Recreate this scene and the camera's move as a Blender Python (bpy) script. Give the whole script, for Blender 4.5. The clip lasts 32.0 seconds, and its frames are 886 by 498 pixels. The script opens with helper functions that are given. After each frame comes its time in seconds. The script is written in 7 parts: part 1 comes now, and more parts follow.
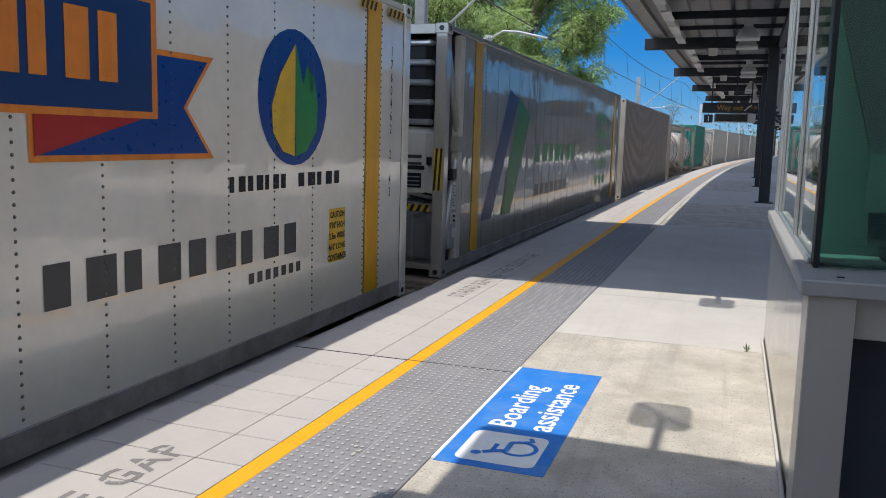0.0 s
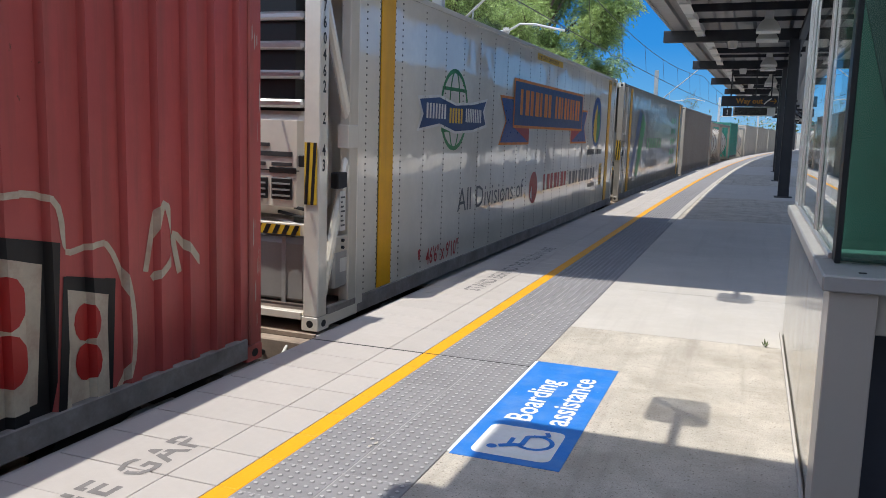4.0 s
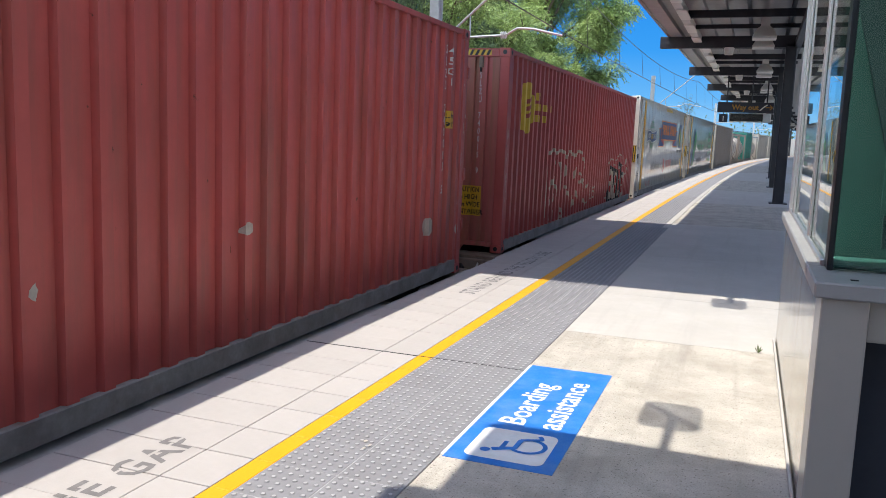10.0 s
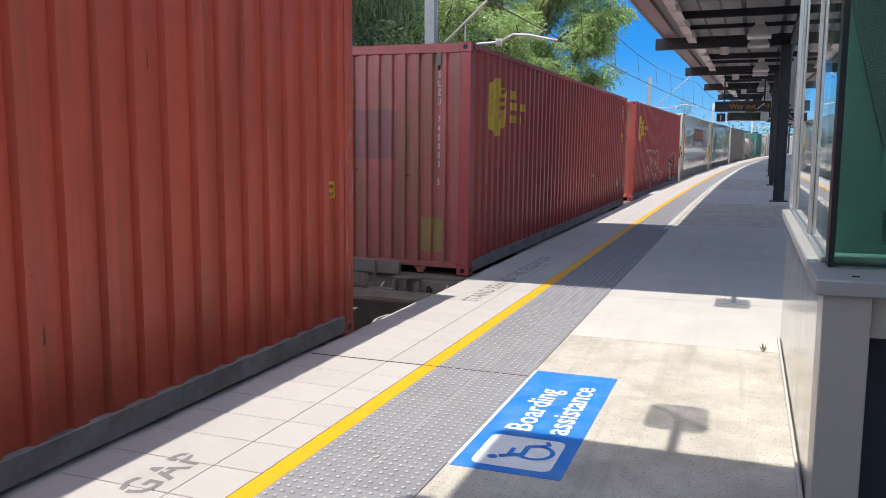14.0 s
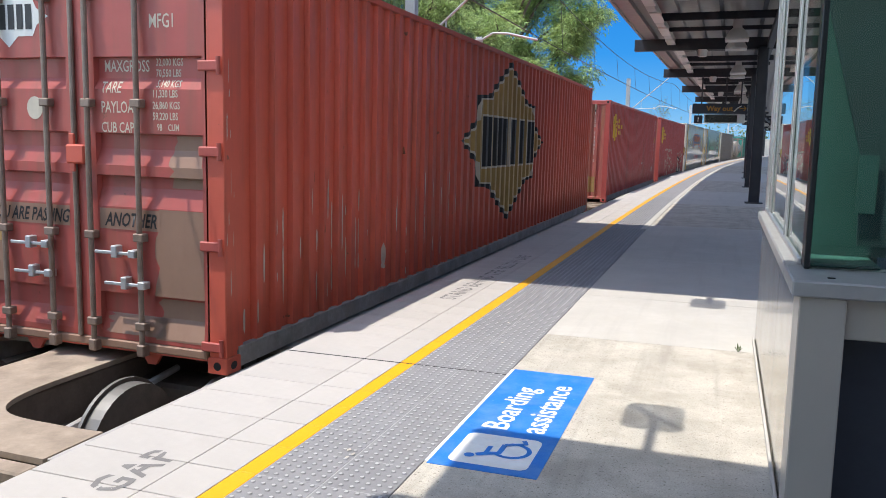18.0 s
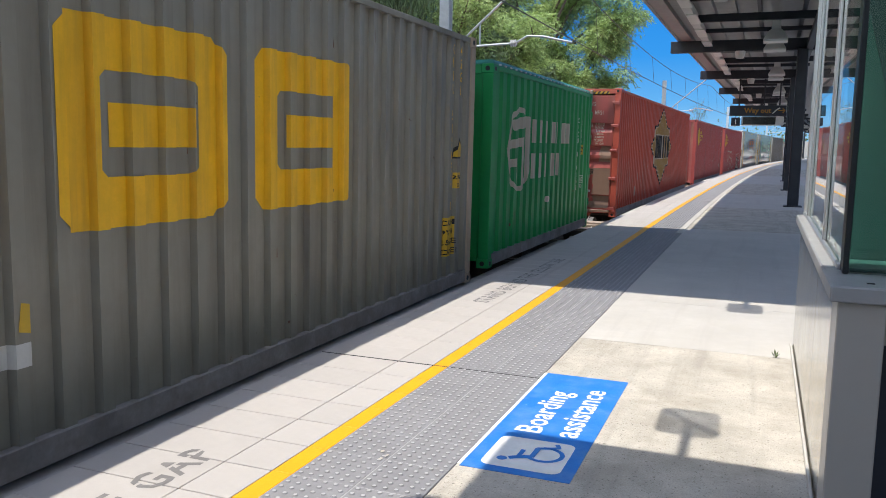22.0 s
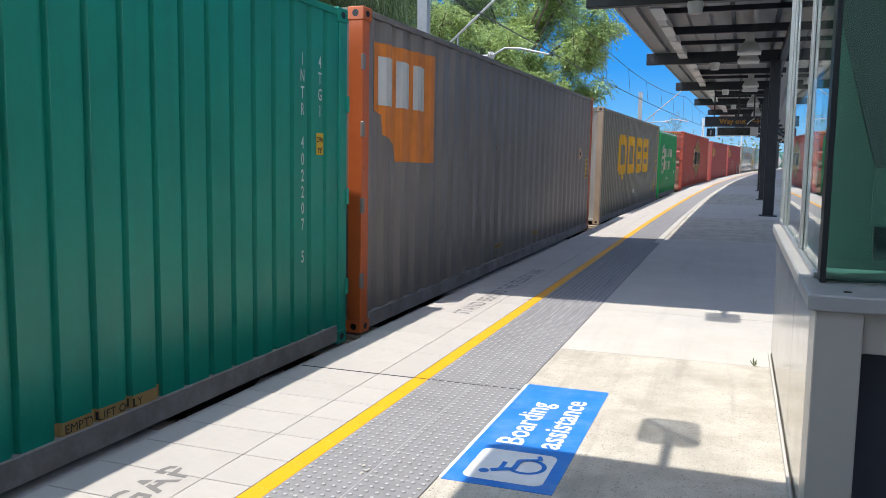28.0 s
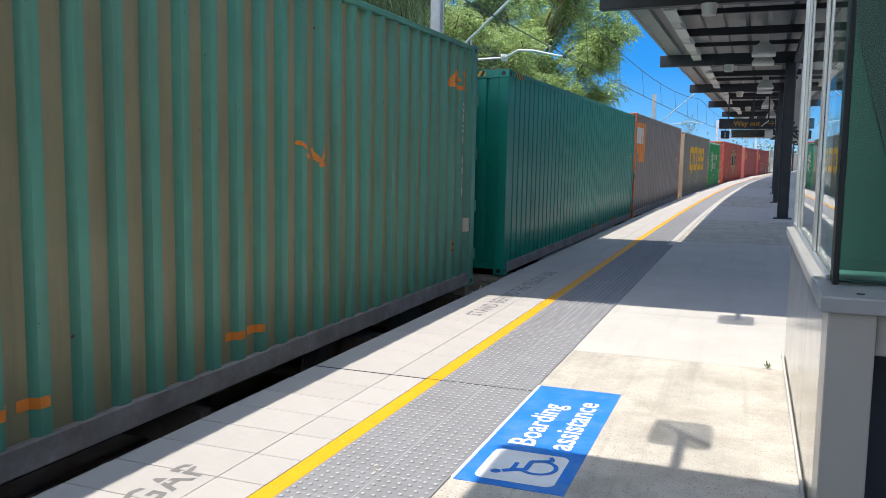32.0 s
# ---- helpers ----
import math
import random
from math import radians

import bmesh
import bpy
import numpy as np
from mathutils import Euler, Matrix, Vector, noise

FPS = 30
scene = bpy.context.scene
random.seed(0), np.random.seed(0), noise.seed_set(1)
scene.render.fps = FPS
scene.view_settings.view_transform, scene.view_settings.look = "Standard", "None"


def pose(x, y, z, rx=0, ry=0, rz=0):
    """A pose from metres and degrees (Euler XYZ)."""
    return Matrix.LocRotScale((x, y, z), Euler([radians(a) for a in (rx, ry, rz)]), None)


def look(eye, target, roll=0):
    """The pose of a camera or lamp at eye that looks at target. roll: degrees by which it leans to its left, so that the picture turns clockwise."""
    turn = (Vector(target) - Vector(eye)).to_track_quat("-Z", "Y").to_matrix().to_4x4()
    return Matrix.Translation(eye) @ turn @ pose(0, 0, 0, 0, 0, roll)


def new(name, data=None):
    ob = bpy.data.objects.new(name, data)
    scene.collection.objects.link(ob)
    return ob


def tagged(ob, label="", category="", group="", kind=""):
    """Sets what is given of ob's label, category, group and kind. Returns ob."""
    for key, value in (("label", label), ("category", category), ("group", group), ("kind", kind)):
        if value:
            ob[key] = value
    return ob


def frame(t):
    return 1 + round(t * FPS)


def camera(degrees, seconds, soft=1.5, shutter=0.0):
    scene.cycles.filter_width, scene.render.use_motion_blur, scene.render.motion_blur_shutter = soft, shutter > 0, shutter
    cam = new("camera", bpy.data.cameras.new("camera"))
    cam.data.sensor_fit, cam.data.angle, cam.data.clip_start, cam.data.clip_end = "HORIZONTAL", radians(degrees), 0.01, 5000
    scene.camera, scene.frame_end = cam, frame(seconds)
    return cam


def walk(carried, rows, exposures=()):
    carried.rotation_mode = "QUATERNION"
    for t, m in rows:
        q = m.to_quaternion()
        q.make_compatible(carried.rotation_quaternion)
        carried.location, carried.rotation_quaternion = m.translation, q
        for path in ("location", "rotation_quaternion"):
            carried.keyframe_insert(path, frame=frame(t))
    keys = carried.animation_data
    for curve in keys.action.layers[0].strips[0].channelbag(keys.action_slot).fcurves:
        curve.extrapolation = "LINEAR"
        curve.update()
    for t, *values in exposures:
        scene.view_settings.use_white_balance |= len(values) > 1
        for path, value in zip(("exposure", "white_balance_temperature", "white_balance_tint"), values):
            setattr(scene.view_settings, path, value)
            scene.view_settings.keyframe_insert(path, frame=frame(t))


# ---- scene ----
# ---------------------------------------------------------------- camera
PATH = [
    (0.0, -0.003, 0.002, 1.382, 19.95, -7.76, -1.17),
    (0.5, -0.003, 0.001, 1.385, 20.06, -7.73, -1.28),
    (1.0, -0.005, 0.005, 1.380, 20.21, -7.72, -1.13),
    (1.5, -0.007, 0.007, 1.384, 20.42, -7.84, -1.08),
    (2.0, -0.006, -0.005, 1.388, 20.56, -7.91, -1.05),
    (2.5, -0.009, 0.004, 1.383, 20.63, -7.92, -1.15),
    (3.0, -0.001, -0.003, 1.384, 20.76, -7.94, -1.07),
    (3.5, -0.010, 0.006, 1.382, 20.89, -8.12, -1.23),
    (5.5, -0.007, 0.002, 1.382, 21.58, -8.43, -1.12),
    (6.0, -0.007, -0.009, 1.388, 20.95, -8.41, -1.14),
    (6.5, 0.000, -0.014, 1.387, 20.02, -8.22, -1.08),
    (7.0, 0.002, -0.013, 1.387, 20.25, -8.12, -1.08),
    (7.5, 0.007, -0.025, 1.392, 20.48, -7.91, -1.19),
    (8.0, -0.003, -0.015, 1.385, 20.66, -7.86, -1.49),
    (8.5, -0.006, -0.013, 1.386, 20.85, -7.80, -1.58),
    (9.0, -0.010, -0.007, 1.387, 21.17, -7.95, -1.84),
    (9.5, -0.007, -0.007, 1.388, 21.32, -8.01, -1.86),
    (10.0, -0.004, -0.005, 1.386, 20.87, -8.05, -1.86),
    (10.5, -0.003, -0.008, 1.387, 20.85, -8.04, -1.58),
    (11.0, 0.000, -0.010, 1.388, 20.95, -7.85, -0.82),
    (11.5, 0.004, -0.013, 1.387, 20.77, -7.57, -0.42),
    (12.0, -0.007, 0.000, 1.385, 20.36, -7.60, -0.54),
    (12.5, -0.004, -0.005, 1.387, 20.21, -7.64, -0.45),
    (13.0, 0.000, -0.000, 1.385, 19.62, -7.58, -0.37),
    (13.5, 0.003, -0.005, 1.390, 20.86, -7.55, -0.06),
    (15.5, 0.002, -0.015, 1.391, 20.16, -7.33, -0.40),
    (16.0, -0.001, -0.009, 1.389, 19.96, -7.38, -0.60),
    (16.5, -0.007, 0.005, 1.385, 19.48, -7.40, -0.93),
    (17.0, -0.012, -0.001, 1.388, 19.30, -7.43, -1.15),
    (17.5, -0.004, -0.010, 1.386, 19.12, -7.41, -1.00),
    (18.0, -0.007, 0.002, 1.387, 19.30, -7.63, -0.94),
    (18.5, -0.003, -0.005, 1.388, 20.46, -7.73, -0.68),
    (19.0, -0.006, -0.002, 1.389, 20.78, -7.83, -0.78),
    (19.5, -0.005, -0.009, 1.391, 20.93, -7.75, -0.89),
    (20.0, -0.002, -0.011, 1.391, 21.09, -7.64, -0.72),
    (20.5, -0.001, -0.010, 1.388, 21.31, -7.48, -0.62),
    (21.0, -0.005, -0.004, 1.389, 21.46, -7.57, -0.72),
    (21.5, 0.001, -0.011, 1.391, 21.62, -7.49, -0.64),
    (22.0, -0.001, -0.016, 1.392, 21.69, -7.46, -0.82),
    (22.5, -0.006, -0.009, 1.387, 21.40, -7.53, -1.00),
    (23.0, -0.008, -0.005, 1.388, 21.04, -7.87, -1.18),
    (23.5, -0.009, -0.004, 1.388, 20.48, -7.97, -1.14),
    (24.0, -0.010, -0.005, 1.391, 19.94, -8.02, -1.35),
    (24.5, -0.015, -0.000, 1.392, 19.50, -8.04, -1.50),
    (25.0, -0.012, 0.003, 1.388, 18.91, -8.17, -1.48),
    (25.5, -0.005, -0.008, 1.390, 20.12, -8.04, -0.92),
    (26.0, -0.004, -0.009, 1.391, 20.24, -7.46, -0.56),
    (26.5, -0.008, -0.003, 1.391, 20.04, -7.08, -0.65),
    (28.5, -0.009, -0.008, 1.392, 20.19, -6.60, -0.56),
    (29.0, -0.012, -0.002, 1.386, 20.33, -6.70, -0.69),
    (29.5, -0.005, -0.011, 1.388, 20.32, -6.70, -0.72),
    (30.0, -0.006, -0.007, 1.386, 19.94, -6.75, -0.75),
    (30.5, -0.003, -0.010, 1.389, 20.68, -6.73, -0.69),
    (31.0, -0.004, -0.015, 1.388, 20.95, -6.68, -0.73),
    (31.5, -0.006, -0.018, 1.390, 21.25, -6.56, -0.74),
    (32.0, -0.001, -0.025, 1.390, 21.08, -6.48, -0.61),
]
cam = camera(57.76, 32.0, soft=0.9)
EXPOSURE = 0.97
walk(cam, [(t, pose(x, y, z, 90 + pitch, roll, yaw)) for t, x, y, z, yaw, pitch, roll in PATH], [(0.0, EXPOSURE - 0.24), (3.0, EXPOSURE - 0.22), (5.8, EXPOSURE + 0.12), (9.0, EXPOSURE + 0.16), (12.0, EXPOSURE + 0.22), (13.4, EXPOSURE + 0.16), (16.0, EXPOSURE + 0.24), (18.0, EXPOSURE + 0.10), (24.0, EXPOSURE + 0.10), (26.0, EXPOSURE + 0.24), (29.0, EXPOSURE + 0.20), (32.0, EXPOSURE + 0.24)])

# ---------------------------------------------------------------- light
SUN_WAY = Vector((-0.28, -0.18, 1.0)).normalized()
world = bpy.data.worlds.new("world")
scene.world = world
world.use_nodes = True
wn = world.node_tree.nodes
sky = wn.new("ShaderNodeTexSky")
sky.sky_type = 'NISHITA'
sky.sun_disc = False
sky.sun_elevation = math.asin(SUN_WAY.z)
sky.sun_rotation = math.atan2(SUN_WAY.x, SUN_WAY.y)
sky.air_density, sky.dust_density, sky.ozone_density, sky.altitude = 1.0, 0.3, 3.0, 600.0
wn["Background"].inputs["Strength"].default_value = 0.23
tint = wn.new("ShaderNodeMix")
tint.data_type, tint.blend_type = 'RGBA', 'MULTIPLY'
tint.inputs[0].default_value = 1.0
tint.inputs[7].default_value = (0.96, 0.97, 0.96, 1)
world.node_tree.links.new(sky.outputs[0], tint.inputs[6])
rich = wn.new("ShaderNodeHueSaturation")
rich.inputs["Saturation"].default_value = 0.68
world.node_tree.links.new(tint.outputs[2], rich.inputs["Color"])
world.node_tree.links.new(rich.outputs[0], wn["Background"].inputs[0])
sun = new("sun", bpy.data.lights.new("sun", "SUN"))
sun.data.energy, sun.data.angle, sun.data.color = 2.5, radians(0.55), (1.0, 0.955, 0.88)
sun.matrix_world = look(SUN_WAY * 50, (0, 0, 0))

# ---------------------------------------------------------------- track line and train run
BEND_Y, BEND_R = 12.0, 900.0      # the line runs straight, then bends to the right
TRAIN_X, TRAIN_Z = -3.26, -0.26   # platform-side face and floor of the containers
WIDE = 2.44
TRACK_X = TRAIN_X - WIDE / 2
RAIL_Z = -1.12


def bend(y):
    """How far the line has moved to the right at y, and its heading in degrees."""
    d = max(0.0, y - BEND_Y)
    return d * d / (2 * BEND_R), -math.degrees(d / BEND_R)


def run(t):
    """Metres that the train has gone at t seconds."""
    return 2.93642 * t + 0.0111414 * t * t + 0.00021684 * t ** 3


# ---------------------------------------------------------------- materials
def mat(name, base, rough=0.6, metal=0.0, var=0.12, scale=6.0, dirt=None, dirt_amount=0.0, dirt_scale=2.5, streak=False,
        bump=0.0, bump_scale=60.0, spots=None, spot_cut=0.7, spot_scale=9.0, rand=0.0, coat=0.0, spec=0.5, island=0.0, specks=None, drag=None, dirt_lo=0.46, coat_rough=0.05, ripple=0.0, coat_ior=1.5):
    m = bpy.data.materials.new(name)
    m.use_nodes = True
    nt = m.node_tree
    b = nt.nodes["Principled BSDF"]
    tc = nt.nodes.new("ShaderNodeTexCoord")

    def noise_at(sc, detail=6.0, stretch=None):
        mp = nt.nodes.new("ShaderNodeMapping")
        nt.links.new(tc.outputs["Object"], mp.inputs["Vector"])
        mp.inputs["Scale"].default_value = stretch or (1, 1, 1)
        n = nt.nodes.new("ShaderNodeTexNoise")
        n.inputs["Scale"].default_value, n.inputs["Detail"].default_value, n.inputs["Roughness"].default_value = sc, detail, 0.62
        nt.links.new(mp.outputs[0], n.inputs["Vector"])
        return n.outputs["Fac"]

    def ramp(src, lo, hi):
        r = nt.nodes.new("ShaderNodeMapRange")
        r.inputs["From Min"].default_value, r.inputs["From Max"].default_value = lo, hi
        nt.links.new(src, r.inputs["Value"])
        return r.outputs[0]

    def mixed(fac, a, c):
        x = nt.nodes.new("ShaderNodeMix")
        x.data_type = 'RGBA'
        if isinstance(fac, float):
            x.inputs[0].default_value = fac
        else:
            nt.links.new(fac, x.inputs[0])
        for sock, v in ((x.inputs[6], a), (x.inputs[7], c)):
            if isinstance(v, tuple):
                sock.default_value = (*v[:3], 1)
            else:
                nt.links.new(v, sock)
        return x.outputs[2]

    def times(fac, k):
        q = nt.nodes.new("ShaderNodeMath")
        q.operation = 'MULTIPLY'
        nt.links.new(fac, q.inputs[0])
        q.inputs[1].default_value = k
        return q.outputs[0]

    lo = tuple(v * (1 - var) for v in base)
    hi = tuple(min(1, v * (1 + var)) for v in base)
    col = mixed(ramp(noise_at(scale), 0.32, 0.68), lo, hi)
    if var:
        fine = ramp(noise_at(scale * 9, 3.0), 0.3, 0.7)
        col = mixed(times(fine, 0.35), col, tuple(v * (1 - var * 1.5) for v in base))
    if dirt:
        f = ramp(noise_at(dirt_scale, 8.0, (3.0, 3.0, 0.22) if streak else None), dirt_lo, dirt_lo + 0.28)
        col = mixed(times(f, dirt_amount), col, dirt)
    if spots:
        f = ramp(noise_at(spot_scale, 9.0), spot_cut, spot_cut + 0.03)
        col = mixed(f, col, spots)
    if drag:
        f = ramp(noise_at(3.0, 5.0, (2.4, 0.10, 1.0)), 0.52, 0.72)
        col = mixed(times(f, 0.55), col, drag)
    if specks:
        f = ramp(noise_at(75.0, 2.0), 0.62, 0.67)
        col = mixed(times(f, 0.8), col, specks)
        f = ramp(noise_at(130.0, 2.0), 0.35, 0.65)
        col = mixed(times(f, 0.25), col, specks)
    if rand or island:
        hsv = nt.nodes.new("ShaderNodeHueSaturation")
        nt.links.new(col, hsv.inputs["Color"])
        if rand:
            src = nt.nodes.new("ShaderNodeObjectInfo").outputs["Random"]
        else:
            src = nt.nodes.new("ShaderNodeNewGeometry").outputs["Random Per Island"]
        k = rand or island
        r = nt.nodes.new("ShaderNodeMapRange")
        r.inputs["To Min"].default_value, r.inputs["To Max"].default_value = 1 - k, 1 + k
        nt.links.new(src, r.inputs["Value"])
        nt.links.new(r.outputs[0], hsv.inputs["Value"])
        col = hsv.outputs[0]
    nt.links.new(col, b.inputs["Base Color"])
    rr = nt.nodes.new("ShaderNodeMapRange")
    rr.inputs["To Min"].default_value, rr.inputs["To Max"].default_value = max(0.03, rough - 0.09), min(1, rough + 0.09)
    nt.links.new(noise_at(scale * 2.3, 4.0), rr.inputs["Value"])
    nt.links.new(rr.outputs[0], b.inputs["Roughness"])
    b.inputs["Metallic"].default_value = metal
    b.inputs["Specular IOR Level"].default_value = spec
    b.inputs["Coat Weight"].default_value = coat
    b.inputs["Coat Roughness"].default_value = coat_rough
    b.inputs["Coat IOR"].default_value = coat_ior
    if bump:
        bp = nt.nodes.new("ShaderNodeBump")
        bp.inputs["Strength"].default_value, bp.inputs["Distance"].default_value = bump, 0.01
        nt.links.new(noise_at(bump_scale, 8.0), bp.inputs["Height"])
        nt.links.new(bp.outputs[0], b.inputs["Normal"])
    if ripple:
        bp = nt.nodes.new("ShaderNodeBump")
        bp.inputs["Strength"].default_value, bp.inputs["Distance"].default_value = 1.0, ripple
        nt.links.new(noise_at(1.5, 2.0), bp.inputs["Height"])
        nt.links.new(bp.outputs[0], b.inputs["Coat Normal"])
    return m


def glass_mat(name, tint, rough=0.0):
    m = bpy.data.materials.new(name)
    m.use_nodes = True
    b = m.node_tree.nodes["Principled BSDF"]
    b.inputs["Base Color"].default_value = (*tint, 1)
    b.inputs["Transmission Weight"].default_value = 1.0
    b.inputs["Roughness"].default_value = rough
    b.inputs["IOR"].default_value = 1.5
    return m


RUST = (0.13, 0.055, 0.03)
DUST = (0.22, 0.17, 0.13)
M = {}
M["white_tile"] = mat("white_tile", (0.445, 0.412, 0.386), 0.75, var=0.05, scale=3, dirt=(0.43, 0.385, 0.35), dirt_amount=0.35, bump=0.15, bump_scale=120, rand=0.03)
M["white_far"] = mat("white_far", (0.445, 0.412, 0.386), 0.75, var=0.05, scale=3, dirt=(0.43, 0.385, 0.35), dirt_amount=0.35, island=0.03)
M["yellow_line"] = mat("yellow_line", (0.80, 0.365, 0.002), 0.6, var=0.06, scale=5, dirt=(0.5, 0.3, 0.04), dirt_amount=0.3, bump=0.1)
M["tactile"] = mat("tactile", (0.235, 0.230, 0.238), 0.7, var=0.10, scale=8, dirt=(0.32, 0.31, 0.31), dirt_amount=0.25, bump=0.2, bump_scale=160, rand=0.05)
M["dot"] = mat("dot", (0.44, 0.43, 0.43), 0.6, var=0.2, scale=14)
M["grout"] = mat("grout", (0.10, 0.095, 0.09), 0.9, var=0.2)
M["tact_grout"] = mat("tact_grout", (0.36, 0.355, 0.355), 0.9, var=0.2)
M["concrete"] = mat("concrete", (0.545, 0.50, 0.43), 0.88, var=0.2, scale=2.2, dirt=(0.35, 0.31, 0.255), dirt_amount=0.9, dirt_scale=3.0, bump=0.6, bump_scale=90, specks=(0.17, 0.15, 0.125), drag=(0.27, 0.24, 0.205))
M["concrete_smooth"] = mat("concrete_smooth", (0.49, 0.462, 0.425), 0.8, var=0.08, scale=1.4, dirt=(0.46, 0.43, 0.38), dirt_amount=0.55, dirt_scale=2.4, bump=0.2, bump_scale=70, drag=(0.40, 0.375, 0.345))
M["concrete_wall"] = mat("concrete_wall", (0.40, 0.39, 0.38), 0.9, var=0.1, scale=1.2, dirt=(0.25, 0.24, 0.23), dirt_amount=0.5, streak=True, bump=0.2)
M["blue_paint"] = mat("blue_paint", (0.020, 0.185, 0.60), 0.5, var=0.07, scale=4, dirt=(0.16, 0.30, 0.58), dirt_amount=0.6, dirt_scale=7, bump=0.15, bump_scale=110, spots=(0.55, 0.62, 0.72), spot_cut=0.70, spot_scale=22)
M["white_paint"] = mat("white_paint", (0.78, 0.78, 0.77), 0.55, var=0.05, scale=8, dirt=(0.55, 0.54, 0.52), dirt_amount=0.4, dirt_scale=12)
M["grey_stencil"] = mat("grey_stencil", (0.19, 0.18, 0.175), 0.7, var=0.15, scale=20, spots=(0.45, 0.42, 0.4), spot_cut=0.64, spot_scale=40)
M["steel"] = mat("steel", (0.43, 0.40, 0.355), 0.34, metal=0.2, var=0.03, scale=2, dirt=(0.46, 0.42, 0.36), dirt_amount=0.4, streak=True)
M["panel_steel"] = mat("panel_steel", (0.56, 0.545, 0.50), 0.16, metal=0.75, var=0.03, scale=2, dirt=(0.46, 0.43, 0.38), dirt_amount=0.4, streak=True, bump=0.02, bump_scale=6)
# near-black blue: the shade of the hollow under the counter as a colour
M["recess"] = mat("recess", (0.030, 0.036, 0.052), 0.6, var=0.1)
M["alu"] = mat("alu", (0.74, 0.74, 0.74), 0.34, metal=0.9, var=0.05)
M["sill_grey"] = mat("sill_grey", (0.38, 0.375, 0.365), 0.42, metal=0.3, var=0.06, dirt=(0.3, 0.29, 0.28), dirt_amount=0.3)
M["dark_frame"] = mat("dark_frame", (0.012, 0.015, 0.016), 0.4, var=0.1)
M["navy_steel"] = mat("navy_steel", (0.016, 0.019, 0.028), 0.45, var=0.15, dirt=(0.05, 0.05, 0.055), dirt_amount=0.4)
M["canopy_sheet"] = mat("canopy_sheet", (0.33, 0.33, 0.33), 0.5, metal=0.2, var=0.08, dirt=(0.28, 0.27, 0.26), dirt_amount=0.5)
M["fixture"] = mat("fixture", (0.62, 0.62, 0.61), 0.5, var=0.05)
M["lamp_cover"] = mat("lamp_cover", (0.74, 0.74, 0.72), 0.35, var=0.04)
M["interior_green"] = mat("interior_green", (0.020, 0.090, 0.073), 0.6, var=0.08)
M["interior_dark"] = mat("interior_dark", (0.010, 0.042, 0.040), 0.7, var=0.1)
M["glass"] = glass_mat("glass", (0.80, 0.93, 0.88), 0.0)
M["sign_navy"] = mat("sign_navy", (0.012, 0.016, 0.03), 0.4, var=0.05)
M["sign_amber"] = mat("sign_amber", (0.36, 0.175, 0.02), 0.5, var=0.05)
M["screen"] = mat("screen", (0.006, 0.006, 0.007), 0.25, var=0.05)
M["ballast"] = mat("ballast", (0.40, 0.37, 0.34), 0.9, var=0.3, scale=20, dirt=(0.16, 0.13, 0.11), dirt_amount=0.6, bump=0.9, bump_scale=25)
M["stone"] = mat("stone", (0.44, 0.41, 0.38), 0.9, var=0.25, scale=14, island=0.35)
M["rail"] = mat("rail", (0.35, 0.30, 0.26), 0.35, metal=0.8, var=0.1, dirt=RUST, dirt_amount=0.6)
M["tread"] = mat("tread", (0.20, 0.19, 0.18), 0.5, metal=0.5, var=0.05)
M["wheel_dirty"] = mat("wheel_dirty", (0.07, 0.055, 0.045), 0.8, var=0.3)
M["deck"] = mat("deck", (0.34, 0.268, 0.208), 0.8, var=0.2, scale=4, dirt=(0.10, 0.07, 0.05), dirt_amount=0.6, bump=0.15)
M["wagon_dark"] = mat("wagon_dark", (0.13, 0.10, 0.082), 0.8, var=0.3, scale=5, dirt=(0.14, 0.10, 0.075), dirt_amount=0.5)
M["rivet"] = mat("rivet", (0.16, 0.145, 0.125), 0.5, metal=0.3, var=0.15, scale=30)
M["rubber"] = mat("rubber", (0.02, 0.02, 0.02), 0.7)
M["galv"] = mat("galv", (0.50, 0.51, 0.52), 0.45, metal=0.6, var=0.1, scale=9)
M["wire"] = mat("wire", (0.07, 0.06, 0.05), 0.5, metal=0.5)
M["insulator"] = mat("insulator", (0.60, 0.58, 0.55), 0.3)
M["fence_black"] = mat("fence_black", (0.012, 0.012, 0.014), 0.5, var=0.1)
M["bark"] = mat("bark", (0.13, 0.095, 0.07), 0.9, var=0.3, scale=8, bump=0.6, bump_scale=20)


def leaf_mat(name, base):
    m = mat(name, base, 0.5, var=0.2, island=0.45)
    nt = m.node_tree
    b = nt.nodes["Principled BSDF"]
    tr = nt.nodes.new("ShaderNodeBsdfTranslucent")
    mx = nt.nodes.new("ShaderNodeMixShader")
    mx.inputs[0].default_value = 0.38
    nt.links.new(b.inputs["Base Color"].links[0].from_socket, tr.inputs["Color"])
    nt.links.new(b.outputs[0], mx.inputs[1])
    nt.links.new(tr.outputs[0], mx.inputs[2])
    nt.links.new(mx.outputs[0], nt.nodes["Material Output"].inputs["Surface"])
    return m


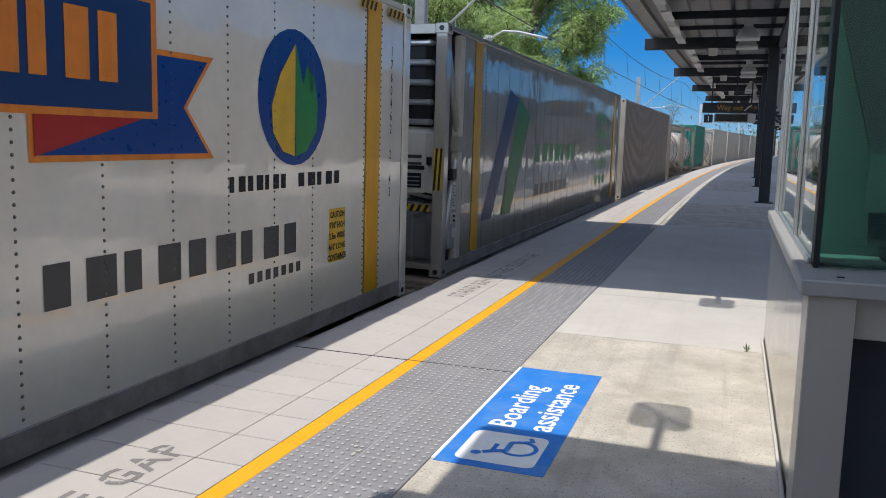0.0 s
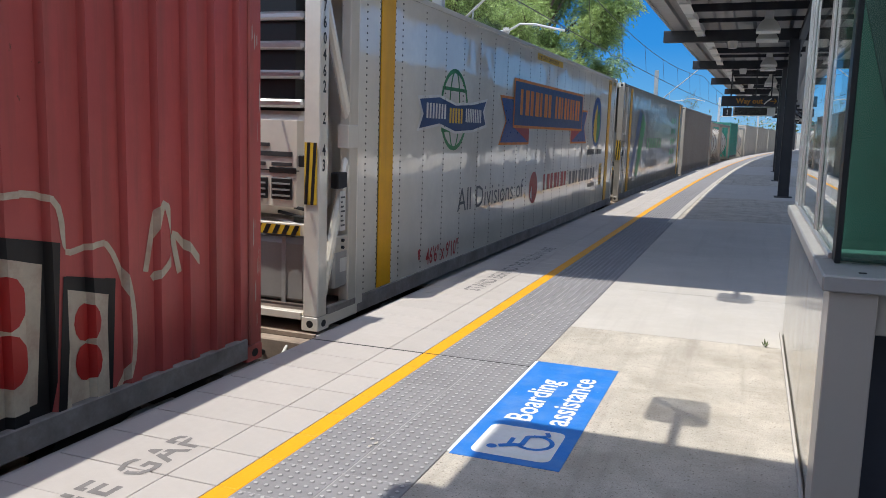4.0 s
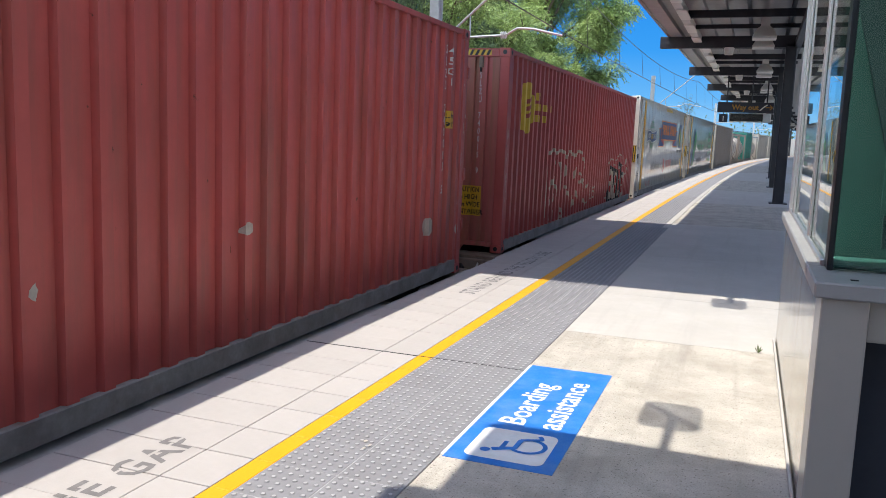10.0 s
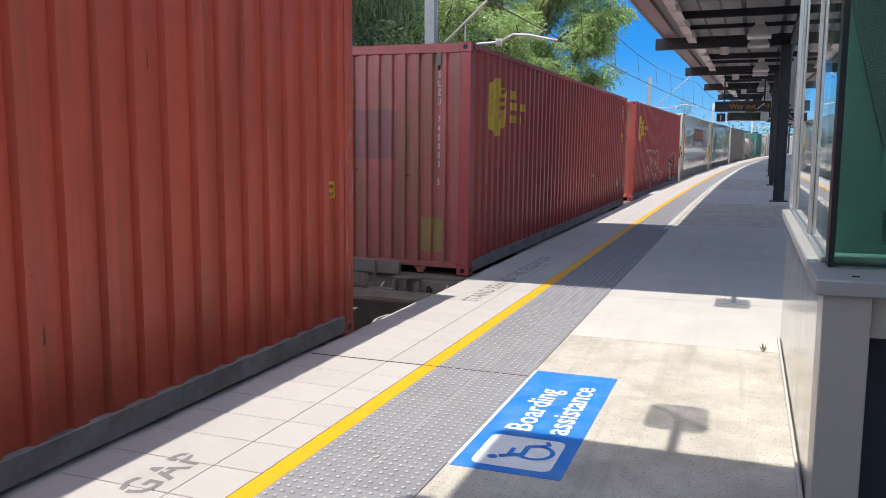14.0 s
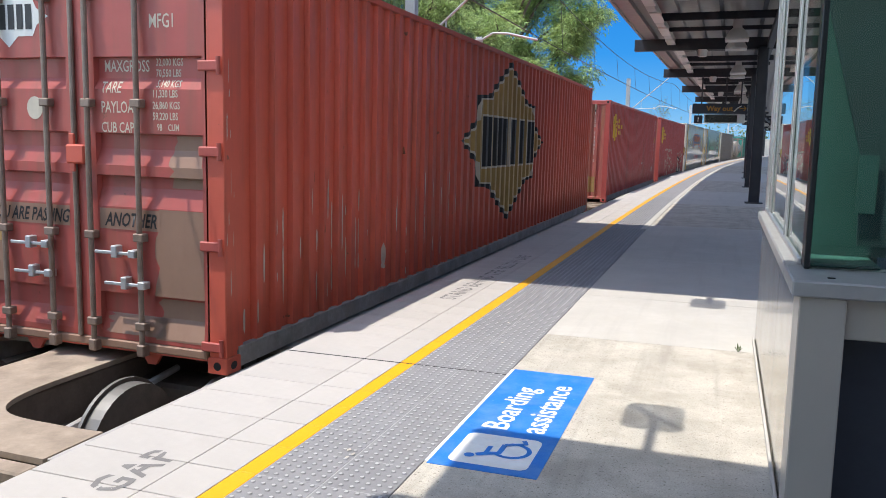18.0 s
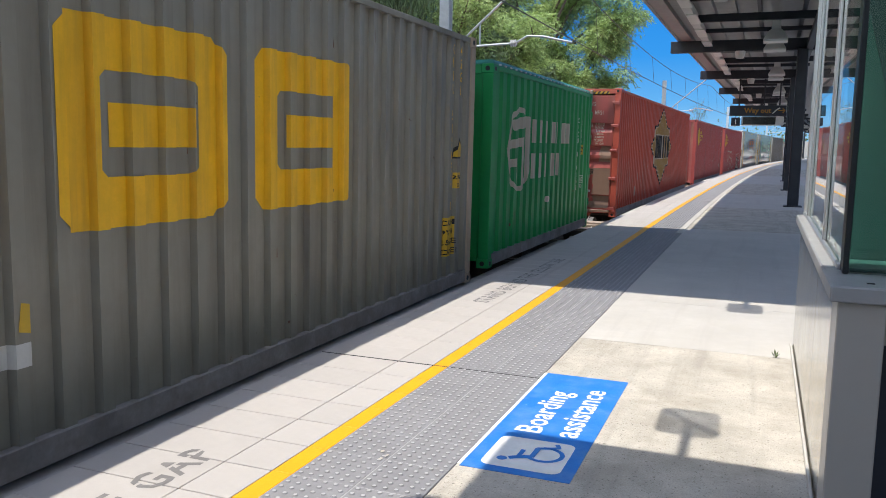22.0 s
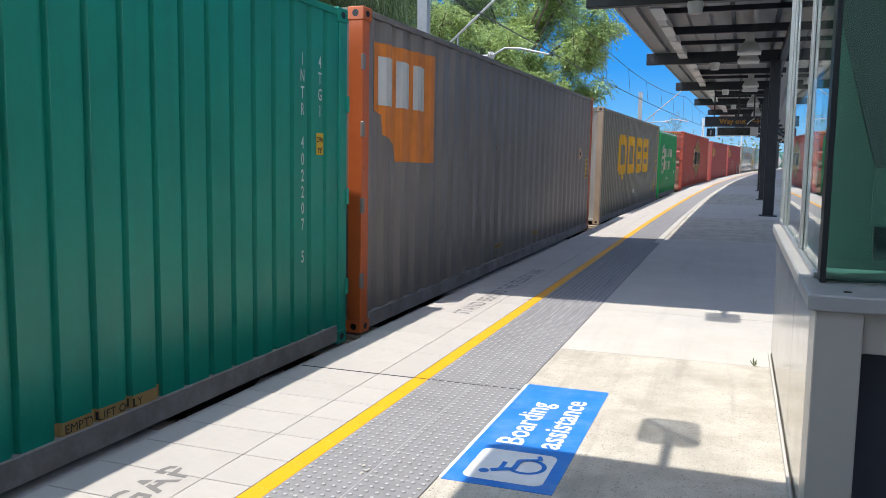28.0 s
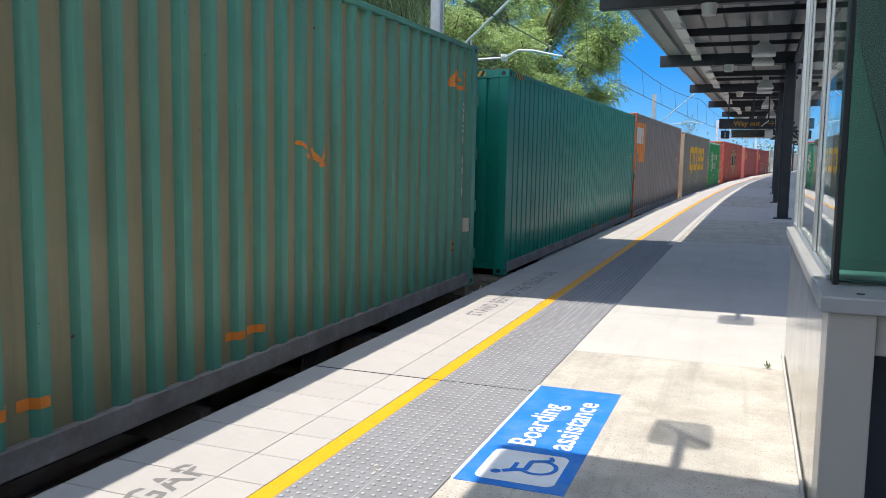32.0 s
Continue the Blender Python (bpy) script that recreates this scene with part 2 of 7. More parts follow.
M["leaf_light"] = leaf_mat("leaf_light", (0.35, 0.45, 0.16))
M["leaf_dark"] = leaf_mat("leaf_dark", (0.15, 0.205, 0.085))
M["earth"] = mat("earth", (0.17, 0.16, 0.09), 0.95, var=0.3, scale=0.5, dirt=(0.08, 0.11, 0.03), dirt_amount=0.8, dirt_scale=0.3)
M["bridge"] = mat("bridge", (0.36, 0.35, 0.34), 0.8, var=0.1)
M["weed"] = mat("weed", (0.09, 0.13, 0.04), 0.7, var=0.2)
M["car_white"] = mat("car_white", (0.75, 0.75, 0.75), 0.25, var=0.02, coat=0.5)
M["car_glass"] = mat("car_glass", (0.01, 0.012, 0.014), 0.1, var=0.0)
# decal paints
M["d_yellow"] = mat("d_yellow", (0.90, 0.50, 0.012), 0.5, var=0.08, scale=6, dirt=(0.4, 0.22, 0.04), dirt_amount=0.5, streak=True, spots=(0.12, 0.07, 0.03), spot_cut=0.70, spot_scale=12)
M["d_caru"] = mat("d_caru", (0.78, 0.54, 0.05), 0.5, var=0.1, scale=6, dirt=(0.35, 0.25, 0.06), dirt_amount=0.5, streak=True)
M["d_gold"] = mat("d_gold", (0.40, 0.25, 0.075), 0.5, var=0.08, dirt=(0.22, 0.13, 0.05), dirt_amount=0.6, streak=True)
M["d_cream"] = mat("d_cream", (0.58, 0.51, 0.40), 0.55, var=0.08, dirt=(0.4, 0.33, 0.25), dirt_amount=0.5, streak=True)
M["d_white"] = mat("d_white", (0.68, 0.67, 0.63), 0.5, var=0.06, dirt=(0.42, 0.38, 0.34), dirt_amount=0.4, streak=True)
M["d_black"] = mat("d_black", (0.014, 0.013, 0.013), 0.5, var=0.15)
M["d_orange"] = mat("d_orange", (0.82, 0.25, 0.03), 0.5, var=0.1, dirt=(0.3, 0.08, 0.02), dirt_amount=0.4, streak=True)
M["d_blue"] = mat("d_blue", (0.004, 0.05, 0.25), 0.3, var=0.06)
M["d_navy"] = mat("d_navy", (0.010, 0.045, 0.160), 0.35, var=0.06)
M["d_green"] = mat("d_green", (0.03, 0.24, 0.06), 0.35, var=0.06)
M["d_red"] = mat("d_red", (0.42, 0.022, 0.02), 0.4, var=0.06)
M["d_grey"] = mat("d_grey", (0.06, 0.06, 0.062), 0.4, var=0.06)
M["d_tag"] = mat("d_tag", (0.58, 0.50, 0.38), 0.55, var=0.12, dirt=(0.3, 0.12, 0.09), dirt_amount=0.6, dirt_scale=5)
M["d_label"] = mat("d_label", (0.72, 0.45, 0.03), 0.5, var=0.08, dirt=(0.4, 0.26, 0.06), dirt_amount=0.5)
M["d_stripe"] = mat("d_stripe", (0.78, 0.40, 0.012), 0.4, var=0.06, dirt=(0.5, 0.26, 0.03), dirt_amount=0.4, streak=True)
M["d_dull_label"] = mat("d_dull_label", (0.42, 0.265, 0.10), 0.6, var=0.1)
def film_mat(name, base, clear):
    """A thin sheet that lets part of the light through."""
    m = mat(name, base, 0.5)
    nt = m.node_tree
    tr = nt.nodes.new("ShaderNodeBsdfTransparent")
    mx = nt.nodes.new("ShaderNodeMixShader")
    mx.inputs[0].default_value = clear
    nt.links.new(nt.nodes["Principled BSDF"].outputs[0], mx.inputs[1])
    nt.links.new(tr.outputs[0], mx.inputs[2])
    nt.links.new(mx.outputs[0], nt.nodes["Material Output"].inputs["Surface"])
    return m


M["sign_sheet"] = film_mat("sign_sheet", (0.5, 0.5, 0.5), 0.48)
M["scar"] = mat("scar", (0.52, 0.47, 0.41), 0.6, var=0.15, dirt=(0.3, 0.2, 0.15), dirt_amount=0.5, dirt_scale=8)


def box_paint(name, base, rough=0.5, dirt=RUST, amount=0.45, spots=RUST, cut=0.69, coat=0.10, lo=0.46, coat_rough=0.14, ripple=0.004, coat_ior=1.5):
    M[name] = mat(name, base, rough, var=0.10, scale=1.3, dirt=dirt, dirt_amount=amount, dirt_scale=2.2, streak=True, spots=spots, spot_cut=cut, spot_scale=7, bump=0.05, bump_scale=40, coat=coat, dirt_lo=lo, coat_rough=coat_rough, ripple=ripple, coat_ior=coat_ior)


box_paint("c_maroon", (0.50, 0.090, 0.082), 0.5, dirt=(0.150, 0.068, 0.045), amount=0.5)
box_paint("c_maroon_b", (0.50, 0.095, 0.083), 0.5, dirt=(0.180, 0.098, 0.068), amount=0.5)
box_paint("c_rust", (0.56, 0.098, 0.058), 0.52, dirt=(0.210, 0.075, 0.042), amount=0.5)
box_paint("c_green", (0.010, 0.30, 0.075), 0.52, dirt=(0.045, 0.210, 0.068), amount=0.4)
box_paint("c_olive", (0.27, 0.252, 0.205), 0.5, dirt=(0.135, 0.112, 0.090), amount=0.5)
box_paint("c_grey", (0.25, 0.215, 0.19), 0.45, dirt=(0.090, 0.068, 0.057), amount=0.4)
box_paint("c_teal", (0.004, 0.265, 0.185), 0.42, dirt=(0.018, 0.150, 0.112), amount=0.35, cut=0.75)
box_paint("c_oldgreen", (0.090, 0.30, 0.215), 0.5, dirt=(0.105, 0.150, 0.090), amount=0.6)
box_paint("c_tan", (0.255, 0.230, 0.130), 0.6, dirt=(0.135, 0.112, 0.068), amount=0.5)
box_paint("c_white", (0.80, 0.745, 0.645), 0.40, dirt=(0.750, 0.690, 0.600), amount=0.3, spots=(0.5, 0.45, 0.4), cut=0.74, coat=0.9, coat_rough=0.03, ripple=0.010, coat_ior=1.9)
box_paint("c_silver", (0.36, 0.33, 0.28), 0.36, dirt=(0.30, 0.27, 0.23), amount=0.4, spots=(0.3, 0.26, 0.22), cut=0.72, coat=0.9, coat_rough=0.04, ripple=0.010, coat_ior=1.9)
box_paint("c_brown", (0.30, 0.245, 0.205), 0.45, dirt=(0.225, 0.165, 0.128), amount=0.45)
box_paint("c_cream", (0.58, 0.53, 0.45), 0.6, dirt=(0.495, 0.435, 0.360), amount=0.4)
box_paint("c_tank", (0.693, 0.627, 0.544), 0.4, dirt=(0.330, 0.255, 0.195), amount=0.5)
box_paint("c_frame", (0.049, 0.281, 0.214), 0.5, dirt=(0.045, 0.135, 0.105), amount=0.4)
box_paint("c_orange", (0.60, 0.13, 0.03), 0.5, dirt=(0.300, 0.090, 0.045), amount=0.4)
box_paint("c_maroon_end", (0.54, 0.150, 0.130), 0.55, dirt=(0.27, 0.155, 0.075), amount=0.85, lo=0.40)
box_paint("c_post", (0.50, 0.375, 0.265), 0.6, dirt=(0.28, 0.21, 0.15), amount=0.4)
box_paint("c_pale_end", (0.50, 0.49, 0.47), 0.5, dirt=(0.30, 0.20, 0.13), amount=0.85, lo=0.43)
box_paint("c_pale", (0.64, 0.58, 0.49), 0.65, dirt=(0.52, 0.45, 0.37), amount=0.4)
box_paint("c_patch", (0.36, 0.135, 0.125), 0.6, dirt=(0.22, 0.10, 0.09), amount=0.7)
box_paint("c_door", (0.40, 0.078, 0.062), 0.55, dirt=(0.19, 0.085, 0.055), amount=0.6)
box_paint("c_fade", (0.29, 0.170, 0.115), 0.65, dirt=(0.24, 0.12, 0.08), amount=0.5)
M["bar_steel"] = mat("bar_steel", (0.27, 0.205, 0.165), 0.55, metal=0.35, var=0.2, scale=9, dirt=RUST, dirt_amount=0.5)
# lightened steel: haze over the gap below the train is put into this colour
M["sill_dust"] = mat("sill_dust", (0.42, 0.395, 0.38), 0.85, var=0.2, scale=2.5, dirt=(0.20, 0.17, 0.15), dirt_amount=0.6, dirt_scale=4, bump=0.1)
M["wall_dark"] = mat("wall_dark", (0.19, 0.195, 0.22), 0.9, var=0.1, scale=1.2, dirt=(0.12, 0.12, 0.13), dirt_amount=0.5, streak=True, bump=0.2)
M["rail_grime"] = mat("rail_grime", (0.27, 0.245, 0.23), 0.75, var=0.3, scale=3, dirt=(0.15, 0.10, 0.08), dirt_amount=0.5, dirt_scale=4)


# ---------------------------------------------------------------- mesh helpers
def box(bm, x0, x1, y0, y1, z0, z1, bevel=0.0, m=None):
    r = bmesh.ops.create_cube(bm, size=1.0)
    vs = r["verts"]
    for v in vs:
        v.co = Vector(((x0 + x1) / 2 + v.co.x * (x1 - x0), (y0 + y1) / 2 + v.co.y * (y1 - y0), (z0 + z1) / 2 + v.co.z * (z1 - z0)))
    if bevel:
        es = {e for v in vs for e in v.link_edges}
        r = bmesh.ops.bevel(bm, geom=list(es), offset=bevel, segments=1, affect='EDGES')
        vs = list({v for f in r["faces"] for v in f.verts} | {v for v in vs if v.is_valid})
    if m is not None:
        for v in vs:
            v.co = m @ v.co
    return bm


def rod(bm, a, b, r0, r1=None, n=10, caps=True):
    a, b = Vector(a), Vector(b)
    d = b - a
    res = bmesh.ops.create_cone(bm, cap_ends=caps, segments=n, radius1=r0, radius2=r0 if r1 is None else r1, depth=d.length)
    m = Matrix.Translation((a + b) / 2) @ d.to_track_quat("Z", "Y").to_matrix().to_4x4()
    for v in res["verts"]:
        v.co = m @ v.co
    return bm


def polyrod(bm, pts, r, n=6):
    for a, b in zip(pts, pts[1:]):
        rod(bm, a, b, r, n=n)
    return bm


def mesh_of(name, bm, mats, smooth=False):
    me = bpy.data.meshes.new(name)
    bm.to_mesh(me)
    bm.free()
    for k in (mats if isinstance(mats, (list, tuple)) else [mats]):
        me.materials.append(M[k])
    if smooth:
        me.polygons.foreach_set("use_smooth", [True] * len(me.polygons))
    return me


def part(name, bm, material, parent, label="", smooth=False):
    ob = new(name, mesh_of(name, bm, material, smooth))
    ob.parent = parent
    if label:
        ob["label"] = label
    return ob


def shared(name, me, parent, m=None):
    ob = new(name, me)
    ob.parent = parent
    if m is not None:
        ob.matrix_basis = m
    return ob


def thing(name, label, category, group="", kind="", m=None):
    ob = new(name)
    ob.empty_display_size = 0.2
    if m is not None:
        ob.matrix_basis = m
    return tagged(ob, label, category, group, kind)


def structure(name, bm, material, label, category, smooth=False):
    return tagged(new(name, mesh_of(name, bm, material, smooth)), label, category, "", "structure")


def one(fn, *a, **k):
    bm = bmesh.new()
    fn(bm, *a, **k)
    return bm


def text_bm(txt, size, align="LEFT", xs=1.0, bold=0.0, spacing=1.0, line=1.0):
    """Flat letters in the xy plane as a bmesh."""
    cu = bpy.data.curves.new("letters", "FONT")
    cu.body, cu.size, cu.align_x, cu.offset, cu.resolution_u = txt, size, align, bold, 2
    cu.space_character, cu.space_line = spacing, line
    ob = bpy.data.objects.new("letters", cu)
    scene.collection.objects.link(ob)
    me = bpy.data.meshes.new_from_object(ob.evaluated_get(bpy.context.evaluated_depsgraph_get()))
    bpy.data.objects.remove(ob)
    bm = bmesh.new()
    bm.from_mesh(me)
    bpy.data.meshes.remove(me)
    for v in bm.verts:
        v.co.x *= xs
    return bm


def poly_bm(*polys):
    bm = bmesh.new()
    for p in polys:
        f = bm.faces.new([bm.verts.new((a, b, 0)) for a, b in p])
    bmesh.ops.triangulate(bm, faces=bm.faces[:])
    return bm


def rect(a0, a1, b0, b1):
    return [(a0, b0), (a1, b0), (a1, b1), (a0, b1)]


def ellipse(ca, cb, ra, rb, n=28):
    return [(ca + ra * math.cos(6.28319 * i / n), cb + rb * math.sin(6.28319 * i / n)) for i in range(n)]


def ring_bm(ca, cb, ra, rb, w, n=28, a0=0.0, a1=6.28319):
    bm = bmesh.new()
    pts = []
    for i in range(n + 1):
        t = a0 + (a1 - a0) * i / n
        pts.append((bm.verts.new((ca + ra * math.cos(t), cb + rb * math.sin(t), 0)), bm.verts.new((ca + (ra - w) * math.cos(t), cb + (rb - w) * math.sin(t), 0))))
    for (p, q), (r, s) in zip(pts, pts[1:]):
        bm.faces.new((q, s, r, p))
    return bm


def stroke_bm(lines, w):
    """Brush strokes of width w along each line of points, with rounded corners."""
    bm = bmesh.new()
    for k, ln in enumerate(lines):
        fine = []
        n = len(ln)
        for i in range(n - 1):
            p0, p1, p2, p3 = (Vector(ln[max(0, min(n - 1, j))]) for j in (i - 1, i, i + 1, i + 2))
            for s in range(5):
                t = s / 5
                fine.append(0.5 * ((2 * p1) + (p2 - p0) * t + (2 * p0 - 5 * p1 + 4 * p2 - p3) * t * t + (3 * p1 - p0 - 3 * p2 + p3) * t ** 3))
        fine.append(Vector(ln[-1]))
        prev = None
        for i, p in enumerate(fine):
            d = fine[min(i + 1, len(fine) - 1)] - fine[max(i - 1, 0)]
            nrm = Vector((-d.y, d.x)).normalized() * w / 2
            pair = (bm.verts.new((p.x + nrm.x, p.y + nrm.y, 0.0004 * k)), bm.verts.new((p.x - nrm.x, p.y - nrm.y, 0.0004 * k)))
            if prev:
                bm.faces.new((prev[0], prev[1], pair[1], pair[0]))
            prev = pair
    return bm


def merge(bm, other):
    me = bpy.data.meshes.new("joined")
    other.to_mesh(me)
    other.free()
    bm.from_mesh(me)
    bpy.data.meshes.remove(me)
    return bm


def stencil(bm, b0, b1):
    """Cut the thin bridge of a stencil through flat letters."""
    for b in (b0, b1):
        bmesh.ops.bisect_plane(bm, geom=bm.verts[:] + bm.edges[:] + bm.faces[:], plane_co=(0, b, 0), plane_no=(0, 1, 0))
    bmesh.ops.delete(bm, geom=[f for f in bm.faces if b0 < f.calc_center_median().y < b1], context='FACES')
    return bm


def wide(bm, w):
    """Stretch flat letters to the width w, starting at 0."""
    lo, hi = min(v.co.x for v in bm.verts), max(v.co.x for v in bm.verts)
    for v in bm.verts:
        v.co.x = (v.co.x - lo) * w / (hi - lo)
    return bm


def lifted(bm, z):
    for v in bm.verts:
        v.co.z += z
    return bm


def floor_letters(name, bm, material, parent, x, y, z, label=""):
    """Flat art laid on the floor: it reads along +y, its top towards -x."""
    for v in bm.verts:
        v.co = Vector((x - v.co.y, y + v.co.x, z + v.co.z))
    return part(name, bm, material, parent, label)


def apart(bm):
    """Split flat lettering into one mesh for each letter."""
    bm.verts.index_update()
    seen, runs = set(), []
    for v in bm.verts:
        if v.index not in seen:
            stack, isle = [v], []
            seen.add(v.index)
            while stack:
                q = stack.pop()
                isle.append(q)
                for e in q.link_edges:
                    o = e.other_vert(q)
                    if o.index not in seen:
                        seen.add(o.index)
                        stack.append(o)
            runs.append((min(q.co.x for q in isle), max(q.co.x for q in isle), {q.index for q in isle}))
    runs.sort(key=lambda q: q[0])
    groups = []
    for lo, hi, ids in runs:
        if groups and lo < groups[-1][0] - 0.3 * min(hi - lo, groups[-1][0] - groups[-1][2]):
            groups[-1][0] = max(groups[-1][0], hi)
            groups[-1][1] |= ids
        else:
            groups.append([hi, set(ids), lo])
    pieces = []
    for hi, ids, lo in groups:
        c = bm.copy()
        c.verts.index_update()
        bmesh.ops.delete(c, geom=[v for v in c.verts if v.index not in ids], context='VERTS')
        pieces.append(c)
    return pieces


def bent(ob_or_bm):
    """Bend a long mesh along the line."""
    for v in ob_or_bm.verts:
        v.co.x += bend(v.co.y)[0]
    return ob_or_bm


def strip(x0, x1, z0, z1, y0=-30.0, y1=210.0, step=6.0):
    """A long box along the line, bent with it."""
    bm = bmesh.new()
    prev = None
    n = int((y1 - y0) / step)
    for i in range(n + 1):
        y = y0 + (y1 - y0) * i / n
        d = bend(y)[0]
        ring = [bm.verts.new((x + d, y, z)) for x, z in ((x0, z0), (x1, z0), (x1, z1), (x0, z1))]
        if prev:
            for k in range(4):
                bm.faces.new((prev[k], ring[k], ring[(k + 1) % 4], prev[(k + 1) % 4]))
        else:
            bm.faces.new(ring[::-1])
        prev = ring
    bm.faces.new(prev)
    bmesh.ops.recalc_face_normals(bm, faces=bm.faces[:])
    return bm


# ---------------------------------------------------------------- ground and track
EDGE_X, MID_X, YEL_X, TAC_X, TACM_X, TAC2_X = -2.674, -2.113, -1.870, -1.773, -1.475, -1.178
JOINT_Y = 4.569

bm = bmesh.new()
bmesh.ops.create_grid(bm, x_segments=60, y_segments=60, size=900)
for v in bm.verts:
    v.co.y += 500
    v.co.z = -1.62
structure("ground", bm, "earth", "dry grassy earth reaching to the horizon", "ground")
structure("track_bed", strip(-8.0, -2.9, -1.6, -1.36), "ballast", "grey crushed stone ballast bed of the railway line", "ballast")
bm = bmesh.new()
rng = random.Random(5)
for i in range(5200):
    x, y = rng.uniform(-6.3, -2.95), rng.uniform(1.6, 13.0)
    s = rng.uniform(0.02, 0.042)
    e = Euler((rng.random() * 6, rng.random() * 6, rng.random() * 6)).to_matrix()
    ps = [e @ Vector(p) * s for p in ((1, 0, 0), (-1, 0.2, 0), (0, 1, 0.1), (0.1, -1, 0), (0, 0.1, 0.8), (0, 0, -0.8))]
    q = [bm.verts.new(Vector((x, y, -1.36 + rng.uniform(0, 0.03))) + p) for p in ps]
    for a, b, c in ((0, 2, 4), (2, 1, 4), (1, 3, 4), (3, 0, 4), (2, 0, 5), (1, 2, 5), (3, 1, 5), (0, 3, 5)):
        bm.faces.new((q[a], q[b], q[c]))
tagged(new("ballast_stones", mesh_of("ballast_stones", bm, "stone")), "loose grey crushed stones between the rails", "ballast", "", "stuff")
for sx in (-0.7525, 0.7525):
    bm = strip(TRACK_X + sx - 0.035, TRACK_X + sx + 0.035, RAIL_Z - 0.04, RAIL_Z)
    merge(bm, strip(TRACK_X + sx - 0.009, TRACK_X + sx + 0.009, RAIL_Z - 0.15, RAIL_Z - 0.038))
    merge(bm, strip(TRACK_X + sx - 0.07, TRACK_X + sx + 0.07, RAIL_Z - 0.17, RAIL_Z - 0.148))
    structure("rail", bm, "rail", "worn steel rail with a bright running edge", "rail")
bm = bmesh.new()
for i in range(-12, 90):
    y = i * 0.62
    d, h = bend(y)
    box(bm, TRACK_X - 1.25 + d, TRACK_X + 1.25 + d, y - 0.12, y + 0.12, -1.5, RAIL_Z - 0.172, 0.015)
structure("sleepers", bm, "concrete_wall", "row of concrete sleepers under the rails", "sleepers")

# ---------------------------------------------------------------- platform
platform = structure("platform", strip(EDGE_X + 0.02, 9.6, -1.5, -0.035), "concrete", "long concrete station platform bending to the right", "platform")
T = 0.3
GAP = 0.004
Y_PIECES, Y_PIECES_END = 2.0, 13.6
Z_TILE = 0.0


def tile_mesh(name, w, d, material, worn=0.0):
    bm = bmesh.new()
    box(bm, 0, w, 0, d, -0.034, Z_TILE, 0.0025)
    return mesh_of(name, bm, material)


def tactile_mesh():
    bm = bmesh.new()
    w = TACM_X - TAC_X - GAP
    box(bm, 0, w, 0, T - GAP, -0.034, Z_TILE, 0.0025)
    for i in range(6):
        for j in range(6):
            cx, cy = (i + 0.5) * w / 6, (j + 0.5) * T / 6
            lo = [bm.verts.new((cx + 0.0125 * math.cos(a * math.pi / 4), cy + 0.0125 * math.sin(a * math.pi / 4), Z_TILE)) for a in range(8)]
            hi = [bm.verts.new((cx + 0.0085 * math.cos(a * math.pi / 4), cy + 0.0085 * math.sin(a * math.pi / 4), Z_TILE + 0.005)) for a in range(8)]
            for a in range(8):
                bm.faces.new((lo[a], lo[(a + 1) % 8], hi[(a + 1) % 8], hi[a]))
            bm.faces.new(hi).material_index = 1
    return mesh_of("tactile_tile", bm, ["tactile", "dot"])


white_paving = structure("white_paving", strip(EDGE_X, TAC_X - 0.002, -0.1, -0.010, -30, 210), "grout", "pale coping strip of the platform edge", "paving")
tactile_paving = structure("tactile_paving", strip(TAC_X, TAC2_X - 0.002, -0.06, -0.0015, -30, 210), "tact_grout", "grey tactile paving strip beside a yellow line", "paving")
tile_big = tile_mesh("white_tile", MID_X - EDGE_X - GAP, T - 0.007, "white_tile")
tile_small = tile_mesh("white_tile", YEL_X - MID_X - GAP, T - 0.007, "white_tile")
tile_yellow = tile_mesh("yellow_tile", TAC_X - YEL_X, T - 0.001, "yellow_line")
tile_tact = tactile_mesh()
k0, k1 = int((Y_PIECES - JOINT_Y) / T), int((Y_PIECES_END - JOINT_Y) / T)
PIECES = []   # placed at the end of the file
for k in range(k0, k1):
    y = JOINT_Y + k * T
    gap = 0.010 if k == 0 else 0.0
    PIECES.append(("white_tile", tile_big, white_paving, EDGE_X, y + gap))
    PIECES.append(("white_tile", tile_small, white_paving, MID_X, y + gap))
    PIECES.append(("yellow_tile", tile_yellow, white_paving, YEL_X, y + gap))
    PIECES.append(("tactile_tile", tile_tact, tactile_paving, TAC_X + GAP / 2, y + gap))
    PIECES.append(("tactile_tile", tile_tact, tactile_paving, TACM_X + GAP / 2, y + gap))
# paving further off, joined
YE0, YE1 = JOINT_Y + k0 * T, JOINT_Y + k1 * T
bm = bmesh.new()
for y0, y1, st in ((YE0 - 37 * T, YE0, T), (YE1, YE1 + 150 * T, T), (YE1 + 150 * T, 210.0, 1.2)):
    y = y0
    while y < y1 - 0.01:
        d = bend(y)[0]
        box(bm, EDGE_X + d, MID_X - GAP + d, y, y + st - GAP, -0.03, Z_TILE)
        box(bm, MID_X + d, YEL_X - GAP + d, y, y + st - GAP, -0.03, Z_TILE)
        y += st
ob = part("far_white_tiles", bm, "white_far", white_paving, "rows of pale coping tiles")
ob["kind"] = "stuff"
bm = bmesh.new()
for y0, y1 in ((-9.0, YE0), (YE1, 210.0)):
    y = y0
    while y < y1 - 0.01:
        st = min(1.2, y1 - y)
        d = bend(y)[0]
        box(bm, YEL_X + d, TAC_X + d, y, y + st, -0.03, Z_TILE)
        y += st
ob = part("far_yellow_line", bm, "yellow_line", white_paving, "yellow safety line")
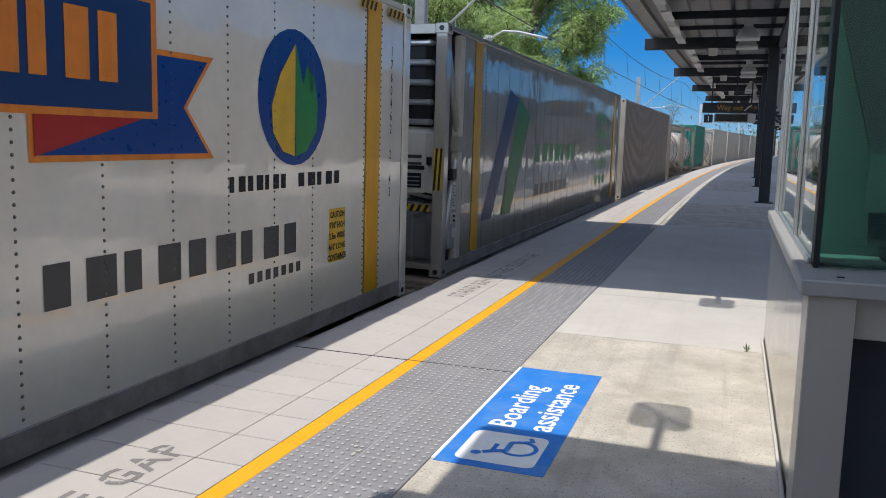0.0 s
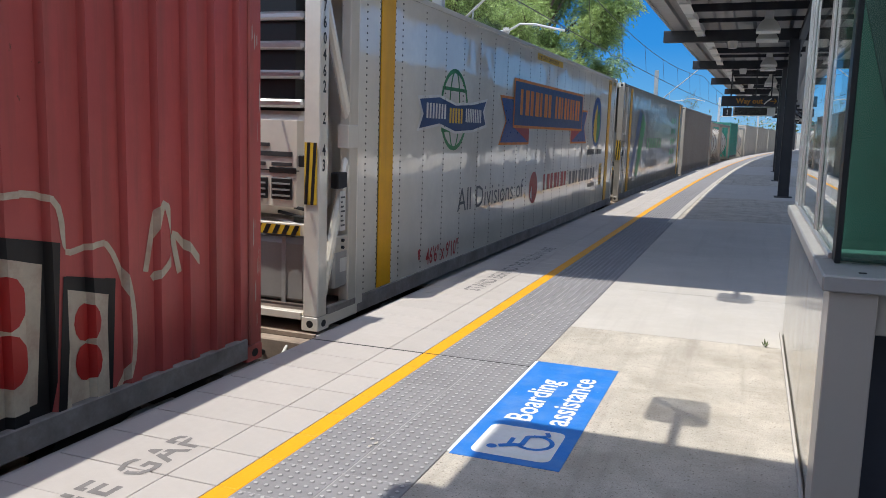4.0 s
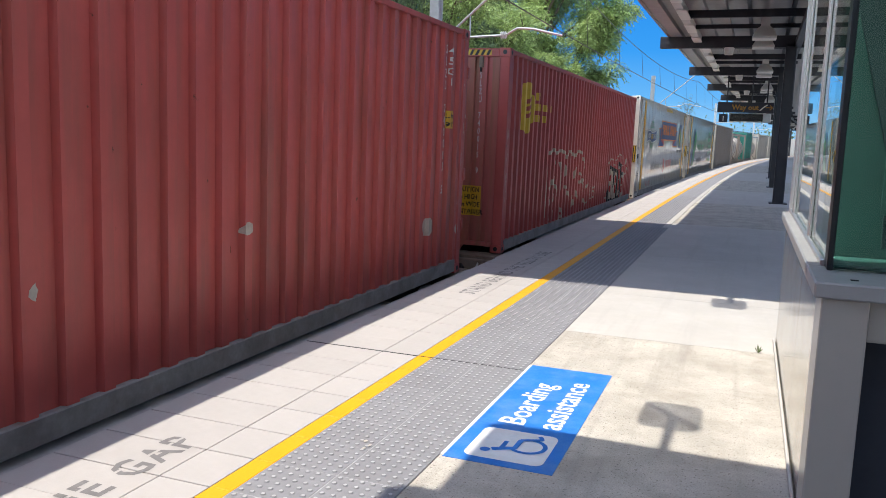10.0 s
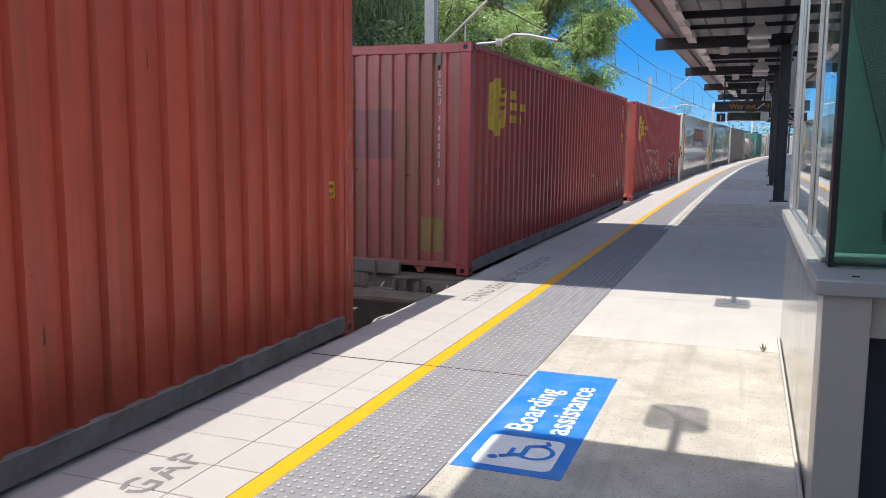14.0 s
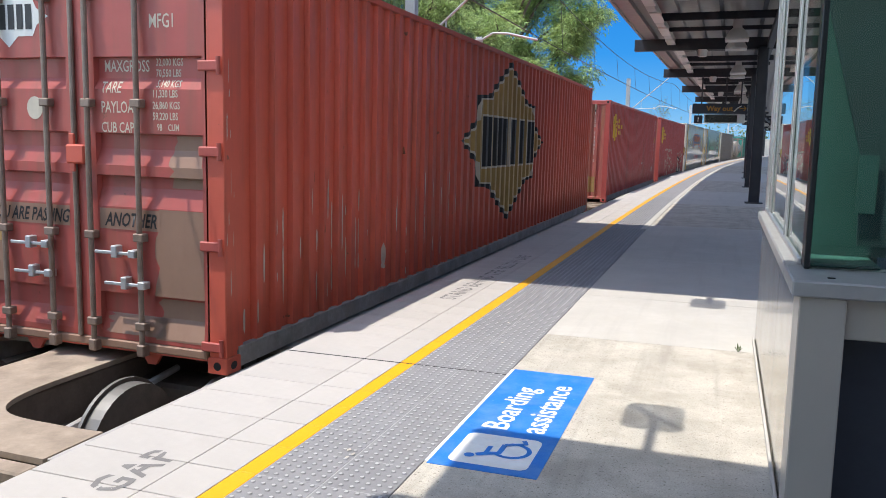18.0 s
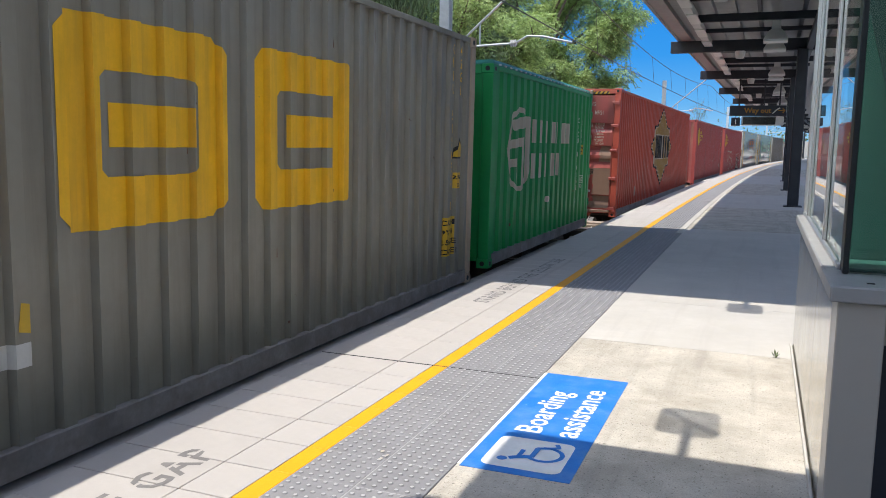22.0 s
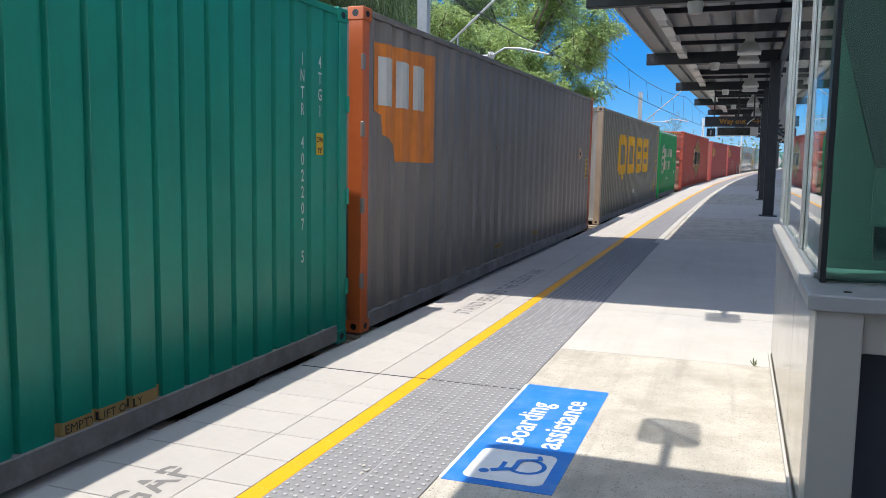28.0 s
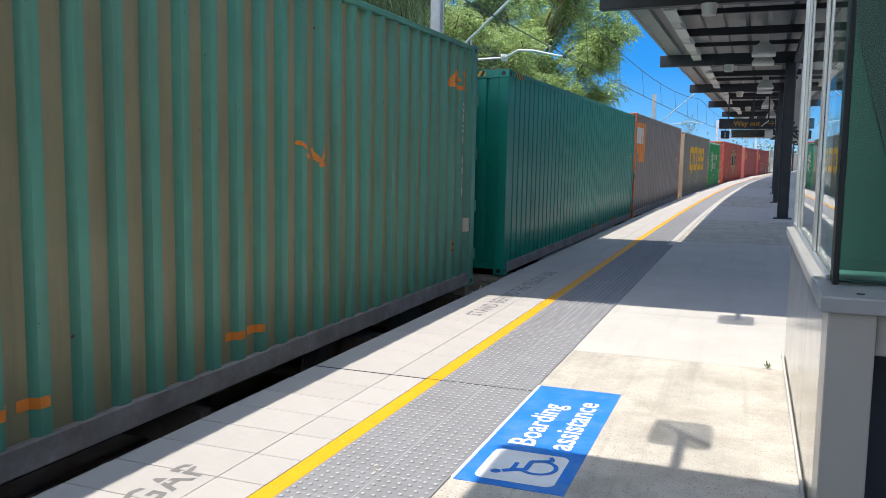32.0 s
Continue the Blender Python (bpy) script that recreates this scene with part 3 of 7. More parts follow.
ob["kind"] = "stuff"
bm = bmesh.new()
for y0, y1, st in ((YE0 - 37 * T, YE0, T), (YE1, YE1 + 90 * T, T), (YE1 + 90 * T, 210.0, 1.2)):
    y = y0
    while y < y1 - 0.01:
        d = bend(y)[0]
        for xa in (TAC_X, TACM_X):
            box(bm, xa + d, xa + 0.295 + d, y, y + st - GAP, -0.03, Z_TILE)
        if y < 22:
            for xa in (TAC_X, TACM_X):
                for i in range(6):
                    box(bm, xa + 0.012 + i * 0.05 + d, xa + 0.03 + i * 0.05 + d, y + 0.01, y + st - 0.02, Z_TILE - 0.001, Z_TILE + 0.004)
        y += st
ob = part("far_tactile_tiles", bm, "tactile", tactile_paving, "rows of grey tactile tiles")
ob["kind"] = "stuff"
part("pale_strip", strip(-1.272, TAC2_X - 0.001, -0.03, Z_TILE + 0.0055, YE1 + 0.02, 70.0, 2.0), "concrete_smooth", tactile_paving, "pale concrete strip beside the tactile paving")
rs = random.Random(12)
for x, y in ((-1.50, 3.06), (-1.49, 3.10), (-1.53, 3.14), (-1.40, 5.30), (-1.52, 5.92)):
    pts = [(x + rs.uniform(0.004, 0.012) * math.cos(i * 0.9), y + rs.uniform(0.008, 0.022) * math.sin(i * 0.9)) for i in range(7)]
    part("paint_chip", lifted(poly_bm(pts), Z_TILE + 0.0058), "scar", tactile_paving, "spot of spilled pale paint")
# concrete slabs behind the tactile strip
SLABS = [(-30.0, 2.2, "concrete"), (2.2, 5.70, "concrete"), (5.70, 7.36, "concrete_smooth"), (7.36, 10.0, "concrete_smooth"), (10.0, 14.4, "concrete_smooth"), (14.4, 20.0, "concrete"), (20.0, 26.0, "concrete_smooth"),
         (26.0, 34.0, "concrete"), (34.0, 44.0, "concrete_smooth"), (44.0, 60.0, "concrete"), (60.0, 90.0, "concrete_smooth"), (90.0, 210.0, "concrete")]
slab_base = structure("platform_floor", strip(TAC2_X, 9.6, -0.034, -0.012), "grout", "concrete platform floor cast in slabs with narrow joints", "floor")
for y0, y1, k in SLABS:
    bm = strip(TAC2_X + 0.004, 9.6, -0.034, Z_TILE - 0.001, y0 + 0.006, y1, max(0.5, (y1 - y0) / 8))
    part("slab", bm, k, slab_base)

joint = structure("expansion_joint", one(box, EDGE_X, TAC2_X, JOINT_Y - 0.004, JOINT_Y + 0.008, -0.03, 0.0004), "rubber", "dark rubber expansion joint across the paving", "joint")

# ---------------------------------------------------------------- platform markings
blue = thing("floor_sign", "blue painted boarding assistance panel with a wheelchair symbol", "floor sign")
BX0, BX1, BY0, BY1 = -1.158, -0.670, 3.140, 4.700
part("panel", one(box, BX0, BX1, BY0, BY1, -0.002, 0.0016), "blue_paint", blue)
part("border", one(box, BX0 - 0.018, BX0 - 0.001, BY0 + 0.02, BY1, -0.002, 0.0012), "white_paint", blue)
for word, w, x in (("Boarding", 0.70, -0.935), ("assistance", 0.80, -0.755)):
    for piece in apart(wide(text_bm(word, 0.185, bold=0.003), w)):
        floor_letters("letter", piece, "white_paint", blue, x, 3.655, 0.0030, "white letter")


def round_rect(a0, a1, b0, b1, r, n=5):
    pts = []
    for ca, cb, s in ((a1 - r, b1 - r, 0), (a0 + r, b1 - r, 1), (a0 + r, b0 + r, 2), (a1 - r, b0 + r, 3)):
        for i in range(n + 1):
            t = (s + i / n) * math.pi / 2
            pts.append((ca + r * math.cos(t), cb + r * math.sin(t)))
    return pts


floor_letters("symbol_ground", poly_bm(round_rect(0.0, 0.37, 0.0, 0.36, 0.045)), "white_paint", blue, -0.73, 3.195, 0.0030, "white rounded square")
sym = ring_bm(0.195, 0.118, 0.092, 0.092, 0.022, 22, math.radians(140), math.radians(375))
merge(sym, lifted(poly_bm(ellipse(0.085, 0.285, 0.024, 0.024, 14)), 0.0006))
merge(sym, lifted(stroke_bm([[(0.10, 0.258), (0.135, 0.20), (0.145, 0.16)]], 0.034), 0.0006))
merge(sym, lifted(stroke_bm([[(0.140, 0.165), (0.20, 0.163), (0.255, 0.162)]], 0.026), 0.0012))
merge(sym, lifted(stroke_bm([[(0.125, 0.222), (0.17, 0.220), (0.215, 0.220)]], 0.022), 0.0014))
merge(sym, lifted(stroke_bm([[(0.252, 0.165), (0.275, 0.11), (0.295, 0.07)]], 0.024), 0.0018))
merge(sym, lifted(stroke_bm([[(0.285, 0.072), (0.31, 0.08), (0.33, 0.092)]], 0.022), 0.0024))
floor_letters("wheelchair_symbol", sym, "blue_paint", blue, -0.725, 3.200, 0.0045, "blue wheelchair symbol")

gap_sign = thing("floor_lettering", "grey stencilled gap warning on the pale tiles", "floor sign")
for piece in apart(wide(text_bm("MIND THE GAP", 0.225, bold=0.004, spacing=1.10), 1.60)):
    floor_letters("letter", stencil(piece, 0.092, 0.108), "grey_stencil", gap_sign, -2.19, 1.235, 0.0012)
line_sign = thing("floor_lettering", "grey stencilled stand behind the line warning on pale tiles", "floor sign")
for piece in apart(wide(text_bm("STAND BEHIND THE YELLOW LINE", 0.215, bold=0.003, spacing=1.06), 3.02)):
    floor_letters("letter", stencil(piece, 0.09, 0.103), "grey_stencil", line_sign, -2.20, 6.64, 0.0012)

# a small weed in the slab joint by the shelter wall
weed = thing("weed", "small green weed growing from a joint in the concrete", "plant", m=pose(0.15, 5.70, 0))
for i in range(7):
    bm = bmesh.new()
    a = i * 0.9
    h = 0.03 + 0.012 * (i % 3)
    tip = Vector((math.cos(a) * 0.028, math.sin(a) * 0.028, h))
    side = Vector((-math.sin(a), math.cos(a), 0)) * 0.006
    v = [bm.verts.new(p) for p in ((0, 0, -0.002), tip * 0.6 + side, tip, tip * 0.6 - side)]
    bm.faces.new(v)
    r = bmesh.ops.extrude_face_region(bm, geom=bm.faces[:])
    bmesh.ops.translate(bm, verts=[g for g in r["geom"] if isinstance(g, bmesh.types.BMVert)], vec=(0, 0, 0.0015))
    part("leaf", bm, "weed", weed)

# ---------------------------------------------------------------- shelter with glazed corner
SX, SY0, SY1 = 0.264, 2.985, 6.10
GX, GY, ZG, ZT = 0.298, 3.26, 0.940, 3.1
IY = 3.20                                  # where the fittings behind the glass begin
shelter = thing("shelter", "platform shelter with steel panels below and green tinted glass above", "shelter")
for ya, yb in ((SY0 + 0.226, 4.10), (4.104, SY1)):
    part("wall_panel", one(box, SX + 0.004, SX + 0.04, ya, yb, 0.0, 0.878, 0.003), "panel_steel", shelter, "polished steel side panel")
part("corner_pillar", one(box, SX - 0.002, SX + 0.148, SY0, SY0 + 0.222, 0.0, 0.878, 0.004), "steel", shelter, "brushed steel corner pillar")
part("kick_strip", one(box, SX - 0.016, SX - 0.003, SY0 + 0.02, SY1, 0.0, 0.028, 0.002), "concrete_smooth", shelter)
part("counter_front", one(box, SX + 0.152, 3.2, SY0 + 0.05, SY0 + 0.09, 0.728, 0.878, 0.004), "steel", shelter, "steel panel under the sill")
# dark sheet that paints the shade under the counter
part("recess_back", one(box, SX + 0.152, 3.2, SY0 + 0.25, SY0 + 0.29, 0.0, 0.728), "recess", shelter, "dark sheet standing for the shade under the counter")
part("side_sill", one(box, SX - 0.030, GX + 0.06, GY + 0.12, SY1, 0.880, 0.936, 0.006), "sill_grey", shelter, "grey metal sill")
part("side_bead", one(box, GX - 0.018, GX - 0.002, GY + 0.12, SY1, 0.937, 0.962, 0.004), "alu", shelter, "bright aluminium glazing bead")
part("front_sill", one(box, SX - 0.030, 3.2, SY0 - 0.03, GY + 0.118, 0.880, 0.936, 0.006), "sill_grey", shelter, "grey metal sill")
part("sill_bolt", one(box, 0.352, 0.378, SY0 + 0.060, SY0 + 0.072, 0.936, 0.940, 0.001), "dark_frame", shelter, "small dark slot in the sill")
for ya, yb in ((GY + 0.10, 4.20), (4.262, 5.68), (5.742, SY1)):
    g = part("pane", one(box, GX, GX + 0.010, ya, yb, ZG, ZT), "glass", shelter, "green tinted glass pane")
    g.visible_shadow = False
g = part("pane", one(box, GX + 0.016, 3.2, GY, GY + 0.010, ZG, ZT), "glass", shelter, "green tinted glass pane")
g.visible_shadow = False
for ya in (4.20, 5.68):
    part("mullion", one(box, GX - 0.013, GX - 0.001, ya, ya + 0.06, 0.962, ZT, 0.002), "alu", shelter, "bright aluminium glazing bar")
    part("mullion", one(box, GX - 0.018, GX - 0.0131, ya + 0.02, ya + 0.04, 0.962, ZT, 0.001), "sill_grey", shelter, "grey rib of the glazing bar")
part("corner_post", one(box, GX - 0.006, GX + 0.014, GY - 0.012, GY + 0.098, 0.938, ZT, 0.003), "dark_frame", shelter, "black corner glazing bead")
part("end_frame", one(box, GX - 0.02, GX + 0.05, SY1 + 0.002, SY1 + 0.06, 0.0, ZT, 0.004), "alu", shelter)
part("end_panel", one(box, SX + 0.041, 3.2, SY1 - 0.05, SY1 - 0.01, 0.0, 0.86), "steel", shelter)
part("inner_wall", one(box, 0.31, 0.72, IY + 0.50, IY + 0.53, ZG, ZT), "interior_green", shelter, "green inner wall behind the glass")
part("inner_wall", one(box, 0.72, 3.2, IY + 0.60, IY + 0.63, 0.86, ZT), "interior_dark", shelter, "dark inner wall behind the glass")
# thin dark sheet with a slanted left edge, in front of the inner walls
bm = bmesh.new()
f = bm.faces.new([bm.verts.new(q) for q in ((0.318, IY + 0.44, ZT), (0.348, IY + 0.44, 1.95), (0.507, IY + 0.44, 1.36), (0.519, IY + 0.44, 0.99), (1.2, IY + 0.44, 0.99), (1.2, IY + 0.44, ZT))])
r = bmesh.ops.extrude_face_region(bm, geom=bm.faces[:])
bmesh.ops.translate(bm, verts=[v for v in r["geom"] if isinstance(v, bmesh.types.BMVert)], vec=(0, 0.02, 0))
part("inner_fold", bm, "interior_dark", shelter, "dark slanted sheet behind the glass")
part("notice", one(box, 0.500, 0.572, IY + 0.42, IY + 0.43, 1.125, 1.36), "interior_green", shelter, "pale green notice behind the glass")
part("inner_ledge", one(box, 0.32, 0.56, IY + 0.12, IY + 0.40, 0.938, 0.952, 0.004), "interior_green", shelter, "green ledge behind the glass")
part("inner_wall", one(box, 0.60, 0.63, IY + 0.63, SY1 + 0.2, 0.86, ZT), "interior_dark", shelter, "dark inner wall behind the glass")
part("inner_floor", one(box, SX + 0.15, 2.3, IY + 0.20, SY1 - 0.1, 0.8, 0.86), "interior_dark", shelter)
# added above the view: hides sky from the train sides and bounces sun
part("upper_wall", one(box, SX + 0.03, SX + 0.10, GY + 0.10, SY1, ZT + 0.002, 6.4, 0.004), "concrete_smooth", shelter, "unseen pale wall added to block sky and bounce sunlight")
part("upper_wall", one(box, SX + 0.03, 3.3, GY + 0.012, GY + 0.098, ZT + 0.002, 6.4, 0.004), "concrete_smooth", shelter, "unseen pale wall added to block sky and bounce sunlight")
part("upper_wall", one(box, SX + 0.03, 3.3, SY1 + 0.002, SY1 + 0.09, ZT + 0.002, 6.4, 0.004), "concrete_smooth", shelter, "unseen pale wall added to block sky and bounce sunlight")
part("roof", one(box, SX, 3.4, IY - 0.02, SY1 + 0.12, 6.402, 6.52, 0.01), "navy_steel", shelter, "unseen flat dark roof on the added walls")

# ---------------------------------------------------------------- canopy over the platform
CX0, CX1, CZ = -2.19, 2.1, 3.98
canopy = thing("platform_canopy", "long platform canopy with a ribbed pale underside and dark steel beams", "canopy")
CY0 = 7.4
BAYS = [13.0 + 8.25 * i for i in range(0, 15)]
part("roof_sheet", strip(CX0 + 0.02, CX1, CZ + 0.16, CZ + 0.24, CY0, BAYS[-1] + 3, 3.0), "canopy_sheet", canopy, "pale ribbed roof sheeting")
part("fascia", strip(CX0 - 0.03, CX0 + 0.02, CZ + 0.02, CZ + 0.30, CY0, BAYS[-1] + 3, 3.0), "canopy_sheet", canopy, "pale folded edge of the roof")
part("gutter", strip(CX0 + 0.021, CX0 + 0.30, CZ + 0.05, CZ + 0.155, CY0, BAYS[-1] + 3, 3.0), "canopy_sheet", canopy)
part("light_tray", strip(CX0 + 0.62, CX0 + 0.78, CZ - 0.10, CZ + 0.05, CY0, BAYS[-1] + 3, 3.0), "fixture", canopy, "pale cable tray with light fittings")
for xa in (-1.15, -0.75, -0.3, 0.1, 0.5, 0.9, 1.3):
    part("purlin", strip(xa, xa + 0.07, CZ + 0.04, CZ + 0.158, CY0, BAYS[-1] + 3, 3.0), "navy_steel" if xa in (-0.3, 0.5) else "canopy_sheet", canopy)
part("service_duct", strip(0.72, 0.86, CZ - 0.25, CZ - 0.10, CY0, BAYS[-1] + 3, 3.0), "navy_steel", canopy)
for y in BAYS:
    d = bend(y)[0]
    part("beam", one(box, CX0 - 0.20 + d, 0.95 + d, y - 0.09, y + 0.09, CZ - 0.26, CZ + 0.02, 0.008), "navy_steel", canopy, "dark steel cross beam")
    for yo in (-3.05, -1.35):
        bm = bmesh.new()
        rings = []
        for z, wx, wy in ((CZ - 0.42, 0.23, 0.23), (CZ - 0.38, 0.235, 0.235), (CZ - 0.22, 0.15, 0.15), (CZ - 0.16, 0.09, 0.09), (CZ + 0.03, 0.085, 0.085)):
            rings.append([bm.verts.new((d + 0.02 + sx * wx, y + yo + sy * wy, z)) for sx, sy in ((-1, -1), (1, -1), (1, 1), (-1, 1))])
        for p, q in zip(rings, rings[1:]):
            for k in range(4):
                bm.faces.new((p[k], p[(k + 1) % 4], q[(k + 1) % 4], q[k]))
        bm.faces.new(rings[0][::-1])
        part("light_fitting", bm, "fixture", canopy, "pale flared light fitting")
    for k in range(1 if y < 15 else 0, 4):
        bm = one(box, CX0 + 0.60 + d, CX0 + 0.80 + d, y - 7.2 + 2.06 * k, y - 6.0 + 2.06 * k, CZ - 0.13, CZ - 0.1005, 0.006)
        part("tray_light", bm, "lamp_cover", canopy, "ribbed lamp cover on the tray")
    part("cross_rail", one(box, -1.45 + d, 0.95 + d, y - 4.12, y - 4.03, CZ - 0.12, CZ + 0.03, 0.005), "navy_steel", canopy)
    part("cross_rail", one(box, -1.45 + d, 0.95 + d, y - 2.06, y - 1.98, CZ - 0.06, CZ + 0.03, 0.005), "navy_steel", canopy)
    part("cross_rail", one(box, -1.45 + d, 0.95 + d, y + 1.98, y + 2.06, CZ - 0.06, CZ + 0.03, 0.005), "navy_steel", canopy)
    bm = one(rod, (-0.75 + d, y - 0.02, CZ - 0.42), (-0.75 + d, y - 0.02, CZ - 0.25), 0.10, 0.13, 14)
    part("loudspeaker", bm, "fixture", canopy, "white round loudspeaker under the beam")
    if y > 15:
        bm = one(box, 0.55 + d * 0.6, 0.80 + d * 0.6, y - 0.13, y + 0.13, 0.0, CZ - 0.2, 0.02)
        part("column", bm, "navy_steel", canopy, "dark painted steel column")
        part("base_plate", one(box, 0.47 + d * 0.6, 0.88 + d * 0.6, y - 0.2, y + 0.2, -0.01, 0.025, 0.004), "navy_steel", canopy)
# canopy over the near end of the platform, behind the shelter corner
near_canopy = thing("platform_canopy", "short platform canopy ending in an open sunny bay", "canopy")
part("roof_sheet", one(box, CX0, CX1, -5.95, 2.86, CZ + 0.06, CZ + 0.16), "canopy_sheet", near_canopy)
part("end_fascia", one(box, CX0, CX1, 2.861, 2.90, CZ - 0.04, CZ + 0.18), "navy_steel", near_canopy)
for y in (-4.0, 2.0):
    part("beam", one(box, CX0 - 0.1, 2.2, y - 0.09, y + 0.09, CZ - 0.26, CZ + 0.05, 0.008), "navy_steel", near_canopy)
    part("column", one(box, 2.0, 2.25, y - 0.13, y + 0.13, 0.0, CZ - 0.2, 0.02), "navy_steel", near_canopy)
# fixtures on arms at the ends of the canopies; their shade falls on the slab
SHZ = 3.9


def bracket(label, x, y0, y1, w, rear, struts):
    ob = thing("light_bracket", label, "light fitting")
    ax, ay = x - 0.28 * SHZ, -0.18 * SHZ
    part("arm", one(rod, (ax, rear, SHZ), (ax, (y0 + y1) / 2 + ay, SHZ), 0.024), "navy_steel", ob)
    bm = poly_bm(round_rect(ax - w / 2, ax + w / 2, y0 + ay, y1 + ay, 0.06))
    r = bmesh.ops.extrude_face_region(bm, geom=bm.faces[:])
    bmesh.ops.translate(bm, verts=[g for g in r["geom"] if isinstance(g, bmesh.types.BMVert)], vec=(0, 0, 0.02))
    for v in bm.verts:
        v.co.z += SHZ - 0.045
    part("panel", bm, "sign_sheet", ob, "thin pale translucent sheet")
    for s in struts:
        part("strut", one(rod, (ax - s, y0 + ay + 0.06, SHZ), (ax + s, y1 + ay - 0.06, SHZ), 0.022), "navy_steel", ob)


bracket("flat light fitting on an arm at the end of the canopy", -0.27, 3.93, 4.34, 0.30, 2.9, (-0.14,))
bracket("small flat light fitting at the start of the long canopy", -0.07, 7.18, 7.60, 0.29, 7.5, ())

# unseen walls added behind the camera and at the rear to shape the light
building = thing("unseen_walls", "unseen plain walls added to cut light and darken reflections", "building")
part("wall", one(box, -1.6, 9.6, -6.5, -6.0, 0.0, 5.0, 0.02), "concrete_wall", building, "unseen end wall added to block light from behind")
# dark and tall so that the glossy container sides mirror something dark
part("wall", one(box, 9.2, 9.5, -5.99, 110.0, 0.0, 4.4, 0.02), "navy_steel", building, "unseen dark wall added to darken reflections")

# footbridge high over the line
bridge = thing("footbridge", "grey concrete footbridge crossing over the railway", "footbridge")
part("deck", one(box, -30, 14, 6.68, 13.02, 5.75, 6.75, 0.02), "bridge", bridge)
for x in (-11.5, 4.6):
    part("pier", one(box, x - 0.4, x + 0.4, 8.6, 10.6, -1.6, 5.75, 0.03), "bridge", bridge)

# hanging signs
SGY = 30.0
sd = bend(SGY)[0]
sign = thing("hanging_sign", "dark hanging station sign with amber way out lettering and an arrow", "sign")
part("panel", one(box, -1.40 + sd, 0.42 + sd, SGY - 0.06, SGY + 0.06, 2.50, 2.85, 0.01), "sign_navy", sign)


def upright_letters(name, bm, material, parent, x, y, z, label=""):
    """Flat art on a face that looks towards -y."""
    for v in bm.verts:
        v.co = Vector((x + v.co.x, y, z + v.co.y))
    return part(name, bm, material, parent, label)


upright_letters("lettering", text_bm("Way out", 0.24, bold=0.008), "sign_amber", sign, -0.92 + sd, SGY - 0.064, 2.60, "amber words Way out")
upright_letters("stairs_symbol", stroke_bm([[(0, 0), (0.12, 0.12), (0.24, 0.2)]], 0.04), "fixture", sign, -0.02 + sd, SGY - 0.064, 2.57)
upright_letters("arrow", stroke_bm([[(0, 0.1), (0.1, 0.1), (0.22, 0.1)], [(0.14, 0.18), (0.18, 0.14), (0.22, 0.1)], [(0.14, 0.02), (0.18, 0.06), (0.22, 0.1)]], 0.03), "sign_amber", sign, 0.16 + sd, SGY - 0.064, 2.58, "amber arrow")
for x in (-1.1, 0.2):
    part("hanger", one(rod, (x + sd, SGY, 2.85), (x + sd, SGY, CZ), 0.025), "navy_steel", sign)
number = thing("platform_number_sign", "small dark square sign with a white platform number", "sign")
part("panel", one(box, -1.33 + sd, -1.04 + sd, SGY - 0.05, SGY + 0.05, 2.16, 2.44, 0.01), "sign_navy", number)
part("hanger", one(rod, (-1.185 + sd, SGY, 2.44), (-1.185 + sd, SGY, 2.51), 0.015), "navy_steel", number)
upright_letters("lettering", text_bm("1", 0.24, align="CENTER"), "white_paint", number, -1.185 + sd, SGY - 0.054, 2.21, "white number 1")
board = thing("indicator_board", "dark hanging train indicator screen in a pale case", "screen")
part("case", one(box, -1.0 + sd, 0.36 + sd, SGY + 0.1, SGY + 0.3, 2.18, 2.49, 0.02), "fixture", board)
part("screen", one(box, -0.96 + sd, 0.10 + sd, SGY + 0.09, SGY + 0.105, 2.21, 2.46), "screen", board)
part("hanger", one(rod, (-0.3 + sd, SGY + 0.2, 2.49), (-0.3 + sd, SGY + 0.2, CZ), 0.025), "navy_steel", board)

# ---------------------------------------------------------------- far side of the line
WX = -8.2
far_wall = structure("wall_far_side", strip(WX - 0.25, WX, -1.6, 1.20, -30, 160), "wall_dark", "grey concrete retaining wall beyond the track", "wall")
fence = thing("palisade_fence", "black steel palisade fence on top of the retaining wall", "fence")
part("rail", strip(WX - 0.16, WX - 0.12, 1.35, 1.40, -30, 160), "fence_black", fence)
part("rail", strip(WX - 0.16, WX - 0.12, 3.0, 3.05, -30, 160), "fence_black", fence)
pale = mesh_of("picket", one(box, -0.012, 0.012, -0.02, 0.02, 0, 2.1, 0.003), "fence_black")
for i in range(150):
    y = 3.0 + i * 0.13
    shared("picket", pale, fence, pose(WX - 0.11 + bend(y)[0], y, 1.2))
bm = bmesh.new()
for i in range(600):
    y = 22.5 + i * 0.2
    box(bm, WX - 0.12 + bend(y)[0], WX - 0.10 + bend(y)[0], y, y + 0.04, 1.2, 3.3)
ob = part("far_pickets", bm, "fence_black", fence)
ob["kind"] = "stuff"
bank = structure("bank", strip(-90, WX - 0.26, -1.6, 1.0, -40, 260), "earth", "grassy ground behind the retaining wall", "ground")

# parked car behind the fence
car = thing("parked_car", "white parked car seen through the black fence", "car", m=pose(-14.2, 13.4, 1.0, 0, 0, 35))
bm = bmesh.new()
prof = [(-2.1, 0.35), (-2.15, 0.75), (-1.9, 0.95), (-1.3, 1.0), (-0.7, 1.42), (0.7, 1.45), (1.4, 1.02), (2.1, 0.9), (2.2, 0.5), (2.1, 0.3)]
a = [bm.verts.new((-0.85, y, z)) for y, z in prof]
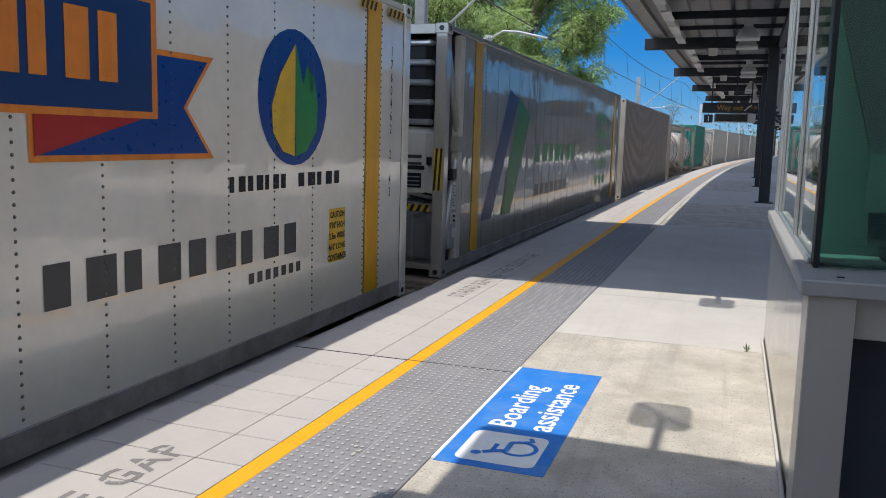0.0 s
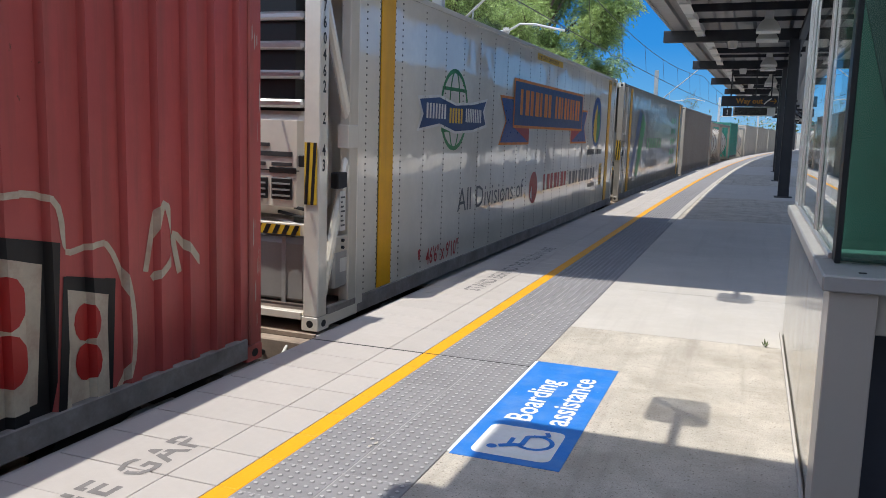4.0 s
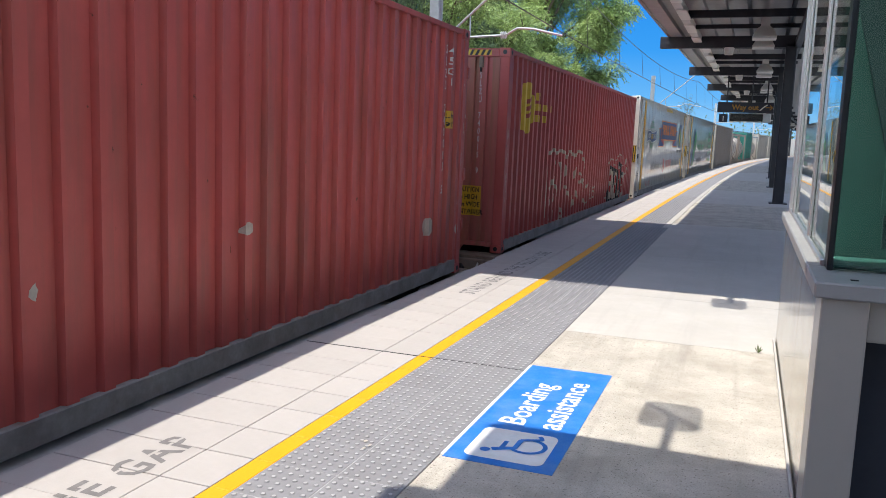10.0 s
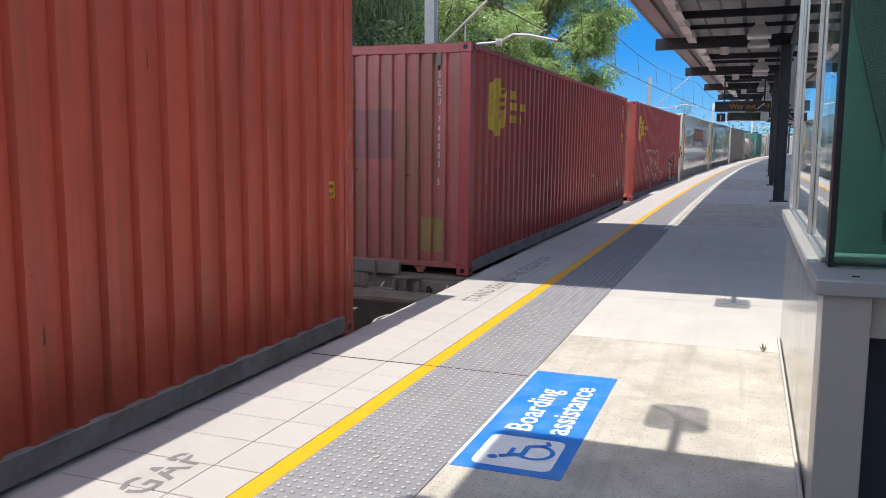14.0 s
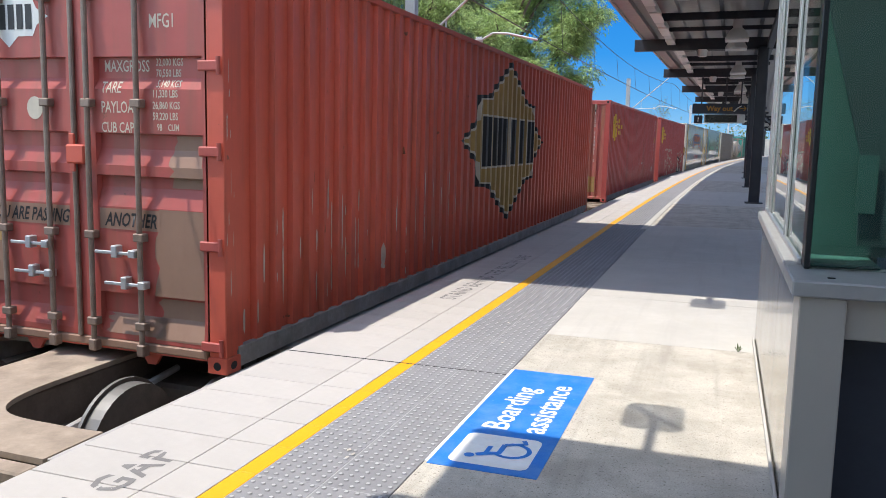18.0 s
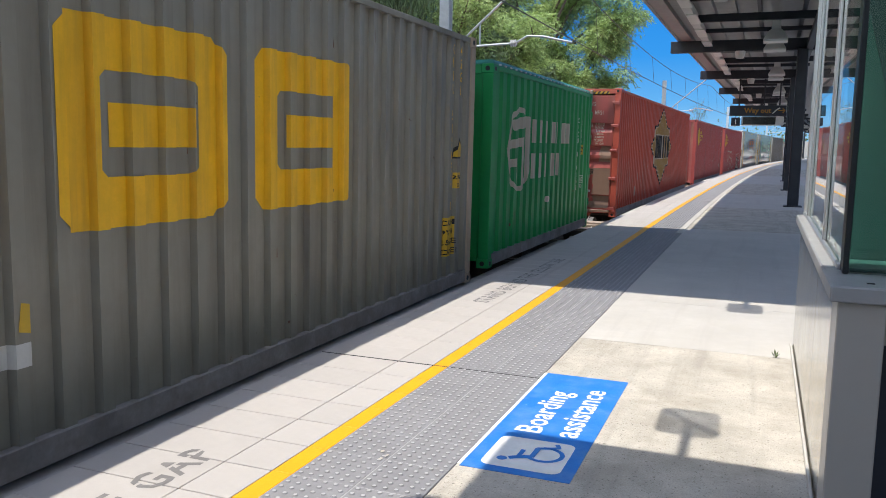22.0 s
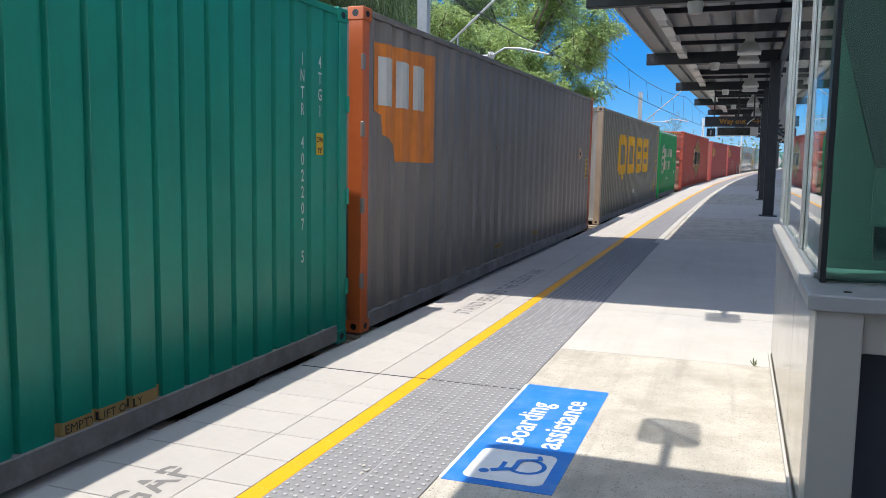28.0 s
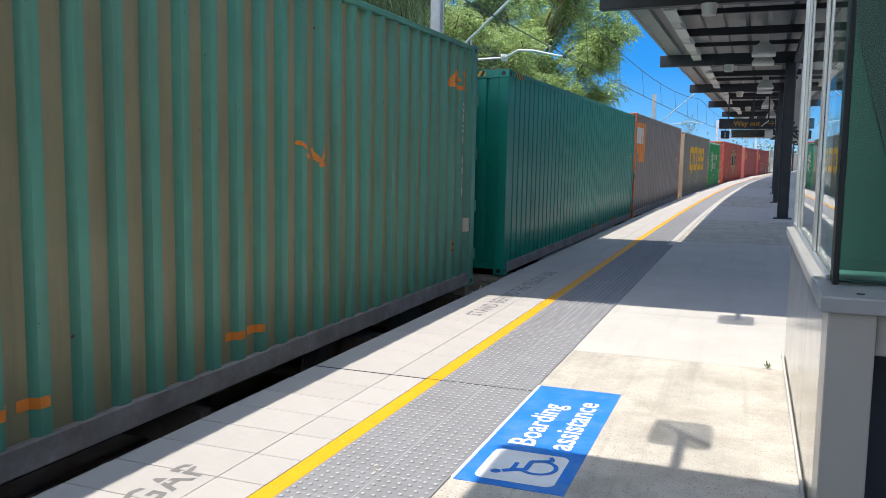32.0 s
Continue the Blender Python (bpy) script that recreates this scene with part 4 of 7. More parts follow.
b = [bm.verts.new((0.85, y, z)) for y, z in prof]
bm.faces.new(a[::-1])
bm.faces.new(b)
for i in range(len(prof)):
    j = (i + 1) % len(prof)
    bm.faces.new((a[i], a[j], b[j], b[i]))
bmesh.ops.bevel(bm, geom=bm.edges[:], offset=0.06, segments=2, affect='EDGES')
part("body", bm, "car_white", car)
for s in (-0.862, 0.862):
    part("window", one(box, s - 0.006, s + 0.006, -0.75, 0.95, 1.03, 1.34, 0.002), "car_glass", car)
    for y in (-1.35, 1.35):
        part("wheel", one(rod, (s - 0.1, y, 0.32), (s + 0.03, y, 0.32), 0.32, n=20), "rubber", car)


# ---------------------------------------------------------------- clear blue sky far behind everything
def sky_mat():
    m = bpy.data.materials.new("clear_sky")
    m.use_nodes = True
    nt = m.node_tree
    nt.nodes.remove(nt.nodes["Principled BSDF"])
    em = nt.nodes.new("ShaderNodeEmission")
    tc = nt.nodes.new("ShaderNodeTexCoord")
    sep = nt.nodes.new("ShaderNodeSeparateXYZ")
    rp = nt.nodes.new("ShaderNodeValToRGB")
    mr = nt.nodes.new("ShaderNodeMapRange")
    mr.inputs["From Min"].default_value, mr.inputs["From Max"].default_value = 0.0, 700.0
    nt.links.new(tc.outputs["Object"], sep.inputs[0])
    nt.links.new(sep.outputs["Z"], mr.inputs["Value"])
    nt.links.new(mr.outputs[0], rp.inputs[0])
    e = rp.color_ramp.elements
    e[0].position, e[0].color = 0.0, (0.17, 0.31, 0.43, 1)
    e[1].position, e[1].color = 1.0, (0.006, 0.085, 0.33, 1)
    for pos, col in ((0.07, (0.065, 0.22, 0.43, 1)), (0.14, (0.020, 0.160, 0.42, 1)), (0.24, (0.009, 0.125, 0.39, 1))):
        q = e.new(pos)
        q.color = col
    nt.links.new(rp.outputs[0], em.inputs["Color"])
    nt.links.new(em.outputs[0], nt.nodes["Material Output"].inputs["Surface"])
    return m


M["clear_sky"] = sky_mat()
bm = bmesh.new()
prev = None
for i in range(25):
    a = radians(-50 + 100 * i / 24)
    pair = [bm.verts.new((900 * math.sin(a), 900 * math.cos(a), z)) for z in (-20, 700)]
    if prev:
        bm.faces.new((prev[0], pair[0], pair[1], prev[1]))
    prev = pair
structure("backdrop", bm, "clear_sky", "clear deep blue sky behind the trees and the line", "sky")


# ---------------------------------------------------------------- trees
def tree(x, y, z, height, spread, leaf, seed, n_leaves, leaf_size, label, droop=0.0, base=0.22):
    r = random.Random(seed)
    ob = thing("tree", label, "tree", m=pose(x, y, z))
    bm = bmesh.new()
    tops = []
    k = min(1.0, spread / 3.5)
    rod(bm, (0, 0, -0.3), (0.15 * k, 0.1 * k, height * 0.22), 0.32 * k, 0.24 * k, 12)
    rod(bm, (0.15 * k, 0.1 * k, height * 0.22), (0.0, 0.3 * k, height * 0.42), 0.24 * k, 0.18 * k, 12)
    for i in range(15):
        a = i * 2.4 + r.random()
        z0 = height * (0.2 + 0.25 * r.random())
        reach = spread * (0.45 + 0.5 * r.random())
        z1 = height * (base + 0.12 + (0.84 - base) * r.random())
        p0 = Vector((0.08, 0.15, z0))
        p1 = Vector((math.cos(a) * reach * 0.5, math.sin(a) * reach * 0.5, (z0 + z1) / 2 + 0.5))
        p2 = Vector((math.cos(a) * reach, math.sin(a) * reach, z1))
        rod(bm, p0, p1, 0.13 * k * k, 0.08 * k * k, 7)
        rod(bm, p1, p2, 0.08 * k * k, 0.025 * k, 6)
        tops.append((p2, 1.0))
        for _ in range(4):
            q = p1.lerp(p2, 0.3 + 0.6 * r.random())
            w = q + Vector((r.uniform(-1, 1), r.uniform(-1, 1), r.uniform(-0.35, 0.8))) * spread * 0.34
            rod(bm, q, w, 0.04 * k, 0.01 * k, 5)
            tops.append((w, 0.8))
    part("trunk", bm, "bark", ob, "brown trunk and limbs")
    g = np.random.default_rng(seed)

    def unit(v):
        return v / np.linalg.norm(v, axis=1)[:, None]

    centres = np.array([tuple(c) for c, _ in tops])
    sizes = np.array([q for _, q in tops]) * g.uniform(0.6, 1.25, len(tops))
    if droop:
        # long thin hanging needles
        pick = g.integers(0, len(tops), n_leaves)
        pos = centres[pick] + g.normal(0, 1, (n_leaves, 3)) * np.array([1, 1, 0.62]) * (spread * 0.13 * sizes[pick])[:, None]
        pos[:, 2] -= droop * g.random(n_leaves) ** 2
        size = leaf_size * g.uniform(0.6, 1.5, n_leaves)
        along = unit(g.normal(0, 1, (n_leaves, 3)) * np.array([0.5, 0.5, 0.3]) + np.array([0, 0, -1.6]))
        across = unit(np.cross(along, g.normal(0, 1, (n_leaves, 3))))
        thin = 0.045
    else:
        # sprays of leaflets on the outside of flattened clumps, hanging over at the tips
        per = 9
        n = n_leaves // per
        pick = g.integers(0, len(tops), n)
        out = unit(g.normal(0, 1, (n, 3)) + np.array([0, 0, 0.45]))
        depth = g.random(n) ** 0.35
        root = centres[pick] + out * (depth * spread * 0.24 * sizes[pick])[:, None] * np.array([1, 1, 0.60])
        lead = unit(out * np.array([1, 1, 0.4]) + g.normal(0, 0.45, (n, 3)) + np.array([0, 0, -0.35]))
        reach = leaf_size * g.uniform(1.6, 3.0, n)
        step = (np.arange(per) / (per - 1))[None, :, None]
        spine = root[:, None, :] + lead[:, None, :] * reach[:, None, None] * step + np.array([0, 0, -0.42]) * (reach[:, None, None] * step ** 2)
        sideways = unit(np.cross(lead, g.normal(0, 0.35, (n, 3)) + np.array([0, 0, 1.0])))
        turn = np.where(np.arange(per) % 2 == 0, 1.0, -1.0)[None, :, None]
        turn[0, per - 1, 0] = 0.0
        along = unit((lead[:, None, :] * 0.75 + sideways[:, None, :] * turn + g.normal(0, 0.22, (n, per, 3)) + np.array([0, 0, -0.25])).reshape(-1, 3))
        n_leaves = n * per
        size = leaf_size * g.uniform(0.7, 1.25, n_leaves)
        pos = spine.reshape(-1, 3) + along * (size * 0.45)[:, None]
        across = unit(np.cross(along, g.normal(0, 0.4, (n_leaves, 3)) + np.array([0, 0, 1.0])))
        across = unit(np.cross(np.cross(along, across), along) + across)
        thin = 0.17
    quad = np.stack([pos - along * (size * 0.5)[:, None], pos - across * (size * thin)[:, None], pos + along * (size * 0.55)[:, None], pos + across * (size * thin)[:, None]], axis=1)
    verts = quad.reshape(-1, 3).tolist()
    faces = np.arange(4 * n_leaves).reshape(-1, 4).tolist()
    me = bpy.data.meshes.new("crown")
    me.from_pydata(verts, [], faces)
    me.materials.append(M[leaf])
    cr = new("crown", me)
    cr.parent = ob
    return ob


TREES = [  # x, y, height, spread, leaf, leaves, size, droop
    (-13.6, 49.0, 12.5, 5.2, "leaf_light", 130000, 0.20, 0.0, "broad light green leafy tree behind the fence"),
    (-11.6, 29.5, 6.4, 2.6, "leaf_light", 36000, 0.13, 0.0, "young yellow-green leafy tree behind the mast"),
    (-13.6, 40.5, 7.0, 3.2, "leaf_light", 45000, 0.16, 0.0, "light green leafy tree behind the fence"),
    (-10.6, 47.5, 7.4, 3.0, "leaf_light", 54000, 0.18, 0.0, "low spreading light green leafy tree behind the fence"),
    (-15.6, 34.0, 12.0, 4.6, "leaf_dark", 90000, 0.18, 0.0, "dark green leafy tree behind the fence"),
    (-13.2, 22.5, 13.0, 4.4, "leaf_dark", 70000, 0.36, 1.4, "tall she-oak with drooping dull green foliage"),
    (-17.0, 27.0, 14.0, 5.2, "leaf_dark", 50000, 0.40, 1.4, "tall she-oak with drooping dull green foliage"),
    (-15.0, 14.0, 11.0, 5.0, "leaf_dark", 26000, 0.26, 0.0, "dark green leafy tree behind the fence"),
    (-13.5, 7.5, 9.0, 4.6, "leaf_dark", 22000, 0.24, 0.0, "dark green leafy tree behind the fence"),
    (-8.6, 112.0, 7.6, 1.5, "leaf_dark", 1800, 0.11, 0.0, "thin distant tree beside the line"),
    (-14.0, 135.0, 5.2, 2.0, "leaf_dark", 9000, 0.22, 0.0, "distant green tree beside the line"),
]
for i, (x, y, h, s, leaf, n, size, droop, label) in enumerate(TREES):
    tree(x, y, 1.0, h, s, leaf, 11 + i, n, size, label, droop)

# dense shrubs behind the fence
g = np.random.default_rng(77)
n = 76000
pos = np.stack([g.uniform(-12.5, -9.3, n), g.uniform(4, 42, n), np.zeros(n)], axis=1)
pos[:, 2] = 1.0 + (2.6 + 1.1 * np.sin(pos[:, 1] * 0.9) + 0.8 * np.sin(pos[:, 1] * 2.3 + pos[:, 0])) * g.random(n) ** 0.7
way = g.normal(0, 1, (n, 3))
way /= np.linalg.norm(way, axis=1)[:, None]
side = np.cross(way, g.normal(0, 1, (n, 3)))
side /= np.linalg.norm(side, axis=1)[:, None]
quad = np.stack([pos - way * 0.10, pos - side * 0.05, pos + way * 0.11, pos + side * 0.05], axis=1)
me = bpy.data.meshes.new("shrubs")
me.from_pydata(quad.reshape(-1, 3).tolist(), [], np.arange(4 * n).reshape(-1, 4).tolist())
me.materials.append(M["leaf_dark"])
tagged(new("shrubs", me), "dense dark green shrubs behind the black fence", "shrubs", "", "stuff")

# distant trees and houses at the end of the line
bm = bmesh.new()
r = random.Random(3)
for i in range(9000):
    k = r.random()
    p = Vector((r.uniform(-30, 75), 250 + r.uniform(-12, 12), 1.0 + abs(r.gauss(0, 3.6)) * (0.6 + 0.5 * math.sin(k * 40))))
    s = r.uniform(0.3, 0.75)
    e = Euler((r.random() * 6, r.random() * 6, r.random() * 6)).to_matrix()
    v = [bm.verts.new(p + e @ Vector(q) * s) for q in ((-0.5, 0, 0), (0, -0.4, 0), (0.5, 0, 0), (0, 0.4, 0))]
    bm.faces.new(v)
tagged(new("far_woods", mesh_of("far_woods", bm, "leaf_dark")), "line of far grey-green trees at the end of the railway", "trees", "", "stuff")

# ---------------------------------------------------------------- overhead line
def mast(x, y, h, label):
    ob = thing("overhead_line_mast", label, "mast", m=pose(x + bend(y)[0], y, 0))
    bm = bmesh.new()
    z0 = -1.6
    box(bm, -0.012, 0.012, -0.11, 0.11, z0, h)
    for s in (-0.12, 0.11):
        box(bm, -0.12, 0.12, s, s + 0.014, z0, h)
    part("post", bm, "galv", ob, "galvanised steel H-section post")
    part("foot", one(box, -0.4, 0.4, -0.4, 0.4, z0, z0 + 0.4, 0.03), "concrete_wall", ob)
    part("upper_tube", one(rod, (0.12, 0, 3.60), (2.95, 0, 6.05), 0.030, n=8), "galv", ob)
    part("lower_tube", one(rod, (0.12, 0, 3.70), (1.68, 0, 3.76), 0.028, n=8), "galv", ob)
    part("strut", one(rod, (0.88, 0, 3.70), (0.88, 0, 4.26), 0.018, n=6), "galv", ob)
    bm = bmesh.new()
    for i in range(6):
        rod(bm, (1.66 + i * 0.025, 0, 3.765), (1.66 + i * 0.025 + 0.014, 0, 3.765), 0.085 if i % 2 == 0 else 0.05, n=12)
    part("insulator", bm, "insulator", ob, "pale ribbed insulator")
    pts = [(1.80, 0, 3.78), (2.05, 0, 3.92), (2.42, 0, 3.90), (3.12, 0, 3.74)]
    part("registration_arm", polyrod(bmesh.new(), pts, 0.026, 8), "galv", ob, "bent pale registration arm")
    return ob


MAST_Y, SPAN = 18.6, 36.5
for k, h in ((0, 9.0), (1, 5.7), (2, 5.7), (3, 5.7)):
    mast(-7.4, MAST_Y + SPAN * k, h, "galvanised overhead line mast with a cantilever arm")


def wire_z(y):
    f = (y - MAST_Y) / SPAN
    f -= math.floor(f)
    return 5.35 - 4 * f * (1 - f) * 0.55


for name, xo in (("contact_wire", 0.1), ("catenary_wire", 0.0)):
    bm = bmesh.new()
    prev = None
    for i in range(90):
        y = 2.0 + i * 2.0
        p = (TRACK_X + xo + bend(y)[0], y, wire_z(y) if name == "catenary_wire" else 3.86)
        if prev:
            rod(bm, prev, p, 0.013, n=5, caps=False)
        prev = p
    tagged(new(name, mesh_of(name, bm, "wire")), "thin dark overhead wire along the track", "wire")
droppers = thing("wire_droppers", "thin hanging wires between the overhead wires", "wire")
for i in range(26):
    y = 22 + i * 5.2
    d = bend(y)[0]
    part("dropper", one(rod, (TRACK_X + d, y, wire_z(y)), (TRACK_X + 0.1 + d, y, 3.86), 0.007, n=4), "wire", droppers)

# ---------------------------------------------------------------- the train
TRAIN = []      # (thing, metres of its rear end along the train, its length, height of its base)
SIDE_IN = 0.018


class Wave:
    """Corrugation of a wall: depth of the fold at each place along it."""

    def __init__(self, a0, a1, out=0.085, slope=0.016, inn=0.150, depth=0.046):
        self.pts = [(a0, 0.0)]
        a = a0
        if depth:
            n = max(1, round((a1 - a0 - out) / (out + 2 * slope + inn)))
            k = (a1 - a0) / (n * (out + 2 * slope + inn) + out)
            for i in range(n):
                for step, d in ((out, 0.0), (slope, depth), (inn, depth), (slope, 0.0)):
                    a += step * k
                    self.pts.append((a, d))
        self.pts.append((a1, 0.0))

    def at(self, a):
        p = self.pts
        for (x0, d0), (x1, d1) in zip(p, p[1:]):
            if a <= x1:
                return d0 + (d1 - d0) * max(0.0, min(1.0, (a - x0) / max(1e-6, x1 - x0)))
        return 0.0

    def panel(self, z0, z1, place, recess=False):
        bm = bmesh.new()
        prev = None
        for a, d in self.pts:
            pair = (bm.verts.new(place(a, z0, d)), bm.verts.new(place(a, z1, d)))
            if prev:
                f = bm.faces.new((prev[0][0], pair[0], pair[1], prev[0][1]))
                if recess and d > 0.001 and prev[1] > 0.001:
                    f.material_index = 1
            prev = (pair, d)
        return bm

    def drape(self, bm, place, lift=0.004):
        """Lay flat art on the folded wall."""
        lo, hi = min(v.co.x for v in bm.verts), max(v.co.x for v in bm.verts)
        for a, d in self.pts:
            if lo < a < hi:
                bmesh.ops.bisect_plane(bm, geom=bm.verts[:] + bm.edges[:] + bm.faces[:], plane_co=(a, 0, 0), plane_no=(1, 0, 0))
        for v in bm.verts:
            v.co = place(v.co.x, v.co.y, self.at(v.co.x) - lift - v.co.z)
        return bm


def casting(bm, x, y, z, sx, sy):
    """A corner casting; the slot shows on the end and on the side."""
    box(bm, x - 0.081, x + 0.081, y - 0.089, y + 0.089, z, z + 0.118, 0.006)
    for f in bm.faces:
        f.material_index = 0
    v = [bm.verts.new((x + 0.0815 * sx, y + 0.040 * math.cos(t * 0.5236), z + 0.059 + 0.030 * math.sin(t * 0.5236))) for t in range(12)]
    bm.faces.new(v).material_index = 1
    v = [bm.verts.new((x + 0.032 * math.cos(t * 0.5236), y + 0.0895 * sy, z + 0.059 + 0.032 * math.sin(t * 0.5236))) for t in range(12)]
    bm.faces.new(v).material_index = 1


class Container:
    def __init__(self, label, rear, length, high, paint, z0=0.0, trim=None, wave=None, recess=None, end_paint=None, rear_kind="folded", group="containers on the train", flat_front=0.0):
        self.ob = ob = thing("shipping_container", label, "container", group)
        self.L, self.H, self.paint = length, high, paint
        trim = trim or paint
        W2 = WIDE / 2
        self.w2 = W2
        a0, a1 = 0.15, length - 0.15
        self.a0, self.a1 = a0, a1
        self.side = wave or Wave(a0, a1)
        self.sp = lambda a, z, d: Vector((W2 - SIDE_IN - d, a, z))
        self.ep = lambda a, z, d: Vector((a, 0.02 + d, z))
        self.end = Wave(-W2 + 0.15, W2 - 0.15, 0.105, 0.012, 0.062, 0.046)
        part("side_panel", self.side.panel(0.15, high - 0.07, self.sp, bool(recess)), [paint, recess or paint], ob, "folded steel side wall")
        part("side_panel", one(box, -W2 + 0.02, -W2 + 0.05, a0, a1, 0.15, high - 0.07), paint, ob)
        part("front_panel", one(box, -W2 + 0.12, W2 - 0.12, length - 0.05, length - 0.02, 0.12, high - 0.1), paint, ob)
        part("roof", one(box, -W2 + 0.06, W2 - 0.06, 0.08, length - 0.08, high - 0.05, high - 0.02), paint, ob)
        part("floor", one(box, -W2 + 0.06, W2 - 0.06, 0.08, length - 0.08, 0.10, 0.15), "wagon_dark", ob)
        for s in (-1, 1):
            part("top_rail", one(box, s * (W2 - 0.04) - 0.03, s * (W2 - 0.04) + 0.03, 0.17, length - 0.17, high - 0.068, high - 0.012, 0.004), paint, ob)
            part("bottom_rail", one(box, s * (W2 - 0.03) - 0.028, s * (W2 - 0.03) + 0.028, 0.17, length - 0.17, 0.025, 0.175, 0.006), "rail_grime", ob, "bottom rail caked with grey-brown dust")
            for y, k in ((0.075, -1), (length - 0.075, 1)):
                part("corner_post", one(box, s * (W2 - 0.075) - 0.072, s * (W2 - 0.075) + 0.072, y - 0.07, y + 0.07, 0.118, high - 0.118, 0.008), trim, ob)
                for z in (0.0, high - 0.118):
                    bm = bmesh.new()
                    casting(bm, s * (W2 - 0.080), y + k * -0.016, z, s, k)
                    part("corner_casting", bm, [trim, "d_black"], ob)
        for y in (0.03, length - 0.03):
            part("header", one(box, -W2 + 0.16, W2 - 0.16, y - 0.03, y + 0.05, high - 0.125, high - 0.01, 0.006), paint, ob)
            part("end_sill", one(box, -W2 + 0.16, W2 - 0.16, y - 0.03, y + 0.05, 0.085, 0.15, 0.006), end_paint or paint, ob)
            for x in (-0.55, 0.55):
                bm = bmesh.new()
                f = bm.faces.new([bm.verts.new(q) for q in ((x - 0.09, y, 0.085), (x + 0.09, y, 0.085), (x + 0.035, y, -0.0), (x - 0.035, y, -0.0))])
                r = bmesh.ops.extrude_face_region(bm, geom=bm.faces[:])
                bmesh.ops.translate(bm, verts=[g for g in r["geom"] if isinstance(g, bmesh.types.BMVert)], vec=(0, 0.03, 0))
                part("sill_bracket", bm, end_paint or paint, ob)
        if rear_kind == "folded":
            ep = end_paint or paint
            part("rear_panel", self.end.panel(0.13, high - 0.11, self.ep), [ep, ep], ob, "folded steel end wall")
        elif rear_kind == "doors":
            self.doors()
        TRAIN.append((ob, rear, length, z0))

    def on_side(self, name, bm, material, label="", lift=0.004):
        if isinstance(bm, list):
            return [self.on_side(name, b, material, label, lift) for b in bm]
        return part(name, self.side.drape(bm, self.sp, lift), material, self.ob, label)

    def on_end(self, name, bm, material, label="", lift=0.004, wave=None):
        if isinstance(bm, list):
            return [self.on_end(name, b, material, label, lift, wave) for b in bm]
        return part(name, (wave or self.end).drape(bm, self.ep, lift), material, self.ob, label)

    def put(self, bm, a, b):
        for v in bm.verts:
            v.co.x += a
            v.co.y += b
        return bm

    def side_text(self, txt, a, b, size, material, label="", xs=1.0, bold=0.0, spacing=1.0, line=1.0, align="LEFT", name="lettering", lift=0.004):
        return self.on_side(name, self.put(text_bm(txt, size, align, xs, bold, spacing, line), a, b), material, label, lift)

    def code(self, txt, a, top, size, material, step=1.12, end=False, bold=0.003):
        """A serial code written downwards, letter under letter."""
        bm = bmesh.new()
        for i, ch in enumerate(txt):
            if ch != " ":
                merge(bm, self.put(text_bm(ch, size, "CENTER", 0.66, bold * 0.6), a, top - size * 0.72 - i * size * step * 0.86))
        return (self.on_end if end else self.on_side)("serial_code", bm, material, "painted serial code in a column")

    def label_plate(self, a0, a1, b0, b1, lines, size, end=False, material="d_label", bold=0.002, name="caution_label"):
        put = self.on_end if end else self.on_side
        put(name, poly_bm(rect(a0, a1, b0, b1)), material, "yellow label with black letters" if material == "d_label" else "")
        n = len(lines)
        for i, ln in enumerate(lines):
            if not ln.strip():
                continue
            put("lettering", self.put(text_bm(ln, size, "CENTER", 0.82, bold), (a0 + a1) / 2, b1 - (b1 - b0) * (i + 0.82) / n), "d_black", "", 0.0065)

    def hazard(self, a0, a1, b0, b1, end=True):
        """Black and yellow slanted stripes."""
        bm1, bm2 = poly_bm(rect(a0, a1, b0, b1)), bmesh.new()
        n = max(2, round((a1 - a0) / 0.09))
        w = (a1 - a0) / n
        s = w * 0.45
        for i in range(n):
            x = a0 + i * w
            merge(bm2, poly_bm([(x, b0), (x + w * 0.5, b0), (min(a1, x + w * 0.5 + s), b1), (x + s, b1)]))
        flat = Wave(-9, 99, depth=0)
        place = (lambda a, z, d: Vector((a, -0.001 + d, z))) if end else (lambda a, z, d: Vector((self.w2 + 0.001 - d, a, z)))
        part("hazard_stripe", flat.drape(bm1, place, 0.003), "d_label", self.ob, "black and yellow hazard stripes")
        part("hazard_stripe", flat.drape(bm2, place, 0.005), "d_black", self.ob, "black and yellow hazard stripes")

    def hinges(self, zs, far=True):
        y = self.L - 0.012 if far else 0.012
        for z in zs:
            part("hinge", one(box, self.w2 - 0.02, self.w2 + 0.012, y - 0.02, y + 0.03, z - 0.07, z + 0.07, 0.006), self.paint, self.ob)

    # pressed folds of a door: height and depth
    FOLDS = [(0.17, 0.0), (0.215, 0.0), (0.362, 0.045), (0.518, 0.045), (0.523, 0.0), (1.16, 0.0), (1.301, 0.045), (1.383, 0.045), (1.388, 0.0), (1.46, 0.0),
             (1.578, 0.045), (1.686, 0.045), (1.691, 0.0), (2.0, 0.0), (2.079, 0.045), (2.222, 0.045), (2.227, 0.0), (2.87, 0.0)]

    def fold(self, z):
        for (z0, d0), (z1, d1) in zip(self.FOLDS, self.FOLDS[1:]):
            if z <= z1:
                return d0 + (d1 - d0) * max(0.0, (z - z0) / (z1 - z0))
        return 0.0

    def on_door(self, name, bm, material, label="", lift=0.003):
        """Flat art laid on the folded doors."""
        lo, hi = min(v.co.y for v in bm.verts), max(v.co.y for v in bm.verts)
